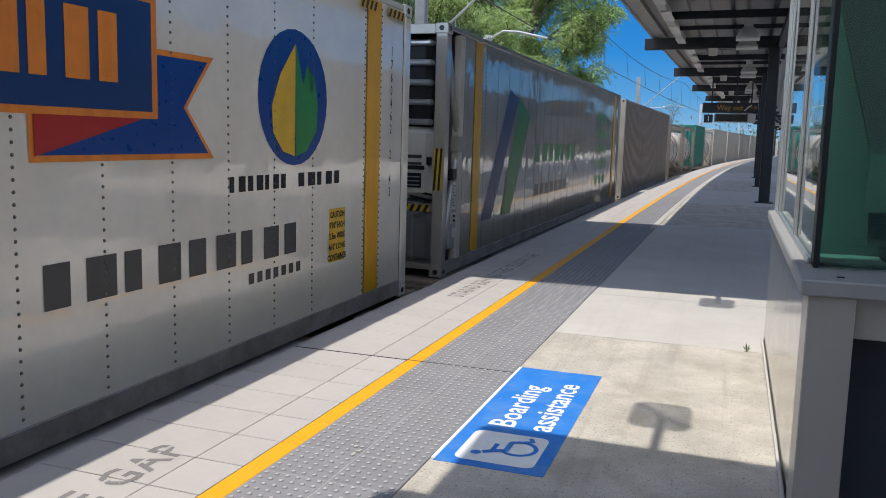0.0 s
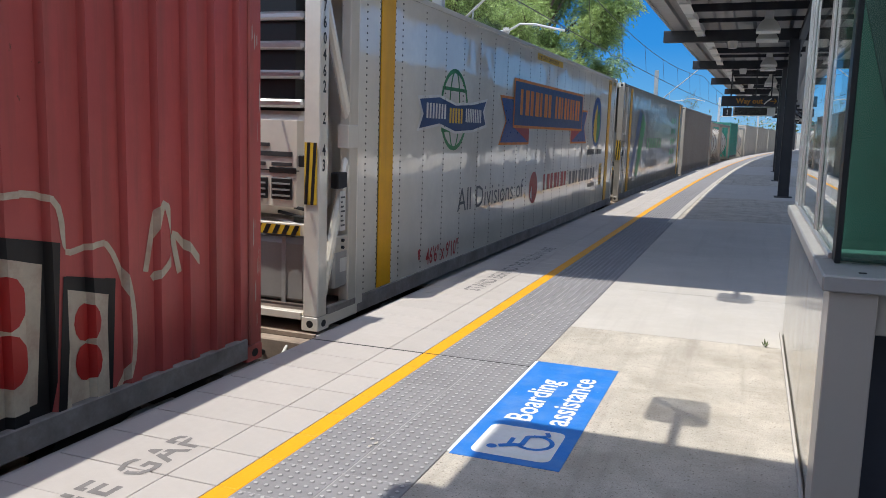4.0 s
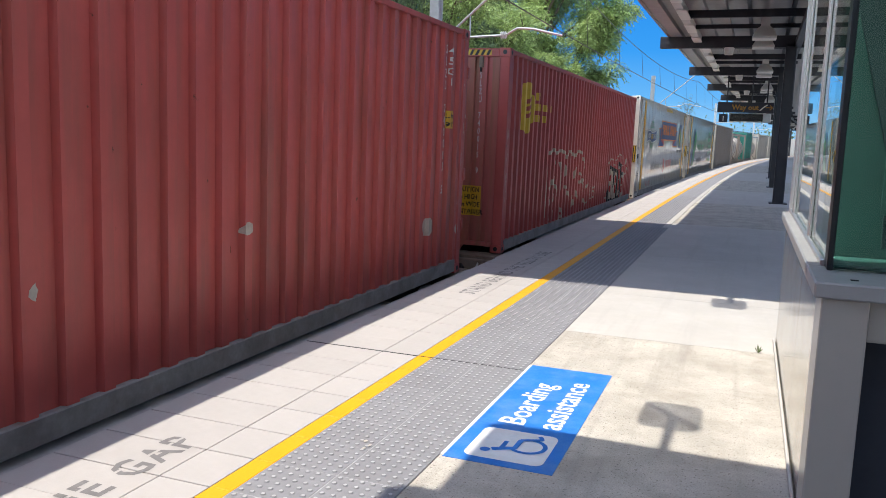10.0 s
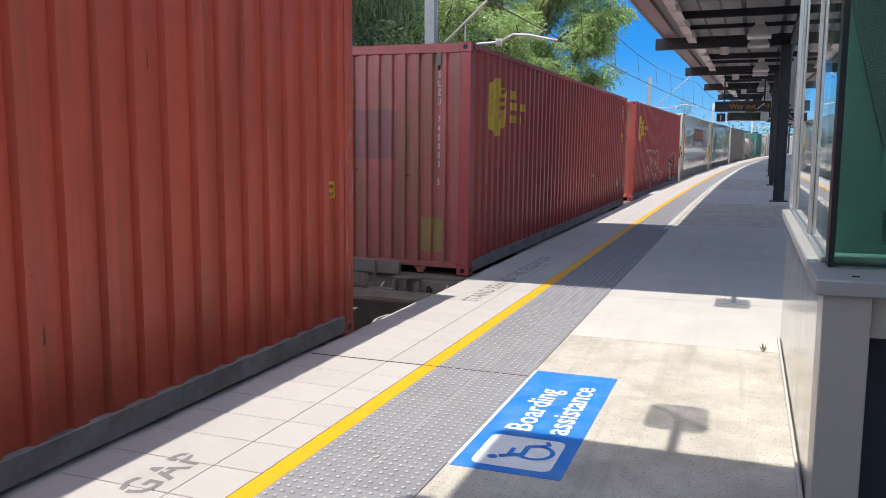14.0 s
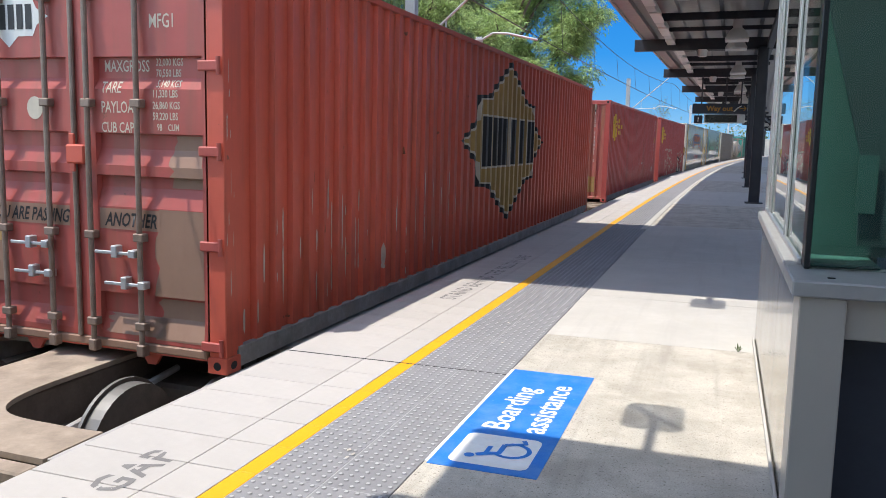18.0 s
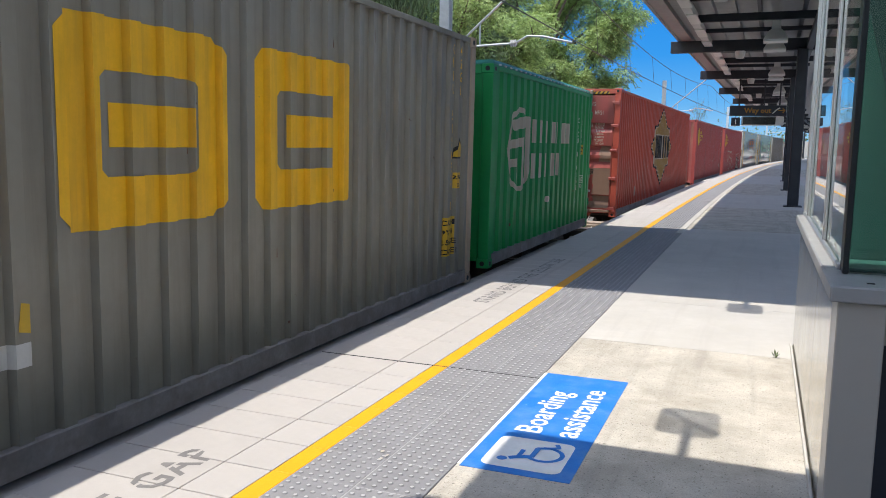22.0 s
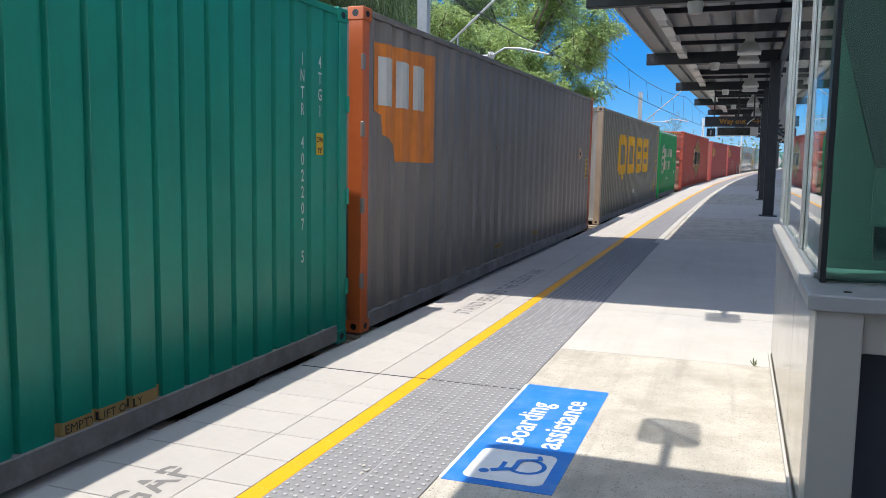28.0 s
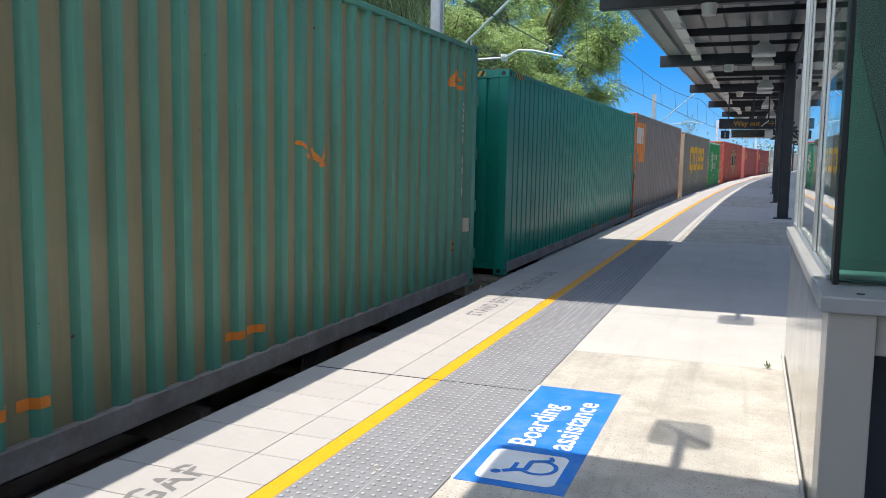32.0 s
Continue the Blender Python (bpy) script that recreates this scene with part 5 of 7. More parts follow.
        for z, d in self.FOLDS:
            if lo < z < hi:
                bmesh.ops.bisect_plane(bm, geom=bm.verts[:] + bm.edges[:] + bm.faces[:], plane_co=(0, z, 0), plane_no=(0, 1, 0))
        for v in bm.verts:
            v.co = Vector((v.co.x, self.fold(v.co.y) - lift - v.co.z, v.co.y))
        return part(name, bm, material, self.ob, label)

    def doors(self):
        ob, H, W2 = self.ob, self.H, self.w2
        for s in (-1, 1):
            x0, x1 = (-W2 + 0.15, -0.10) if s < 0 else (0.0, W2 - 0.15)
            bm = bmesh.new()
            prev = None
            for z, d in self.FOLDS:
                ring = [bm.verts.new(p) for p in ((x0, 0.0, z), (x0 + 0.125, 0.0, z), (x0 + 0.135, d, z), (x1 - 0.035, d, z), (x1 - 0.025, 0.0, z), (x1, 0.0, z))]
                if prev:
                    for a in range(5):
                        bm.faces.new((prev[a], prev[a + 1], ring[a + 1], ring[a]))
                prev = ring
            door = part("door", bm, "c_door", ob, "red folded steel container door")
            for x in (-0.735, -0.285) if s < 0 else (0.094, 0.531):
                part("locking_bar", one(rod, (x, -0.045, 0.10), (x, -0.045, H - 0.06), 0.021, n=10), "bar_steel", door, "brown steel locking bar")
                for z in (0.30, 0.95, 1.90, 2.65):
                    part("bracket", one(box, x - 0.045, x + 0.045, -0.070, 0.0, z - 0.030, z + 0.030, 0.008), "bar_steel", door, "steel bar guide")
                for z in (0.12, H - 0.09):
                    part("cam", one(box, x - 0.035, x + 0.035, -0.075, 0.0, z - 0.045, z + 0.045, 0.010), "bar_steel", door, "steel cam lock")
            for x, hz in ((-0.62, 0.85), (-0.60, 0.63)) if s < 0 else ((0.18, 0.83), (0.26, 0.605)):
                part("handle", one(box, x - 0.03, x + 0.30, -0.078, -0.062, hz - 0.012, hz + 0.012, 0.004), "galv", door, "galvanised door handle")
                part("lock_hasp", one(box, x + 0.13, x + 0.18, -0.095, -0.02, hz - 0.035, hz + 0.055, 0.006), "galv", door, "galvanised padlock hasp")
                part("handle_catch", one(box, x + 0.27, x + 0.33, -0.085, -0.01, hz - 0.028, hz + 0.028, 0.006), "galv", door)
            for z in (0.20, 0.92, 1.58, 2.16, 2.70):
                part("hinge", one(box, s * (W2 - 0.115) - 0.085, s * (W2 - 0.115) + 0.085, -0.022, 0.0, z - 0.035, z + 0.035, 0.008), "c_door", door)
                part("hinge_pin", one(rod, (s * (W2 - 0.03), -0.020, z - 0.06), (s * (W2 - 0.03), -0.020, z + 0.06), 0.016, n=8), "c_door", door)
        part("seal", one(box, -0.098, -0.002, 0.004, 0.03, 0.17, H - 0.13), "c_door", ob)
        part("centre_rod", one(rod, (-0.062, -0.012, 0.17), (-0.062, -0.012, H - 0.12), 0.020, n=10), "bar_steel", ob, "dark upright rod between the doors")
        part("lock_box", one(box, -0.115, 0.055, -0.050, 0.002, 1.46, 1.60, 0.012), self.paint, ob, "red steel lock box")
        part("lock_box_pin", one(box, -0.095, -0.045, -0.036, 0.0, 1.40, 1.68, 0.006), self.paint, ob)
        part("door_sill", one(box, -W2 + 0.16, W2 - 0.16, -0.012, 0.05, 0.10, 0.165, 0.010), "c_fade", ob, "faded brown door sill")


def bars(a0, a1, b0, b1, n, duty=0.72, slope=0.0):
    """Plain bars that stand for words."""
    pieces = []
    w = (a1 - a0) / n
    for i in range(n):
        s = a0 + i * w
        pieces.append(poly_bm(rect(s, s + w * duty, b0 + slope * (s - a0), b1 + slope * (s - a0))))
    return pieces


def frame_poly(a0, a1, b0, b1, w, h):
    return [rect(a0, a0 + w, b0, b1), rect(a1 - w, a1, b0, b1), rect(a0 + w, a1 - w, b1 - h, b1), rect(a0 + w, a1 - w, b0, b0 + h)]


def glyphs(a0, a1, b0, b1, n, duty=0.78):
    """Plain blocks of uneven width, for the bold words of a logo."""
    pieces = []
    w = (a1 - a0) / n
    for i in range(n):
        x0 = a0 + i * w
        pieces.append(poly_bm(rect(x0, x0 + w * duty * (1.0, 0.78, 0.92, 0.62)[(i * 3 + n) % 4], b0, b1)))
    return pieces


HT = 2.896
# --- two maroon boxes with the yellow leaf mark
def leaf_mark(c, a, b):
    pts = []
    for i in range(72):
        t = 6.28319 * i / 72
        k = 1.0 + 0.015 * math.sin(t * 7)
        pts.append((a + 0.41 * k * math.cos(t), b + 0.395 * k * math.sin(t)))
    c.on_side("logo", poly_bm(pts), "d_caru", "faded yellow round mark")
    for i in range(3):
        z = b - 0.16 + i * 0.11
        c.on_side("logo", poly_bm([(a + 0.03, z - 0.02), (a + 0.30, z + 0.14), (a + 0.30, z + 0.19), (a + 0.03, z + 0.05)]), c.paint, "", 0.007)
    c.on_side("logo", glyphs(a + 0.46, a + 0.90, b + 0.14, b + 0.26, 4), "d_caru", "faded yellow bars")
    c.on_side("logo", glyphs(a + 0.46, a + 1.66, b - 0.02, b + 0.09, 11), "d_caru", "faded yellow bars")
    c.on_side("logo", glyphs(a + 0.46, a + 1.22, b - 0.20, b - 0.09, 7), "d_caru", "faded yellow bars")


def scars(c, places):
    rs = random.Random(len(places) * 7)
    for a, b, w, h in places:
        pts = [(a + w * (0.5 + 0.5 * rs.uniform(0.6, 1.0) * math.cos(t * 0.7)), b + h * (0.5 + 0.5 * rs.uniform(0.6, 1.0) * math.sin(t * 0.7))) for t in range(9)]
        c.on_side("paint_scar", poly_bm(pts), "scar", "bare patch of scraped paint")


A = Container("faded maroon folded steel container with pale graffiti", -19.7, 12.62, HT, "c_maroon", 0.0, trim="c_maroon_b", end_paint="c_maroon_end")
leaf_mark(A, 1.13, 2.12)
TAG = [[(2.58, 0.30), (2.62, 0.9), (2.72, 1.35), (3.02, 1.47), (3.22, 1.40), (3.30, 1.22), (3.18, 0.98), (2.95, 0.86), (2.82, 0.78)],
       [(2.88, 0.80), (3.1, 0.88), (3.35, 0.80), (3.50, 0.50), (3.48, 0.12), (3.75, 0.22), (3.95, 0.24), (3.72, 0.45), (3.70, 0.15)],
       [(3.22, 1.38), (3.5, 1.45), (3.9, 1.42), (4.05, 1.30), (4.12, 1.05), (4.05, 0.80), (4.30, 0.72), (4.55, 0.45), (4.62, 0.22)],
       [(4.08, 1.30), (4.3, 1.42), (4.6, 1.40), (4.80, 1.28), (4.88, 1.05), (4.9, 0.9), (5.0, 1.1), (5.1, 0.8), (5.25, 0.5), (5.45, 0.55)],
       [(4.80, 1.28), (5.1, 1.42), (5.5, 1.40), (5.78, 1.22), (5.90, 0.95), (5.95, 1.15), (5.92, 0.88)],
       [(5.98, 0.82), (5.7, 0.84), (5.45, 0.98), (5.42, 0.80), (5.70, 0.84), (5.9, 0.5), (6.1, 0.28)],
       [(3.62, 1.25), (3.66, 0.95), (3.70, 0.72)], [(2.86, 0.50), (2.95, 0.62), (3.02, 0.50), (2.95, 0.32), (2.92, 0.22), (3.05, 0.30)],
       [(3.10, 0.55), (3.2, 0.68), (3.28, 0.55), (3.18, 0.36), (3.16, 0.26), (3.3, 0.32)], [(4.7, 0.38), (4.75, 0.55), (4.95, 0.40), (4.68, 0.36)]]
A.on_side("graffiti", stroke_bm(TAG, 0.062), "d_tag", "sprayed pale graffiti loops")
TAG2 = [[(6.05, 0.68), (6.35, 0.70), (6.5, 0.62), (6.42, 0.42), (6.22, 0.32), (6.15, 0.5), (6.35, 0.76)], [(6.55, 0.38), (6.58, 0.62), (6.7, 0.66), (6.72, 0.5), (6.6, 0.48), (6.8, 0.38)],
        [(6.85, 0.66), (6.88, 0.42), (7.0, 0.66)], [(7.15, 0.64), (7.02, 0.58), (7.12, 0.46), (7.0, 0.36)]]
A.on_side("graffiti", stroke_bm(TAG2, 0.03), "d_tag", "thin sprayed scribble")
BLOB = [(8.75, 0.10), (8.85, 0.75), (8.95, 1.16), (9.45, 1.20), (9.75, 1.05), (10.0, 1.18), (10.4, 1.30), (10.8, 1.28), (10.9, 1.0), (11.2, 1.0), (11.35, 0.6), (11.25, 0.15), (10.6, 0.05), (9.8, 0.02), (9.2, 0.05)]
A.on_side("graffiti", stroke_bm([BLOB + BLOB[:1]], 0.035), "d_tag", "white sprayed outline", 0.003)
for ca, cb, w, h in ((9.28, 0.60, 0.40, 0.48), (9.95, 0.55, 0.36, 0.44), (10.52, 0.64, 0.32, 0.52), (11.02, 0.48, 0.24, 0.40)):
    A.on_side("graffiti", poly_bm([(ca - w, cb - h), (ca + w * 0.8, cb - h * 0.94), (ca + w, cb + h * 0.8), (ca - w * 0.7, cb + h)]), "d_black", "black sprayed letter", 0.005)
    A.on_side("graffiti", poly_bm([(ca - w * 0.75, cb - h * 0.8), (ca + w * 0.55, cb - h * 0.76), (ca + w * 0.75, cb + h * 0.6), (ca - w * 0.5, cb + h * 0.8)]), "d_tag", "cream sprayed letter", 0.008)
    for zz in (-0.25, 0.3):
        A.on_side("graffiti", poly_bm(ellipse(ca, cb + h * zz, w * 0.30, h * 0.26, 12)), "d_red", "red sprayed dot", 0.011)
A.on_side("graffiti", stroke_bm([[(11.5, 0.8), (11.62, 1.2), (11.7, 0.9), (11.55, 0.75)], [(11.8, 0.75), (11.75, 1.0), (11.95, 0.8)], [(8.45, 0.42), (8.6, 0.55), (8.5, 0.3), (8.68, 0.28)]], 0.045), "d_tag", "white sprayed scribble")
A.code("SLZU 740015 9", 0.80, 2.56, 0.116, "d_white", end=True)
A.label_plate(0.46, 0.88, 0.52, 0.95, ["CAUTION", "9'6 HIGH", "2.4m WIDE", "CONTAINER"], 0.10, end=True)
A.hazard(0.45, 0.95, HT - 0.105, HT - 0.03)

B = Container("dull maroon folded steel container with scraped paint", -34.4, 12.95, HT, "c_maroon_b", 0.0, end_paint="c_maroon_end")
leaf_mark(B, 1.19, 2.16)
B.code("SLZU 740003 5", 12.25, 2.66, 0.135, "d_white")
B.code("45G1", 12.45, 2.66, 0.12, "d_white")
B.label_plate(12.40, 12.53, 1.74, 1.94, ["2.9m", "9'6\""], 0.075)
scars(B, [(11.80, 0.52, 0.24, 0.24), (12.78, 0.80, 0.09, 0.14), (12.74, 0.46, 0.16, 0.16), (8.4, 0.9, 0.14, 0.12), (6.6, 0.75, 0.12, 0.14)])
B.code("SLZU 740003 5", 0.80, 2.56, 0.116, "d_white", end=True)
B.on_end("patch", poly_bm(rect(-0.45, 0.22, 1.45, 2.08)), "c_patch", "darker repainted square")
B.label_plate(0.54, 0.86, 0.28, 0.72, [" "], 0.1, end=True, material="d_dull_label")
B.on_end("paint_scar", poly_bm(ellipse(-0.82, 0.52, 0.07, 0.06, 9)), "scar")
B.hinges((0.6, 1.2, 1.8, 2.4))

for box_thing in (A, B):
    for x in (-0.86, 0.80):
        hang = part("seal_bracket", one(box, x - 0.03, x + 0.03, -0.012, 0.03, 2.62, 2.78, 0.006), "deck", box_thing.ob, "small brown steel bracket")
        part("seal_pin", one(rod, (x, -0.01, 2.56), (x, -0.01, 2.62), 0.014, n=8), "rubber", hang)

# --- rust-red box with the gold star
C = Container("weathered rust-red folded steel container with a gold star shaped badge", -53.0, 15.45, 3.03, "c_rust", -0.018, rear_kind="doors")
ca, cb = 7.70, 1.69


def star(c, ka, kb):
    pts = []
    half = [(2.45, 0.0), (2.05, 0.16), (1.78, 0.32), (1.72, 0.63), (1.15, 0.66), (0.85, 0.83), (0.40, 1.05), (0.0, 1.23)]
    q1 = [(ca + x * ka, cb + y * kb) for x, y in half]
    q2 = [(ca - x * ka, cb + y * kb) for x, y in half[::-1][1:]]
    q3 = [(ca - x * ka, cb - y * kb) for x, y in half[1:]]
    q4 = [(ca + x * ka, cb - y * kb) for x, y in half[::-1][1:-1]]
    return poly_bm(q1 + q2 + q3 + q4)


C.on_side("badge", star(C, 1.0, 1.0), "d_black", "black edge of the badge", 0.004)
C.on_side("badge", star(C, 0.945, 0.935), "d_cream", "thin cream line of the badge", 0.007)
C.on_side("badge", star(C, 0.915, 0.905), "d_gold", "gold star shaped badge", 0.010)
for i, (a0, a1) in enumerate(((6.16, 6.62), (6.74, 6.94), (7.06, 7.56), (7.70, 8.14), (8.26, 8.68), (8.80, 9.30))):
    C.on_side("badge_bar", poly_bm(rect(a0 - 0.03, a1 + 0.03, 1.30, 2.07)), "d_cream", "", 0.013)
    C.on_side("badge_bar", poly_bm(rect(a0, a1, 1.33, 2.04)), "d_black", "black block on the badge", 0.016)
rs = random.Random(21)
scars(C, [(rs.choice([0.3, 0.42]) + 0.28 * rs.randrange(0, 18), rs.uniform(0.2, 1.05), rs.uniform(0.012, 0.035), rs.uniform(0.06, 0.5)) for i in range(70)])
rs = random.Random(8)
for c, a in ((C, C.L - 0.075), (C, 0.075), (B, B.L - 0.075), (A, A.L - 0.075), (A, 0.075)):
    for i in range(11):
        sa, sb, sw, sh = a + rs.uniform(-0.055, 0.05), rs.uniform(0.2, 2.3), rs.uniform(0.004, 0.014), rs.uniform(0.02, 0.22)
        smear = poly_bm([(sa, sb), (sa + sw, sb + sh * 0.2), (sa + sw * 0.8, sb + sh), (sa + sw * 0.1, sb + sh * 0.8)])
        part("paint_scar", Wave(-9, 99, depth=0).drape(smear, lambda q, z, d: Vector((WIDE / 2 - 0.003 - d, q, z)), 0.002), "scar", c.ob, "thin pale scratch")
C.label_plate(15.08, 15.20, 1.22, 1.36, ["3.0m", "9'10\""], 0.05)
C.on_door("badge", poly_bm([(-1.03, 2.52), (-0.92, 2.58), (-0.88, 2.66), (-0.74, 2.66), (-0.65, 2.74), (-0.56, 2.66), (-0.42, 2.66), (-0.38, 2.58), (-0.27, 2.52), (-0.38, 2.46), (-0.42, 2.38), (-0.56, 2.38), (-0.65, 2.30), (-0.74, 2.38), (-0.88, 2.38), (-0.92, 2.46)]), "d_white", "white star shaped badge", 0.003)
for bm in bars(-0.90, -0.40, 2.43, 2.61, 6):
    C.on_door("badge_bar", bm, "d_black", "", 0.006)
# brown faded paint low on the doors
rs = random.Random(31)
for a0, a1, b0, b1 in ((0.62, 1.045, 0.525, 1.155), (0.16, 0.72, 0.215, 0.36), (0.74, 1.045, 1.31, 1.68), (0.60, 1.045, 0.20, 0.50), (-1.03, -0.80, 0.52, 1.0)):
    n = 9
    edge = [(a0 + rs.uniform(0.0, 0.07), b0 + (b1 - b0) * i / n) for i in range(n + 1)]
    C.on_door("faded_patch", poly_bm(*[[edge[i], (a1, edge[i][1]), (a1, edge[i + 1][1]), edge[i + 1]] for i in range(n)]), "c_fade", "brown faded paint", 0.0015)
for txt, a, b, s in (("DRC  515", 0.28, 2.62, 0.13), ("MFG1", 0.615, 2.42, 0.135), ("MAXGROSS", 0.185, 2.125, 0.115), ("TARE", 0.185, 1.975, 0.115), ("PAYLOAD", 0.185, 1.835, 0.115), ("CUB CAP", 0.185, 1.695, 0.105),
                     ("32,000 KGS", 0.635, 2.165, 0.072), ("70,550 LBS", 0.635, 2.09, 0.072), ("5,140 KGS", 0.66, 2.015, 0.072), ("11,330 LBS", 0.635, 1.945, 0.072), ("26,860 KGS", 0.635, 1.865, 0.072), ("59,220 LBS", 0.635, 1.79, 0.072), ("98    CUM", 0.67, 1.715, 0.066)):
    C.on_door("lettering", C.put(text_bm(txt, s, xs=0.66, bold=0.001), a, b), "d_cream", "cream stencilled letters", 0.003)
C.on_door("strip", poly_bm(rect(-0.95, -0.135, 0.995, 1.145)), "c_fade", "faded tan strip", 0.003)
C.on_door("strip", poly_bm(rect(0.145, 0.68, 0.995, 1.145)), "c_fade", "faded tan strip", 0.003)
for txt, w, a in (("YOU ARE PASSING", 0.78, -0.93), ("ANOTHER", 0.46, 0.19)):
    bm = wide(text_bm(txt, 0.14, bold=0.003), w)
    for v in bm.verts:
        v.co.x += v.co.y * 0.22
    C.on_door("lettering", C.put(bm, a, 1.02), "d_black", "slanted black letters", 0.005)
C.on_door("spot", poly_bm(ellipse(-0.43, 1.86, 0.075, 0.085, 16)), "d_cream", "pale oval sticker", 0.003)
C.on_door("plate", poly_bm(rect(-0.96, -0.80, 0.84, 0.96)), "d_dull_label", "small data plate", 0.003)
C.hazard(0.55, 0.95, 2.90, 2.96)

rs = random.Random(4)
M["d_rust"] = mat("d_rust", (0.20, 0.075, 0.035), 0.8, var=0.3, scale=20)
for c, n in ((A, 12), (B, 14), (C, 16)):
    for i in range(n):
        a, b = rs.uniform(0.4, c.L - 0.4), rs.choice([rs.uniform(0.2, 0.9), rs.uniform(1.0, 2.6)])
        w, h = rs.uniform(0.006, 0.018), rs.uniform(0.03, 0.16)
        c.on_side("rust_run", poly_bm([(a, b), (a + w, b + h * 0.1), (a + w * 0.7, b + h), (a + w * 0.2, b + h * 0.9)]), "d_rust", "dark run of rust")

# --- short green box
D = Container("bright green short folded steel container with cream lettering blocks", -62.5, 6.25, 2.62, "c_green", 0.06, wave=Wave(0.15, 6.1, 0.11, 0.045, 0.13, 0.034))
D.on_side("logo", ring_bm(1.38, 1.54, 0.60, 0.60, 0.075, 32, math.radians(62), math.radians(375)), "d_cream", "cream round logo ring")
for p in ([(0.98, 1.94), (1.60, 2.02), (1.86, 2.02), (1.86, 1.20), (1.72, 1.02), (1.72, 1.86), (1.10, 1.80)], [(0.86, 1.66), (1.58, 1.72), (1.58, 0.98), (1.46, 0.94), (1.46, 1.58), (0.84, 1.54)], [(0.86, 1.40), (1.34, 1.42), (1.34, 1.02), (1.22, 1.08), (1.22, 1.30), (0.88, 1.28)]):
    D.on_side("logo", poly_bm(p), "d_cream", "cream angular logo shape")
D.on_side("logo_bar", glyphs(2.06, 4.58, 1.64, 1.99, 7), "d_cream", "row of cream blocks")
D.on_side("logo_bar", glyphs(2.06, 3.86, 1.10, 1.48, 5), "d_cream", "row of cream blocks")
D.code("CICU 814153 1", 5.29, 2.12, 0.13, "d_white")
D.code("22U1", 5.60, 2.10, 0.13, "d_white")
D.label_plate(5.53, 5.66, 1.44, 1.62, ["2,6m", "8'6\""], 0.075)
D.on_side("sticker", poly_bm(ellipse(3.08, 0.73, 0.10, 0.055, 8)), "c_cream", "pale green torn sticker")
D.code("CICU 814153 1", 0.72, 2.2, 0.13, "d_white", end=True)
D.on_side("maker_mark", poly_bm(*frame_poly(5.55, 5.71, 0.90, 1.04, 0.014, 0.014), rect(5.60, 5.612, 0.93, 1.01), rect(5.64, 5.70, 0.99, 1.005), rect(5.64, 5.70, 0.935, 0.95), rect(5.64, 5.655, 0.95, 0.99)), "d_white", "small white square mark")
D.side_text("70", 5.57, 0.80, 0.10, "d_white", xs=0.9)
D.hinges((0.5, 1.1, 1.7, 2.2))
for i in range(24):
    part("tarp_rope", one(rod, (D.w2 - 0.02, 0.3 + i * 0.24, 2.63), (D.w2 - 0.02, 0.36 + i * 0.24, 2.63), 0.012, n=5), "d_white", D.ob)
part("tarpaulin", one(box, -1.19, 1.19, 0.1, 6.15, 2.60, 2.68, 0.03), "c_frame", D.ob, "dark green tarpaulin cover")

# --- olive grey box with yellow block shapes
E = Container("weathered olive-grey folded steel container with large yellow block shapes", -75.65, 12.48, HT, "c_olive", 0.0, trim="c_post", end_paint="c_pale_end")


Y1, Y0, HB = 2.31, 1.18, 0.28
for a0, a1, mid in ((2.83, 4.22, 0), (4.62, 5.98, 0), (6.35, 7.72, 1), (8.08, 9.45, 1)):
    c0 = 0.10
    outer = [(a0 + c0, Y0), (a1 - c0, Y0), (a1, Y0 + c0), (a1, Y1 - c0), (a1 - c0, Y1), (a0 + c0, Y1), (a0, Y1 - c0), (a0, Y0 + c0)]
    c1 = 0.04
    i0, i1, j0, j1 = a0 + 0.29, a1 - 0.29, Y0 + HB, Y1 - HB
    inner = [(i0 + c1, j0), (i1 - c1, j0), (i1, j0 + c1), (i1, j1 - c1), (i1 - c1, j1), (i0 + c1, j1), (i0, j1 - c1), (i0, j0 + c1)]
    bm = bmesh.new()
    vo, vi = [bm.verts.new((a, b, 0)) for a, b in outer], [bm.verts.new((a, b, 0)) for a, b in inner]
    for k in range(8):
        bm.faces.new((vo[k], vo[(k + 1) % 8], vi[(k + 1) % 8], vi[k]))
    E.on_side("logo_block", bm, "d_yellow", "yellow hollow block shape")
    if mid:
        E.on_side("logo_block", poly_bm(rect(i0 + 0.10, i1 - 0.02, 1.62, 1.86)), "d_yellow", "yellow bar")
E.on_side("logo_block", poly_bm(rect(3.50, 3.76, 1.04, Y0 - 0.004)), "d_yellow", "yellow bar")
E.code("QUBU 509633 0", 11.80, 2.76, 0.15, "d_yellow")
E.code("45G1", 12.02, 2.76, 0.15, "d_yellow")
E.on_side("warning_triangle", poly_bm([(11.89, 1.50), (12.17, 1.50), (12.03, 1.74)]), "d_black", "black warning triangle", 0.004)
E.on_side("warning_triangle", poly_bm([(11.93, 1.52), (12.13, 1.52), (12.03, 1.70)]), "d_label", "yellow warning triangle", 0.007)
E.label_plate(11.95, 12.06, 1.16, 1.34, ["2.896", "2.5"], 0.06)
E.label_plate(11.66, 11.97, 0.40, 0.84, ["CAUTION", "9'6\" HIGH", "2.5m WIDE", "CONTAINER"], 0.085)
E.on_side("sticker", poly_bm(rect(4.50, 4.62, 0.66, 0.80)), "d_label", "torn yellow sticker")
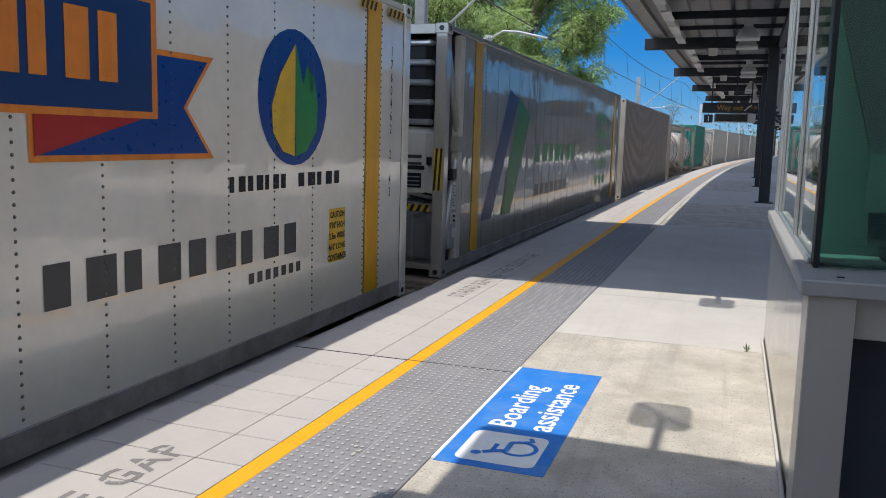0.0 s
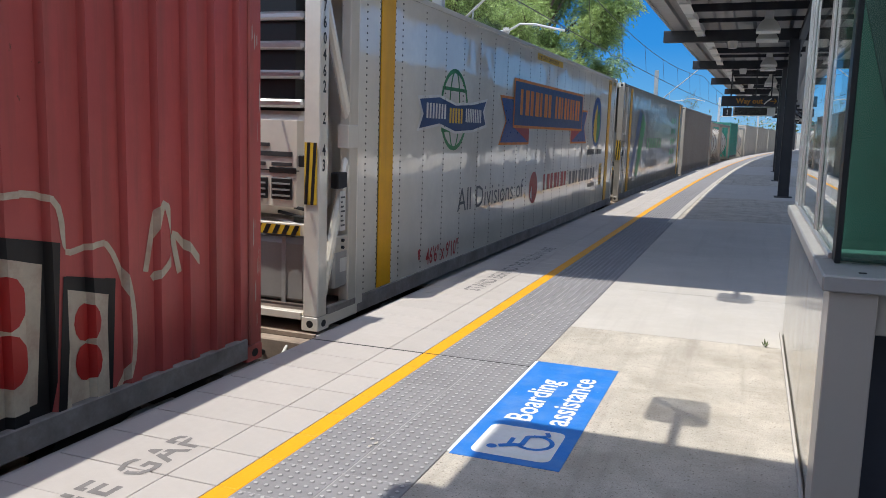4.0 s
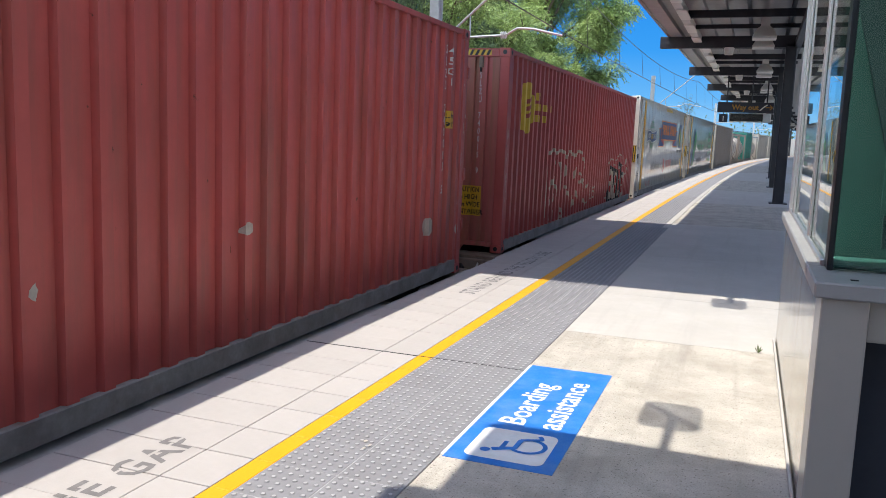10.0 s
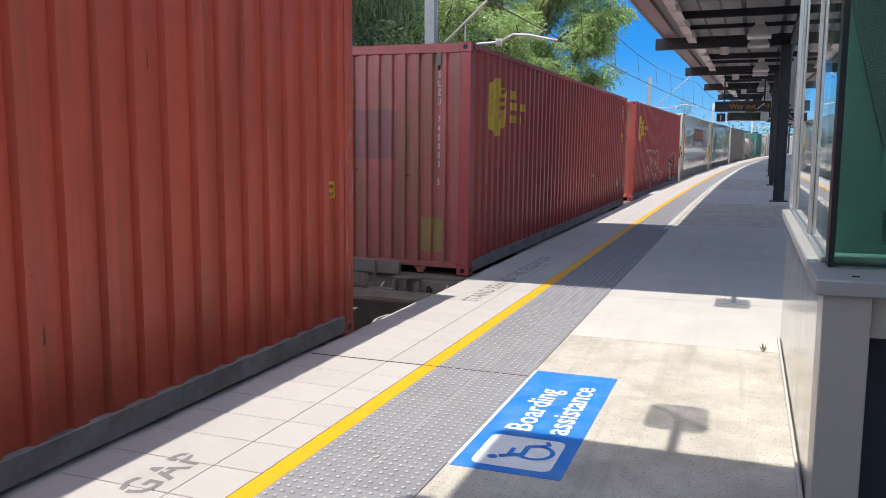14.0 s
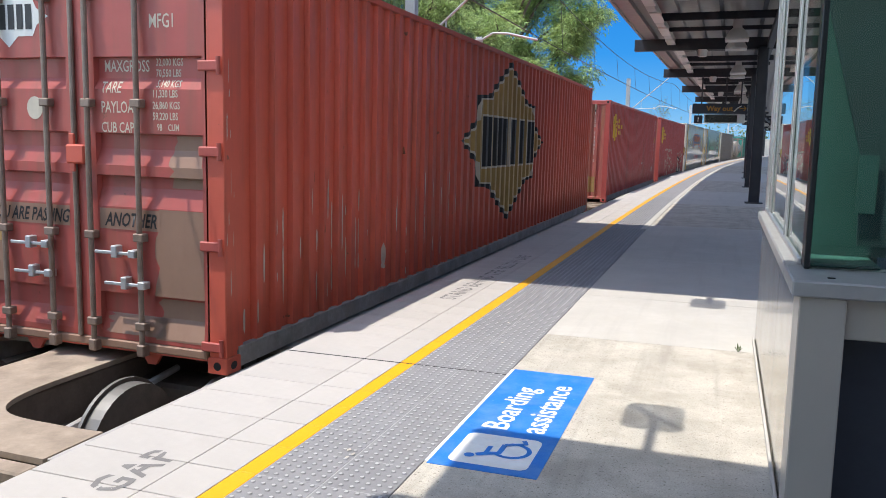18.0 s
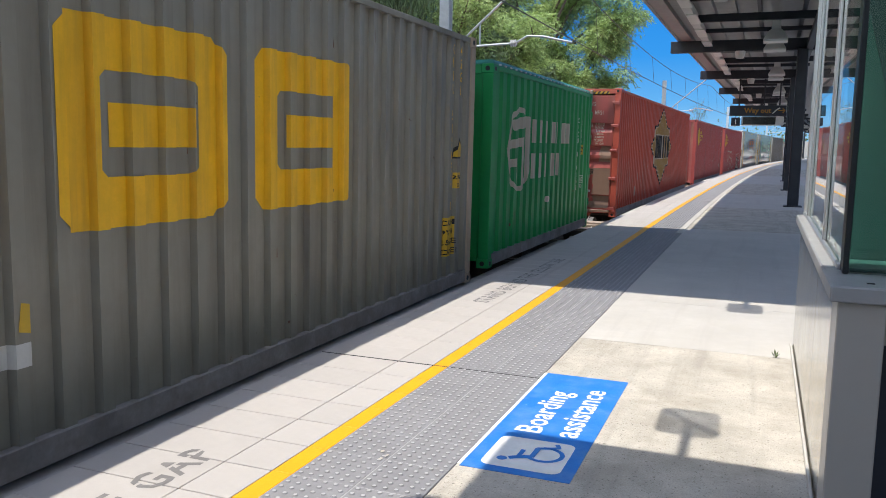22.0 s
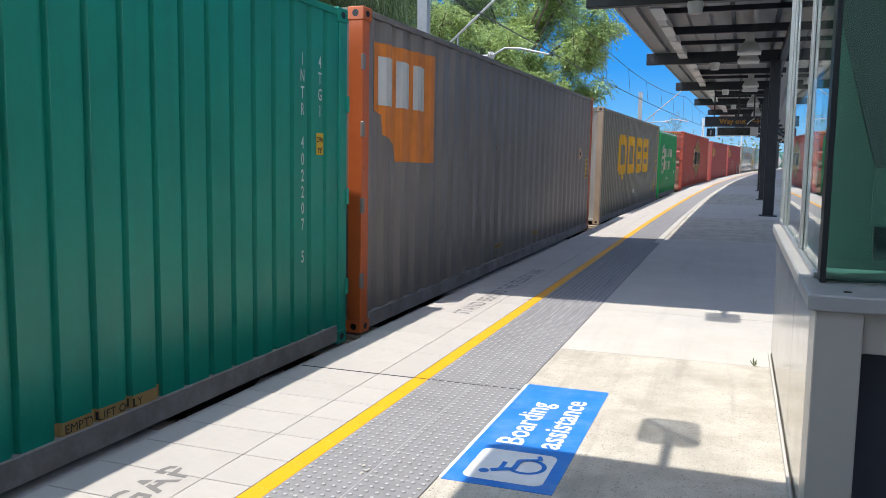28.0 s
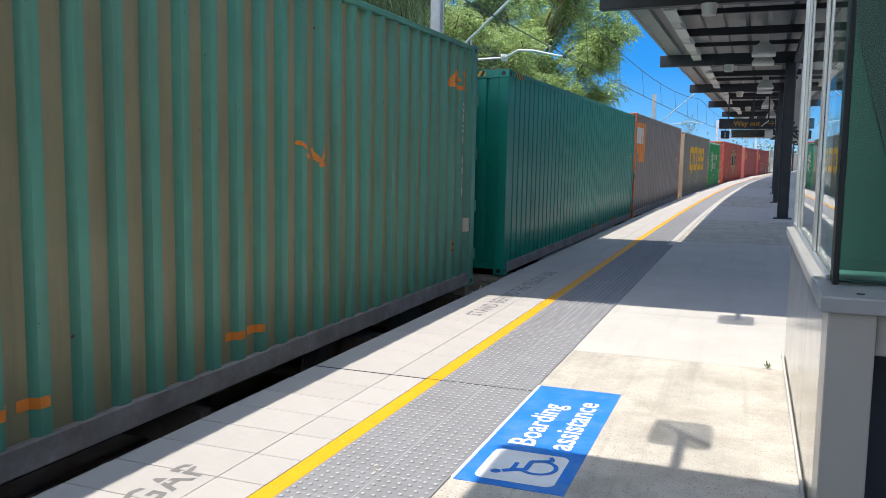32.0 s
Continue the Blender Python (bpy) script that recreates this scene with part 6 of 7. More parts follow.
E.on_side("sticker", poly_bm(rect(5.98, 6.18, 0.56, 0.68)), "d_white", "torn white sticker")
E.on_side("sticker", poly_bm([(6.08, 0.74), (6.16, 0.72), (6.18, 0.86), (6.10, 0.88)]), "d_label", "torn yellow sticker")
E.code("QUBU 509633 0", 0.70, 2.74, 0.112, "d_gold", end=True)
E.label_plate(0.44, 0.66, 0.37, 0.80, [" "], 0.1, end=True, material="d_dull_label")

for i in range(14):
    a, b = rs.uniform(0.4, E.L - 0.4), rs.choice([rs.uniform(0.2, 0.9), rs.uniform(1.0, 2.7)])
    w, h = rs.uniform(0.006, 0.018), rs.uniform(0.03, 0.16)
    E.on_side("rust_run", poly_bm([(a, b), (a + w, b + h * 0.1), (a + w * 0.7, b + h), (a + w * 0.2, b + h * 0.9)]), "d_rust", "dark run of rust")

# --- dark grey box with orange ends
F = Container("dark brown-grey folded steel container with orange end posts", -89.05, 11.95, 2.99, "c_grey", 0.0, trim="c_orange", wave=Wave(0.15, 11.8, 0.10, 0.10, 0.10, 0.034))
F.on_side("logo", poly_bm([(0.30, 2.72), (1.95, 2.76), (1.95, 1.58), (0.85, 1.60), (0.80, 1.78), (0.50, 1.86), (0.48, 2.05), (0.30, 2.10)]), "d_orange", "torn orange logo patch")
F.on_side("logo_bar", bars(0.42, 1.70, 2.14, 2.60, 3, 0.78), "d_white", "white blocks", 0.007)
F.code("SCFU 419122 6", 11.12, 2.80, 0.13, "d_white")
F.code("45G1", 11.46, 2.80, 0.13, "d_white")
F.label_plate(11.39, 11.53, 1.66, 1.85, ["3.0m", "9'10\""], 0.065)
F.label_plate(11.33, 11.65, 1.20, 1.62, ["CAUTION", "9'10\" HIGH", "2.5m WIDE", "CONTAINER"], 0.085)
F.on_side("hazard_diamond", poly_bm([(10.75, 1.55), (10.92, 1.73), (10.75, 1.91), (10.58, 1.73)]), "d_white", "white edge of a placard", 0.004)
F.on_side("hazard_diamond", poly_bm([(10.75, 1.58), (10.89, 1.73), (10.75, 1.88), (10.61, 1.73)]), "d_orange", "orange diamond placard", 0.007)
F.on_side("hazard_diamond", poly_bm(rect(10.65, 10.85, 1.70, 1.77)), "d_black", "", 0.010)
for a in (4.46, 6.62):
    F.on_side("label", poly_bm(rect(a, a + 0.40, 0.33, 0.40)), "d_dull_label", "yellow empty lift label", 0.004)
    F.side_text("EMPTY LIFT ONLY", a + 0.01, 0.345, 0.055, "d_black", xs=0.72, lift=0.007)
F.hinges((0.5, 1.2, 1.9, 2.5), far=False)

# --- dark teal box
G = Container("dark teal-green folded steel container with white serial numbers", -101.6, 12.25, 2.90, "c_teal", 0.0, wave=Wave(0.15, 12.1, 0.20, 0.016, 0.03, 0.034))
G.code("INTR 402207 5", 11.50, 2.46, 0.135, "d_white")
G.code("4TG1", 11.78, 2.46, 0.135, "d_white")
G.label_plate(11.72, 11.84, 1.66, 1.84, ["2.9m", "9'6\""], 0.06)
for a in (6.50, 9.0):
    G.on_side("label", poly_bm(rect(a, a + 0.80, 0.17, 0.25)), "d_dull_label", "yellow empty lift label", 0.004)
    G.side_text("EMPTY LIFT ONLY", a + 0.03, 0.185, 0.07, "d_black", xs=1.05, lift=0.007)
G.code("INTR 4022075", 0.66, 2.58, 0.165, "d_white", end=True, step=1.0)
G.hazard(0.35, 0.88, 2.80, 2.875)
G.hazard(0.30, 0.75, 2.80, 2.875, end=False)
G.hinges((0.5, 1.3, 2.1), far=True)

# --- old green box with tan folds
H = Container("old green folded steel container with tan stained folds and orange marks", -115.3, 12.35, 2.95, "c_oldgreen", 0.07, recess="c_tan", wave=Wave(0.15, 12.2, 0.075, 0.026, 0.150, 0.050))
H.code("QRXA 4019", 11.884, 2.24, 0.13, "d_white", bold=0.006)
H.on_side("logo", stroke_bm([[(11.50, 2.62), (11.40, 2.52), (11.52, 2.45), (11.62, 2.58), (11.66, 2.46)], [(11.70, 2.45), (11.74, 2.62), (11.82, 2.48)], [(11.86, 2.60), (12.02, 2.44)], [(12.02, 2.60), (11.88, 2.44)], [(11.40, 2.44), (11.70, 2.42), (12.00, 2.40)]], 0.05), "d_orange", "worn orange marks")
H.on_side("logo", stroke_bm([[(8.20, 1.70), (8.30, 1.66), (8.42, 1.58)], [(8.45, 1.66), (8.52, 1.55), (8.60, 1.68)], [(8.5, 1.52), (8.62, 1.54)]], 0.032), "d_orange", "worn orange marks")
H.label_plate(11.565, 11.648, 0.48, 0.64, ["3.0m", "9'10\""], 0.04, material="d_dull_label")
H.on_side("plate", poly_bm(rect(12.08, 12.19, 0.69, 0.86)), "d_cream", "pale plate")
H.hinges((0.4, 1.0, 1.65, 2.3))
for a in (5.40, 5.62, 7.30, 7.55):
    H.on_side("label", poly_bm(rect(a, a + 0.16, 0.32, 0.38)), "d_orange", "faded orange label")
H.side_text("EMPTY LIFT ONLY", 5.96, 0.08, 0.07, "d_cream", xs=1.25)



# --- refrigerated boxes with a cooling unit in an open end frame
def reefer(label, rear, length, paint, z0=0.0):
    c = Container(label, rear, length, 3.0, paint, z0, wave=Wave(0.80, length - 0.06, depth=0.0), rear_kind="none")
    ob, W2 = c.ob, WIDE / 2
    part("bulkhead", one(box, -W2 + 0.05, W2 - 0.05, 0.74, 0.80, 0.12, 2.93), paint, ob, "insulated end wall")
    for s in (-1, 1):
        x = s * (W2 - 0.05)
        part("frame_post", one(box, x - 0.05, x + 0.05, 0.66, 0.80, 0.10, 2.92, 0.008), paint, ob)
        part("brace", one(rod, (x, 0.62, 1.62), (x, 0.06, 2.90), 0.042, n=10), paint, ob, "white diagonal brace")
        part("brace", one(rod, (x, 0.62, 1.58), (x, 0.10, 0.16), 0.042, n=10), paint, ob, "white diagonal brace")
        part("gusset", one(box, x - 0.055, x + 0.055, 0.48, 0.66, 1.50, 1.70, 0.006), paint, ob)
        part("floor_beam", one(box, x - 0.05, x + 0.05, 0.15, 0.70, 0.02, 0.12, 0.006), paint, ob)
    part("cross_bar", one(box, -W2 + 0.15, W2 - 0.15, 0.05, 0.11, 0.78, 0.88, 0.006), paint, ob)
    body = part("cooling_unit", one(box, -0.98, 0.98, 0.18, 0.72, 0.92, 1.80, 0.08), "c_white", ob, "white cooling unit housing")
    part("seam", one(box, 0.16, 0.175, 0.172, 0.19, 0.96, 1.78), "d_black", body)
    top = part("grille", one(box, -0.92, 0.92, 0.22, 0.72, 1.80, 2.86, 0.06), "d_black", ob, "dark cooling grille")
    for i in range(5):
        z = 1.86 + i * 0.235
        part("slat", one(box, -0.96, 0.96, 0.16, 0.30, z - 0.035, z + 0.035, 0.02), "alu", top, "bright curved grille slat")
    for xa in (0.42, 0.66):
        part("control_panel", one(box, xa, xa + 0.20, 0.165, 0.185, 1.06, 1.24, 0.006), "d_black", body, "dark control panel")
    for xa, xb, z0c, z1c in ((0.40, 0.64, 1.50, 1.53), (0.40, 0.86, 1.42, 1.46), (0.44, 0.60, 1.34, 1.37), (0.66, 0.86, 1.34, 1.37), (-0.62, -0.10, 1.44, 1.50)):
        part("lettering_bar", one(box, xa, xb, 0.172, 0.179, z0c, z1c), "d_grey", body, "dark bar of small writing")
    part("name_plate", one(box, 0.64, 0.90, 0.168, 0.178, 1.28, 1.33, 0.002), "d_black", body, "small black plate")
    for xa in (0.42, 0.66):
        for i in range(3):
            part("vent_slat", one(box, xa + 0.015, xa + 0.185, 0.158, 0.166, 1.085 + i * 0.05, 1.10 + i * 0.05), "sill_grey", body)
    part("door_seam", one(box, -0.90, 0.92, 0.172, 0.19, 1.30, 1.308), "d_black", body)
    part("latch", one(box, 0.93, 0.99, 0.15, 0.20, 1.34, 1.44, 0.008), "d_black", body, "black latch")
    part("compressor", one(rod, (0.20, 0.42, 0.80), (0.78, 0.42, 0.80), 0.11, n=16), "galv", ob, "grey compressor drum")
    for dz in (0.0, 0.07, 0.14):
        part("pipe", polyrod(bmesh.new(), [(W2 - 0.16, 0.20, 0.30 + dz), (W2 - 0.16, 0.12, 0.50 + dz), (W2 - 0.20, 0.18, 0.84 + dz), (0.7, 0.22, 0.88 + dz)], 0.014, 7), "rubber" if dz else "galv", ob, "thin hose of the cooling unit")
    for xa in (-0.55, 0.10, 0.72):
        part("tank_strap", one(box, xa - 0.02, xa + 0.02, 0.268, 0.279, 0.13, 0.735), "galv", ob, "steel tank strap")
    part("warning_sticker", one(box, W2 - 0.06, W2 - 0.018, 0.40, 0.52, 0.44, 0.56), "d_white", ob, "white sticker on the electrical box")
    part("fuel_tank", one(box, -0.9, 0.95, 0.28, 0.70, 0.14, 0.72, 0.05), "sill_grey", ob, "grey fuel tank")
    part("switch_box", one(box, W2 - 0.13, W2 - 0.02, 0.30, 0.62, 0.30, 0.66, 0.02), "sill_grey", ob, "grey electrical box")
    c.hazard(W2 - 0.135, W2 - 0.02, 1.05, 1.55)
    c.hazard(0.6, 1.05, 0.79, 0.87)
    for y in (1.12, length - 1.02):
        part("yellow_stripe", one(box, W2 - SIDE_IN, W2 - SIDE_IN + 0.012, y, y + 0.29, 0.18, 2.92, 0.003), "d_stripe", ob, "amber upright stripe")
        for q in (y - 0.012, y + 0.292):
            part("seam", one(box, W2 - SIDE_IN, W2 - SIDE_IN + 0.002, q, q + 0.010, 0.18, 2.92), "d_black", ob, "dark upright seam")
    for y in (0.812, length - 0.17):
        part("seam", one(box, W2 - SIDE_IN, W2 - SIDE_IN + 0.002, y, y + 0.010, 0.18, 2.92), "d_black", ob, "dark upright seam")
    part("wide_post", one(box, W2 - 0.10, W2 - 0.004, 0.52, 0.806, 0.13, 2.92, 0.010), "c_cream", ob, "dusty pale upright post")
    part("hinge_plate", one(box, W2 - 0.115, W2 - 0.006, 0.30, 0.518, 0.62, 0.76, 0.008), "c_cream", ob, "pale bolted plate")
    for z in (0.66, 0.72):
        part("bolt", one(rod, (W2 - 0.006, 0.40, z), (W2 + 0.016, 0.40, z), 0.014, n=8), "rubber", ob, "black bolt")
    part("socket_box", one(box, W2 - 0.09, W2 - 0.01, 0.34, 0.50, 1.16, 1.30, 0.010), "d_black", ob, "black socket box")
    part("notice_strip", one(box, W2 - 0.016, W2 - 0.010, 0.37, 0.47, 0.80, 1.14), "d_white", ob, "white strip of small writing")
    for i in range(7):
        part("writing_bar", one(box, W2 - 0.0099, W2 - 0.008, 0.385, 0.455 - 0.02 * (i % 3), 0.84 + 0.04 * i, 0.855 + 0.04 * i), "d_grey", ob)
    bm = bmesh.new()
    y = 0.84
    cols = [0.84, 1.10, 1.43] + [1.60 + 0.585 * i for i in range(int((length - 2.8) / 0.585))] + [length - 1.06, length - 0.70]
    for y in cols:
        for i in range(46):
            z = 0.16 + i * 0.06
            lo = [bm.verts.new((W2 - SIDE_IN + 0.001, y + 0.011 * math.cos(t * 1.0472), z + 0.011 * math.sin(t * 1.0472))) for t in range(6)]
            hi = [bm.verts.new((W2 - SIDE_IN + 0.008, y + 0.006 * math.cos(t * 1.0472), z + 0.006 * math.sin(t * 1.0472))) for t in range(6)]
            for t in range(6):
                bm.faces.new((lo[t], lo[(t + 1) % 6], hi[(t + 1) % 6], hi[t]))
            bm.faces.new(hi)
    ob2 = part("rivets", bm, "rivet", ob, "rows of small domed rivets")
    ob2["kind"] = "stuff"
    c.code("RFRG 1760462 2 43"[5:], 13.7 - 14.15 + length, 2.55, 0.13, "d_black")
    return c


L = reefer("white riveted refrigerated container with bold painted logo shapes", -6.27, 14.15, "c_white")
L.on_side("logo_ring", ring_bm(3.08, 1.91, 0.45, 0.46, 0.05, 28), "d_green", "green globe outline")
for k in (0.18, -0.18):
    L.on_side("logo_ring", ring_bm(3.08, 1.91, abs(k), 0.46, 0.035, 24), "d_green", "green globe lines")
for b in (2.12, 1.66):
    L.on_side("logo_bar", poly_bm(rect(2.68, 3.48, b, b + 0.04)), "d_green", "green globe line")
L.on_side("logo_banner", poly_bm([(1.98, 1.66), (2.10, 1.84), (1.98, 2.02), (2.6, 2.06), (3.1, 1.99), (3.7, 2.02), (4.27, 2.09), (4.14, 1.92), (4.27, 1.73), (3.7, 1.66), (3.1, 1.64), (2.6, 1.72)]), "d_white", "white edge of a banner", 0.007)
L.on_side("logo_banner", poly_bm([(2.04, 1.69), (2.15, 1.84), (2.04, 1.99), (2.6, 2.03), (3.1, 1.96), (3.7, 1.99), (4.20, 2.05), (4.09, 1.92), (4.20, 1.76), (3.7, 1.69), (3.1, 1.67), (2.6, 1.75)]), "d_navy", "dark blue banner", 0.010)
L.on_side("logo_bar", bars(2.22, 2.82, 1.80, 1.96, 7, 0.6), "d_white", "", 0.013)
L.on_side("logo_bar", bars(2.90, 3.36, 1.76, 1.93, 5, 0.65), "d_label", "", 0.013)
L.on_side("logo_bar", bars(3.44, 4.04, 1.78, 1.94, 9, 0.6), "d_white", "", 0.013)
# orange-edged blue banner
for g, k in (("d_orange", 0.0), ("d_blue", 0.035)):
    lf = 0.004 if k == 0 else 0.007
    L.on_side("logo_banner", poly_bm([(4.80 + 2 * k, 1.50 + k), (6.35 - k, 1.50 + k), (6.35 - k, 2.17 - k), (4.80 + 2 * k, 2.17 - k), (5.10 + k, 1.83)]), g, "blue banner tail with an orange edge", lf)
    L.on_side("logo_banner", poly_bm([(10.80 - 2 * k, 1.50 + k), (9.30 + k, 1.50 + k), (9.30 + k, 2.15 - k), (10.80 - 2 * k, 2.15 - k), (10.52 - k, 1.82)]), g, "blue banner tail with an orange edge", lf)
L.on_side("logo_banner", poly_bm([(5.46, 1.76), (6.33, 1.53), (6.33, 1.76)]), "d_red", "", 0.009)
L.on_side("logo_banner", poly_bm([(10.2, 1.76), (9.33, 1.53), (9.33, 1.76)]), "d_red", "", 0.009)
L.on_side("logo_banner", poly_bm(rect(5.44, 10.24, 1.74, 2.44)), "d_orange", "", 0.011)
L.on_side("logo_banner", poly_bm(rect(5.49, 10.19, 1.78, 2.40)), "d_navy", "dark blue banner with orange bars", 0.014)
L.on_side("logo_bar", glyphs(5.76, 7.74, 1.93, 2.30, 7), "d_orange", "orange blocks", 0.017)
L.on_side("logo_bar", glyphs(7.92, 10.00, 1.93, 2.30, 9), "d_orange", "orange blocks", 0.017)
L.on_side("logo_oval", poly_bm(ellipse(11.84, 1.95, 0.52, 0.52)), "d_blue", "blue oval logo", 0.004)
L.on_side("logo_oval", poly_bm([(11.84, 1.50), (11.84, 2.36), (11.62, 2.12), (11.50, 1.88), (11.52, 1.68), (11.66, 1.54)]), "d_label", "yellow half drop", 0.007)
L.on_side("logo_oval", poly_bm([(11.85, 1.50), (12.02, 1.54), (12.18, 1.70), (12.20, 1.92), (12.14, 2.12), (12.08, 1.98), (12.02, 2.22), (11.96, 2.06), (11.85, 2.36)]), "d_green", "green half leaf", 0.007)
L.on_side("logo_bar", glyphs(10.97, 11.75, 1.26, 1.37, 7), "d_black", "black bars")
L.on_side("logo_bar", glyphs(11.90, 12.66, 1.26, 1.37, 5), "d_black", "black bars")
L.label_plate(12.42, 12.72, 0.57, 1.04, ["CAUTION", "9'10\" HIGH", "2.5m WIDE", "46'6\" LONG", "CONTAINER"], 0.075)
L.on_side("lettering", L.put(wide(text_bm("All Divisions of", 0.40, bold=0.0), 2.88), 3.28, 0.72), "d_grey")
L.on_side("logo_ball", poly_bm(ellipse(6.76, 0.82, 0.25, 0.25)), "d_red", "red ball logo")
L.on_side("logo_ball", poly_bm([(6.56, 0.70), (6.66, 0.86), (6.68, 0.62)]), "d_white", "", 0.007)
L.on_side("logo_bar", glyphs(7.38, 9.18, 0.74, 1.00, 7), "d_red", "red bars")
L.on_side("logo_bar", glyphs(9.36, 11.98, 0.74, 0.98, 9), "d_grey", "dark grey bars")
L.on_side("logo_bar", bars(11.2, 11.98, 0.58, 0.66, 7, 0.6), "d_grey", "thin grey bars")
L.side_text("46'6\" x 9'10\"", 2.34, 0.22, 0.25, "d_red", xs=0.78, bold=0.004, label="red size figures")
L.on_side("arrow", poly_bm([(2.13, 0.30), (2.17, 0.30), (2.17, 0.40), (2.19, 0.40), (2.15, 0.42), (2.11, 0.40), (2.13, 0.40)]), "d_red")
post = Wave(-9, 99, depth=0)
bm = bmesh.new()
for i, ch in enumerate("1760462 2 43"):
    if ch != " ":
        merge(bm, L.put(text_bm(ch, 0.13, "CENTER", 0.8, 0.003), 0.07, 2.70 - i * 0.125))
part("serial_code", post.drape(bm, lambda a, z, d: Vector((WIDE / 2 - 0.003 - d, a, z)), 0.004), "d_black", L.ob, "black serial code in a column")
L.on_side("notice", poly_bm(rect(6.65, 8.40, 2.80, 2.90)), "d_label", "yellow warning strip under the roof")
L.on_side("lettering", L.put(text_bm("DO NOT STACK 20' CONTAINERS ON ROOF", 0.085, xs=0.80), 6.70, 2.82), "d_black", "", 0.007)
L.hazard(12.95, 13.3, 2.82, 2.90, end=False)
L.hazard(13.55, 13.95, 2.82, 2.90, end=False)

P = reefer("silver-grey refrigerated container with a dark chevron mark", 9.0, 14.3, "c_silver")
P.on_side("logo_chevron", poly_bm([(1.55, 0.55), (2.05, 0.55), (3.35, 2.30), (2.85, 2.42)]), "d_navy", "dark slanted chevron")
P.on_side("logo_chevron", poly_bm([(2.55, 0.55), (3.05, 0.55), (4.10, 2.05), (3.40, 2.36)]), "d_green", "green slanted chevron", 0.007)
P.on_side("logo_bar", glyphs(4.6, 8.2, 1.30, 1.62, 7), "d_green", "green bars")
P.on_side("logo_bar", bars(4.6, 7.4, 0.72, 0.92, 7, 0.7), "d_grey", "grey bars")
for i in range(5):
    P.on_side("logo_leaf", poly_bm(*[ellipse(10.9 + 0.55 * k, 0.75 + 0.38 * i, 0.20, 0.13, 10) for k in range(3)]), "d_green", "rows of green leaf shapes")

# --- far boxes at the head of the train
Q = Container("plain brown-grey folded steel container", 24.4, 12.9, 2.95, "c_brown", 0.0, trim="c_cream")


def tank(label, rear, frame_paint, tank_paint, ladder=True):
    ob = thing("tank_container", label, "container", "tank containers")
    W2, LN, HH = WIDE / 2, 6.06, 2.6
    for s in (-1, 1):
        for y in (0.08, LN - 0.08):
            part("corner_post", one(box, s * (W2 - 0.08) - 0.07, s * (W2 - 0.08) + 0.07, y - 0.07, y + 0.07, 0, HH, 0.008), frame_paint, ob)
        for z in (0.06, HH - 0.08):
            part("side_rail", one(box, s * (W2 - 0.06) - 0.05, s * (W2 - 0.06) + 0.05, 0.15, LN - 0.15, z - 0.05, z + 0.05, 0.006), frame_paint, ob)
    for y in (0.08, LN - 0.08):
        for z in (0.06, HH - 0.08):
            part("end_rail", one(box, -W2 + 0.15, W2 - 0.15, y - 0.05, y + 0.05, z - 0.06, z + 0.06, 0.006), frame_paint, ob)
        part("brace", one(rod, (-W2 + 0.1, y, 0.1), (-0.3, y, 1.2), 0.04), frame_paint, ob)
        part("brace", one(rod, (W2 - 0.1, y, 0.1), (0.3, y, 1.2), 0.04), frame_paint, ob)
    bm = bmesh.new()
    prev = None
    for y, r in ((0.22, 0.02), (0.24, 0.45), (0.34, 0.85), (0.52, 1.06), (LN - 0.52, 1.06), (LN - 0.34, 0.85), (LN - 0.24, 0.45), (LN - 0.22, 0.02)):
        ring = [bm.verts.new((r * math.cos(t * 0.2618), y, 1.32 + r * math.sin(t * 0.2618))) for t in range(24)]
        if prev:
            for k in range(24):
                bm.faces.new((prev[k], ring[k], ring[(k + 1) % 24], prev[(k + 1) % 24]))
        prev = ring
    part("tank", bm, tank_paint, ob, "rounded pale tank", True)
    for i in range(3):
        y = 1.4 + i * 1.6
        ring_pts = [(1.075 * math.cos(t * 0.2618), y, 1.32 + 1.075 * math.sin(t * 0.2618)) for t in range(25)]
        part("band", polyrod(bmesh.new(), ring_pts, 0.02, 4), frame_paint, ob)
    for x in (-0.25, 0.25):
        part("ladder_rail", one(rod, (W2 - 0.45 + x, 0.05, 0.1), (W2 - 0.45 + x, 0.05, HH), 0.015), frame_paint, ob)
    part("walkway", one(box, -0.35, 0.35, 0.4, LN - 0.4, HH - 0.06, HH - 0.02), "galv", ob)
    TRAIN.append((ob, rear, LN, 0.0))
    return ob


tank("pale tank container in a brown steel frame", 38.4, "c_brown", "c_tank")
tank("pale tank container in a brown steel frame", 44.8, "c_brown", "c_tank")
Container("teal green folded steel container", 51.4, 6.06, 2.6, "c_frame", 0.25)
tank("pale tank container in a grey steel frame", 58.2, "c_silver", "c_tank")
u = 65.0
for k, (paint, ln) in enumerate((("c_pale", 12.2), ("c_pale", 12.2), ("c_cream", 12.2), ("c_pale", 12.2), ("c_brown", 12.2), ("c_pale", 12.2))):
    Container("pale grey-white folded steel container", u, ln, HT, paint, 0.0)
    u += ln + 1.0


# --- wagons
WHEEL_R = 0.43
SPIN = []


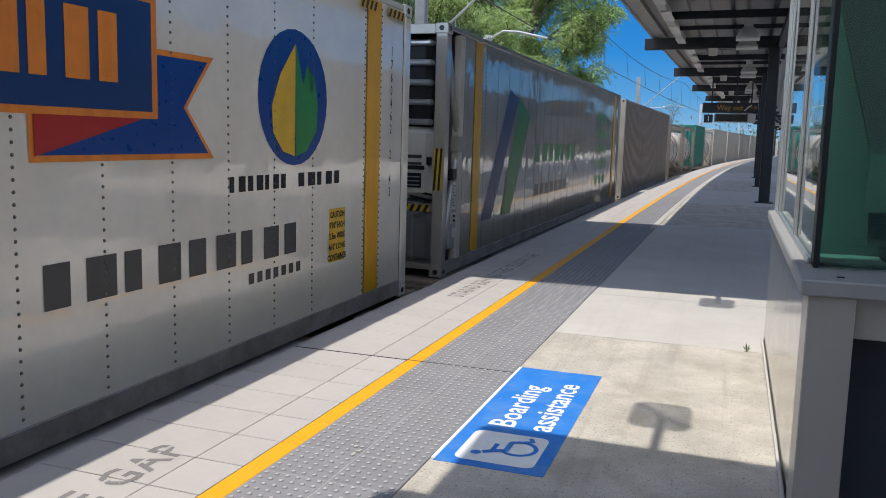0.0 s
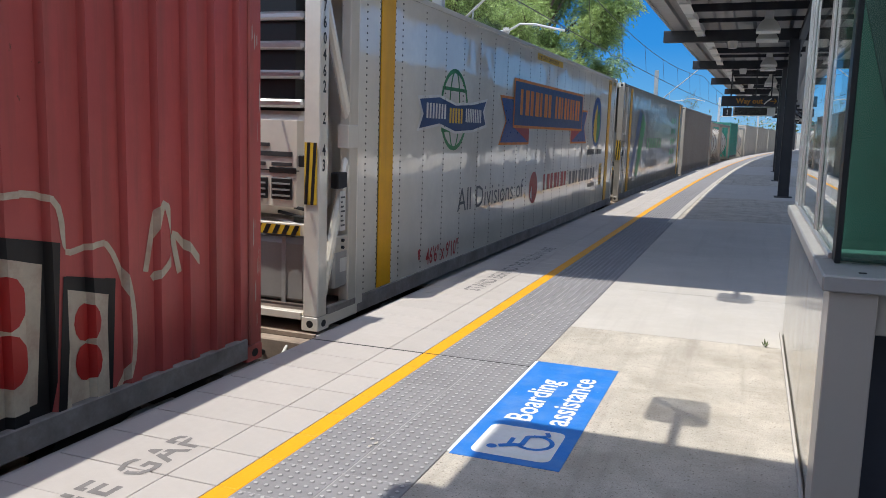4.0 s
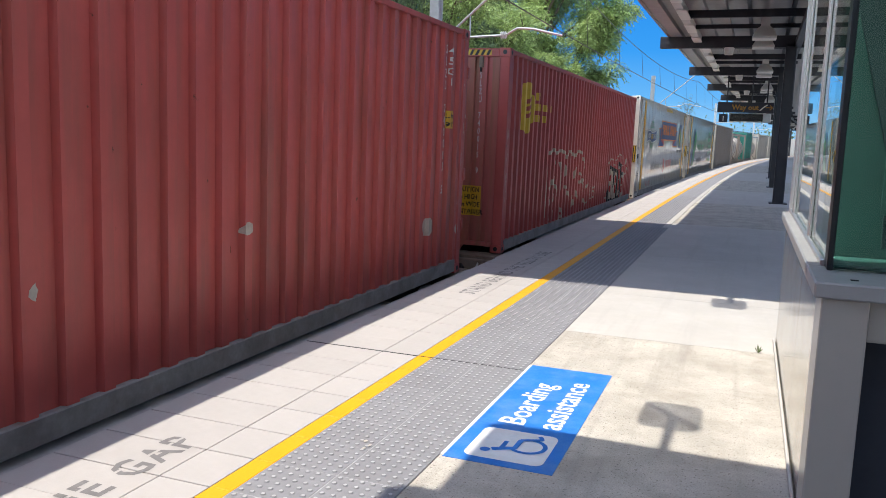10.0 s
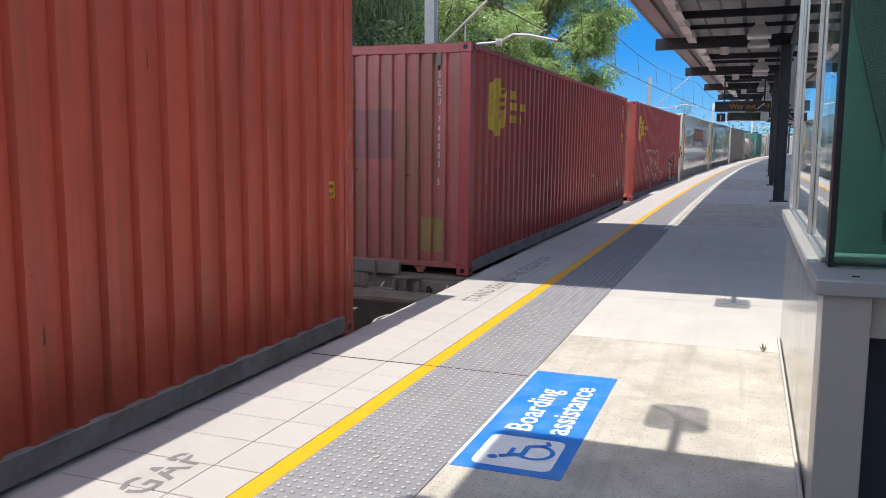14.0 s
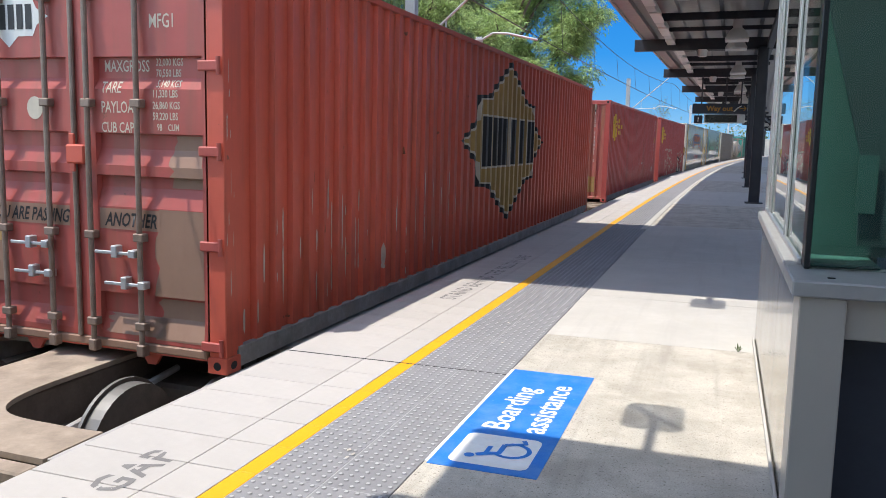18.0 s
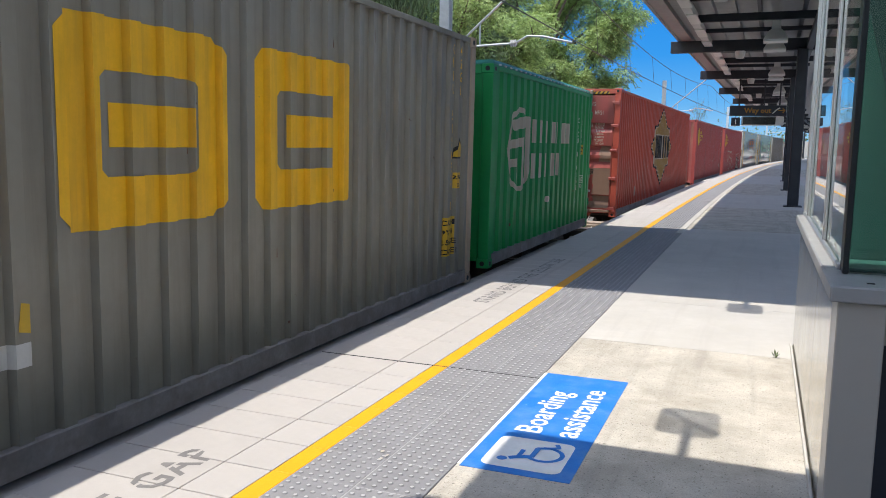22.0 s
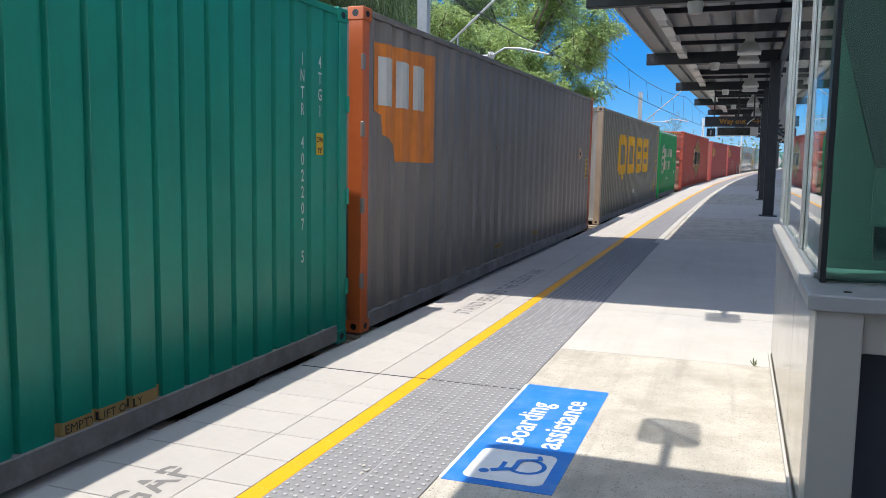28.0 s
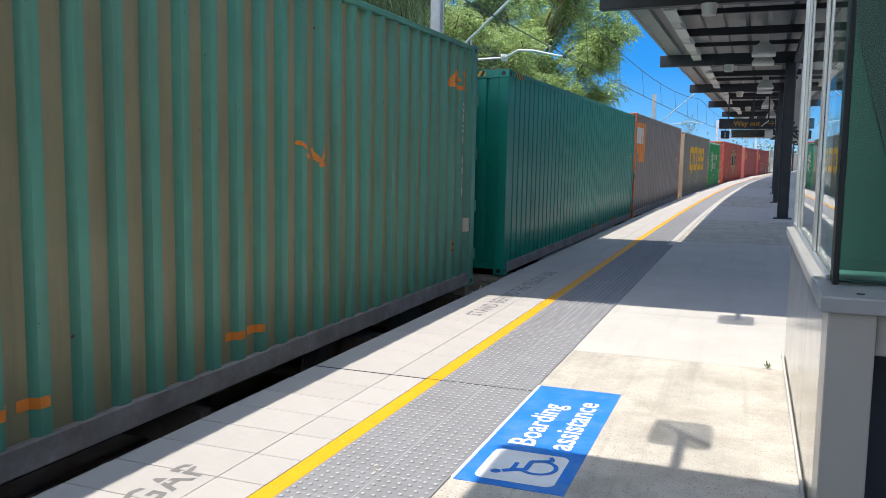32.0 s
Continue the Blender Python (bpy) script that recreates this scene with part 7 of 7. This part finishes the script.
def wheelset_mesh():
    bm = bmesh.new()
    rod(bm, (-0.95, 0, 0), (0.95, 0, 0), 0.075, n=12)
    for s in (-1, 1):
        rod(bm, (s * 0.69, 0, 0), (s * 0.715, 0, 0), WHEEL_R + 0.028, n=40)
        rod(bm, (s * 0.7151, 0, 0), (s * 0.815, 0, 0), WHEEL_R, WHEEL_R - 0.005, n=40)
        rod(bm, (s * 0.8, 0, 0), (s * 0.85, 0, 0), 0.14, n=16)
    for f in bm.faces:
        c = f.calc_center_median()
        if abs(c.x) > 0.68 and math.hypot(c.y, c.z) > WHEEL_R * 0.93:
            f.material_index = 1
    return mesh_of("wheelset", bm, ["wheel_dirty", "tread"])


WHEELS = wheelset_mesh()
bm = bmesh.new()
for s in (-1, 1):
    x = s * 1.0
    prof = [(-1.15, 0.50), (-1.15, 0.36), (-0.75, 0.30), (-0.55, 0.14), (-0.30, 0.08), (0.30, 0.08), (0.55, 0.14), (0.75, 0.30), (1.15, 0.36), (1.15, 0.50), (0.8, 0.56), (0.35, 0.66), (-0.35, 0.66), (-0.8, 0.56)]
    fa = [bm.verts.new((x - 0.06, y, z)) for y, z in prof]
    fb = [bm.verts.new((x + 0.06, y, z)) for y, z in prof]
    bm.faces.new(fa)
    bm.faces.new(fb[::-1])
    for i in range(len(prof)):
        j = (i + 1) % len(prof)
        bm.faces.new((fa[i], fb[i], fb[j], fa[j]))
    for y in (-0.92, 0.92):
        box(bm, x - 0.11, x + 0.11, y - 0.12, y + 0.12, 0.30, 0.54, 0.02)
    for y in (-0.14, 0.0, 0.14):
        rod(bm, (x + 0.08 * s, y, 0.10), (x + 0.08 * s, y, 0.42), 0.055, n=10)
box(bm, -1.05, 1.05, -0.2, 0.2, 0.40, 0.62, 0.03)
BOGIE = mesh_of("bogie", bm, "wagon_dark")


def plate_with_holes(bm, x0, x1, y0, y1, z0, z1, holes):
    """A thick plate with rounded holes: built from a fine grid."""
    n = 44
    m = max(6, round((y1 - y0) / 0.06))
    xs = [x0 + (x1 - x0) * i / n for i in range(n + 1)]
    ys = [y0 + (y1 - y0) * j / m for j in range(m + 1)]

    def solid(i, j):
        if not (0 <= i < n and 0 <= j < m):
            return False
        cx, cy = (xs[i] + xs[i + 1]) / 2, (ys[j] + ys[j + 1]) / 2
        for hx, hy, rx, ry in holes:
            if abs((cx - hx) / rx) ** 4 + abs((cy - hy) / ry) ** 4 < 1:
                return False
        return True
    vs = {}
    rim = set()

    def vert(i, j, top):
        if (i, j, top) not in vs:
            vs[(i, j, top)] = bm.verts.new((xs[i], ys[j], z1 if top else z0))
        return vs[(i, j, top)]
    for i in range(n):
        for j in range(m):
            if solid(i, j):
                bm.faces.new([vert(i, j, 1), vert(i + 1, j, 1), vert(i + 1, j + 1, 1), vert(i, j + 1, 1)])
                bm.faces.new([vert(i, j, 0), vert(i, j + 1, 0), vert(i + 1, j + 1, 0), vert(i + 1, j, 0)])
                for (di, dj), (a, b) in (((-1, 0), ((i, j + 1), (i, j))), ((1, 0), ((i + 1, j), (i + 1, j + 1))), ((0, -1), ((i, j), (i + 1, j))), ((0, 1), ((i + 1, j + 1), (i, j + 1)))):
                    if not solid(i + di, j + dj):
                        bm.faces.new([vert(*a, 1), vert(*a, 0), vert(*b, 0), vert(*b, 1)])
                        rim |= {a, b}
    for i, j in rim:
        if 0 < j < m and i > 0:
            for hx, hy, rx, ry in holes:
                dx, dy = (xs[i] - hx) / rx, (ys[j] - hy) / ry
                f = (dx ** 4 + dy ** 4) ** 0.25
                if 0.7 < f < 1.35 and (i < n or abs(dy) > 0.1):
                    for top in (0, 1):
                        v = vs[(i, j, top)].co
                        if i < n:
                            v.x = hx + (xs[i] - hx) / f
                        v.y = hy + (ys[j] - hy) / f


def wagon(rear, front, label="rusty brown flat container wagon", plate_rear=2.6, plate_front=2.6, detail=True, sills=True):
    ob = thing("flat_wagon", label, "rail wagon", "wagons of the train")
    ln = front - rear
    zt = -0.02
    for s in (-1, 1) if sills else ():
        bm = bmesh.new()
        x = s * 1.22
        ya, yb = plate_rear + 0.004, ln - plate_front - 0.004
        box(bm, x - 0.05, x + 0.05, ya, yb, zt - 0.40, zt - 0.02)
        box(bm, x - 0.10, x + 0.10, ya, yb, zt - 0.02, zt, 0.004)
        box(bm, x - 0.10, x + 0.10, ya, yb, zt - 0.42, zt - 0.40, 0.004)
        for y0, y1 in ((0.10, ya - 0.004), (yb + 0.004, ln - 0.10)):
            box(bm, *sorted((s * 1.205, s * 1.32)), y0, y1, zt - 0.42, zt - 0.004, 0.004)
        part("side_sill", bm, "sill_dust", ob, "pale grey steel side beam")
    part("centre_sill", one(box, -0.2, 0.2, 0.2, ln - 0.2, zt - 0.40, zt - 0.05, 0.01), "wagon_dark", ob)
    n = max(2, int(ln / 2.4))
    for i in range(n + 1):
        y = 0.5 + (ln - 1.0) * i / n
        part("cross_beam", one(box, -1.1, 1.1, y - 0.06, y + 0.06, zt - 0.28, zt - 0.03, 0.006), "wagon_dark", ob)
    for y0, y1 in ((0.08, plate_rear), (ln - plate_front, ln - 0.08)):
        bm = bmesh.new()
        yc = 1.48 if y0 < 1 else ln - 1.48
        half = 1.20 if sills else 0.72
        plate_with_holes(bm, -half, half, y0, y1, zt - 0.035, zt + 0.0, [(-0.78, yc - 0.25 if y0 < 1 else yc + 0.0, 0.40, 0.72), (0.88, yc, 0.66, 0.98)] if detail and sills else [])
        part("end_deck", bm, "deck", ob, "brown steel end deck with two openings")
        if detail and sills:
            part("brake_pipe", one(rod, (0.62, yc - 0.8, zt - 0.20), (0.42, yc + 0.7, zt - 0.16), 0.028, n=8), "sill_dust", ob, "pale pipe under the deck")
            part("brake_rod", polyrod(bmesh.new(), [(0.95, yc + 0.75, zt - 0.14), (1.0, yc + 0.35, zt - 0.10), (1.08, yc - 0.1, zt - 0.16)], 0.016, 6), "sill_dust", ob, "thin bent rod under the deck")
    for y, k in ((0.0, -1), (ln, 1)):
        def span(d0, d1):
            """From d0 to d1 outwards of the wagon's end."""
            return min(y + k * d0, y + k * d1), max(y + k * d0, y + k * d1)
        for x0, x1 in ((-1.18, -0.50), (0.52, 1.18)):
            part("headstock", one(box, x0, x1, *span(-0.08, 0.05), zt - 0.36, zt - 0.036, 0.012), "deck", ob, "rusty end beam")
        part("headstock", one(box, -0.50, 0.52, *span(-0.26, -0.10), zt - 0.30, zt - 0.036, 0.012), "deck", ob, "rusty end beam")
        coupler = part("coupler", one(box, -0.11, 0.11, *span(-0.10, 0.20), zt - 0.44, zt - 0.22, 0.03), "wagon_dark", ob, "rusty knuckle coupler")
        part("knuckle", one(rod, (-0.12, y + k * 0.30, zt - 0.40), (-0.12, y + k * 0.30, zt - 0.16), 0.10, 0.085, 14), "deck", coupler)
        part("knuckle", one(box, 0.06, 0.17, *span(0.10, 0.36), zt - 0.38, zt - 0.14, 0.04), "deck", coupler)
        part("pin", one(rod, (-0.05, y + k * 0.24, zt - 0.2), (-0.05, y + k * 0.24, zt - 0.02), 0.035, n=10), "deck", coupler)
        if detail:
            for x, tilt in ((-1.02, 24), (-0.40, 18)):
                bm = one(box, -0.13, 0.13, -0.012, 0.012, -0.15, 0.13, 0.006, Matrix.Translation((x, y + k * 0.20, zt - 0.10)) @ Euler((radians(-k * tilt), radians(12), 0)).to_matrix().to_4x4())
                part("buffer_plate", bm, "deck", ob, "tilted brown steel plate")
                part("plate_block", one(box, x - 0.10, x + 0.08, *span(0.03, 0.16), zt - 0.30, zt - 0.06, 0.02), "deck", ob)
            for x in (0.30, 0.46, 0.62):
                bm = bmesh.new()
                f = bm.faces.new([bm.verts.new(q) for q in ((x, y + k * 0.02, zt - 0.03), (x, y + k * 0.14, zt - 0.06), (x, y + k * 0.22, zt - 0.44), (x, y + k * 0.02, zt - 0.44))])
                r = bmesh.ops.extrude_face_region(bm, geom=bm.faces[:])
                bmesh.ops.translate(bm, verts=[g for g in r["geom"] if isinstance(g, bmesh.types.BMVert)], vec=(0.03, 0, 0))
                part("rib", bm, "deck", ob, "slanted rusty rib")
            part("rib_cover", one(box, 0.28, 0.67, *span(0.0, 0.10), zt - 0.034, zt - 0.008, 0.004), "deck", ob)
            part("tread_plate", one(box, 0.06, 0.24, *span(0.36, 0.50), zt - 0.36, zt - 0.33, 0.006), "deck", ob, "small step plate")
            part("hose_hook", polyrod(bmesh.new(), [(0.24, y + k * 0.26, zt - 0.06), (0.24, y + k * 0.34, zt - 0.10), (0.24, y + k * 0.36, zt - 0.34)], 0.012, 6), "d_white", ob, "thin white bent rod")
            part("air_hose", polyrod(bmesh.new(), [(-0.78, y + k * 0.10, zt - 0.24), (-0.74, y + k * 0.28, zt - 0.12), (-0.64, y + k * 0.34, zt - 0.06), (-0.56, y + k * 0.30, zt - 0.10)], 0.022, 8), "galv", ob, "pale looped air hose")
            part("brake_hose", polyrod(bmesh.new(), [(0.80, y + k * 0.06, zt - 0.16), (0.82, y + k * 0.20, zt - 0.10), (0.86, y + k * 0.28, zt - 0.30), (0.78, y + k * 0.34, zt - 0.52)], 0.024, 7), "rubber", ob, "black brake hose")
            ys = y - k * 0.03
            stop = part("load_stop", one(box, -0.36, 0.34, ys - 0.012, ys + 0.012, zt + 0.002, zt + 0.17, 0.004), "deck", ob, "brown upright stop plate with ribs")
            for x in (-0.36, -0.01, 0.33):
                part("rib", one(box, x - 0.012, x + 0.012, *((ys + 0.0121, ys + 0.06) if k > 0 else (ys - 0.06, ys - 0.0121)), zt - 0.05, zt + 0.16, 0.004), "deck", stop)
        part("step", polyrod(bmesh.new(), [(1.02, y + k * 0.04, zt - 0.08), (1.02, y + k * 0.14, zt - 0.16), (1.16, y + k * 0.14, zt - 0.16), (1.16, y + k * 0.04, zt - 0.08)], 0.014, 6), "d_white", ob, "white shunter's handrail")
        part("lever", one(rod, (0.2, y + k * 0.1, zt - 0.22), (1.1, y + k * 0.1, zt - 0.26), 0.016), "wagon_dark", ob)
    if not sills:
        for y in (0.79, ln - 0.29):
            part("bolster", one(box, -1.16, 1.16, y - 0.09, y + 0.09, zt - 0.30, zt - 0.037, 0.01), "wagon_dark", ob, "rusty cross bolster")
            for x in (-1.10, 1.10):
                part("pedestal", one(box, x - 0.08, x + 0.08, y - 0.08, y + 0.08, zt - 0.036, 0.069, 0.008), "deck", ob, "brown pedestal under the container")
    base = RAIL_Z - (TRAIN_Z + 0.0)
    for y in (2.15, ln - 2.15):
        bogie = shared("bogie", BOGIE, ob, pose(0, y, base))
        for dy in (-0.92, 0.92):
            ws = shared("wheelset", WHEELS, bogie, pose(0, dy, WHEEL_R))
            if detail:
                SPIN.append((ws, dy))
    TRAIN.append((ob, rear, ln, 0.0))
    return ob


WAGONS = [(-6.38, 8.3), (-20.05, -7.0), (-34.55, -21.0), (-54.7, -35.5), (-75.95, -55.6), (-89.15, -76.85), (-101.95, -89.25), (-116.0, -102.75)]
for a, b in WAGONS:
    wagon(a, b, sills=b > -102.0)   # the last one is a skeletal wagon
for a, b in ((8.65, 23.8), (24.0, 37.9), (38.1, 51.0), (51.2, 64.6), (64.8, 77.6), (77.8, 90.8), (91.0, 104.0), (104.2, 117.2), (117.4, 130.4), (130.6, 143.6)):
    wagon(a, b, detail=False)

# ---------------------------------------------------------------- single paving pieces
for name, me, parent, x, y in PIECES:
    shared(name, me, parent, pose(x + bend(y)[0], y, 0))


# ---------------------------------------------------------------- what moves
CANT = 0.6


def motions():
    times = list(range(33))
    for ob, rear, length, z0 in TRAIN:
        rows = []
        for t in times:
            y = rear + run(t)
            d0, d1 = bend(y)[0], bend(y + length)[0]
            rows.append((float(t), pose(TRACK_X + d0, y, TRAIN_Z + z0, 0, CANT, -math.degrees(math.atan2(d1 - d0, length)))))
        walk(ob, rows)
    for ws, dy in SPIN:
        rows = []
        for i in range(321):
            t = i * 0.1
            rows.append((t, pose(0, dy, WHEEL_R, -math.degrees(run(t) / WHEEL_R) % 360.0)))
        walk(ws, rows)


motions()
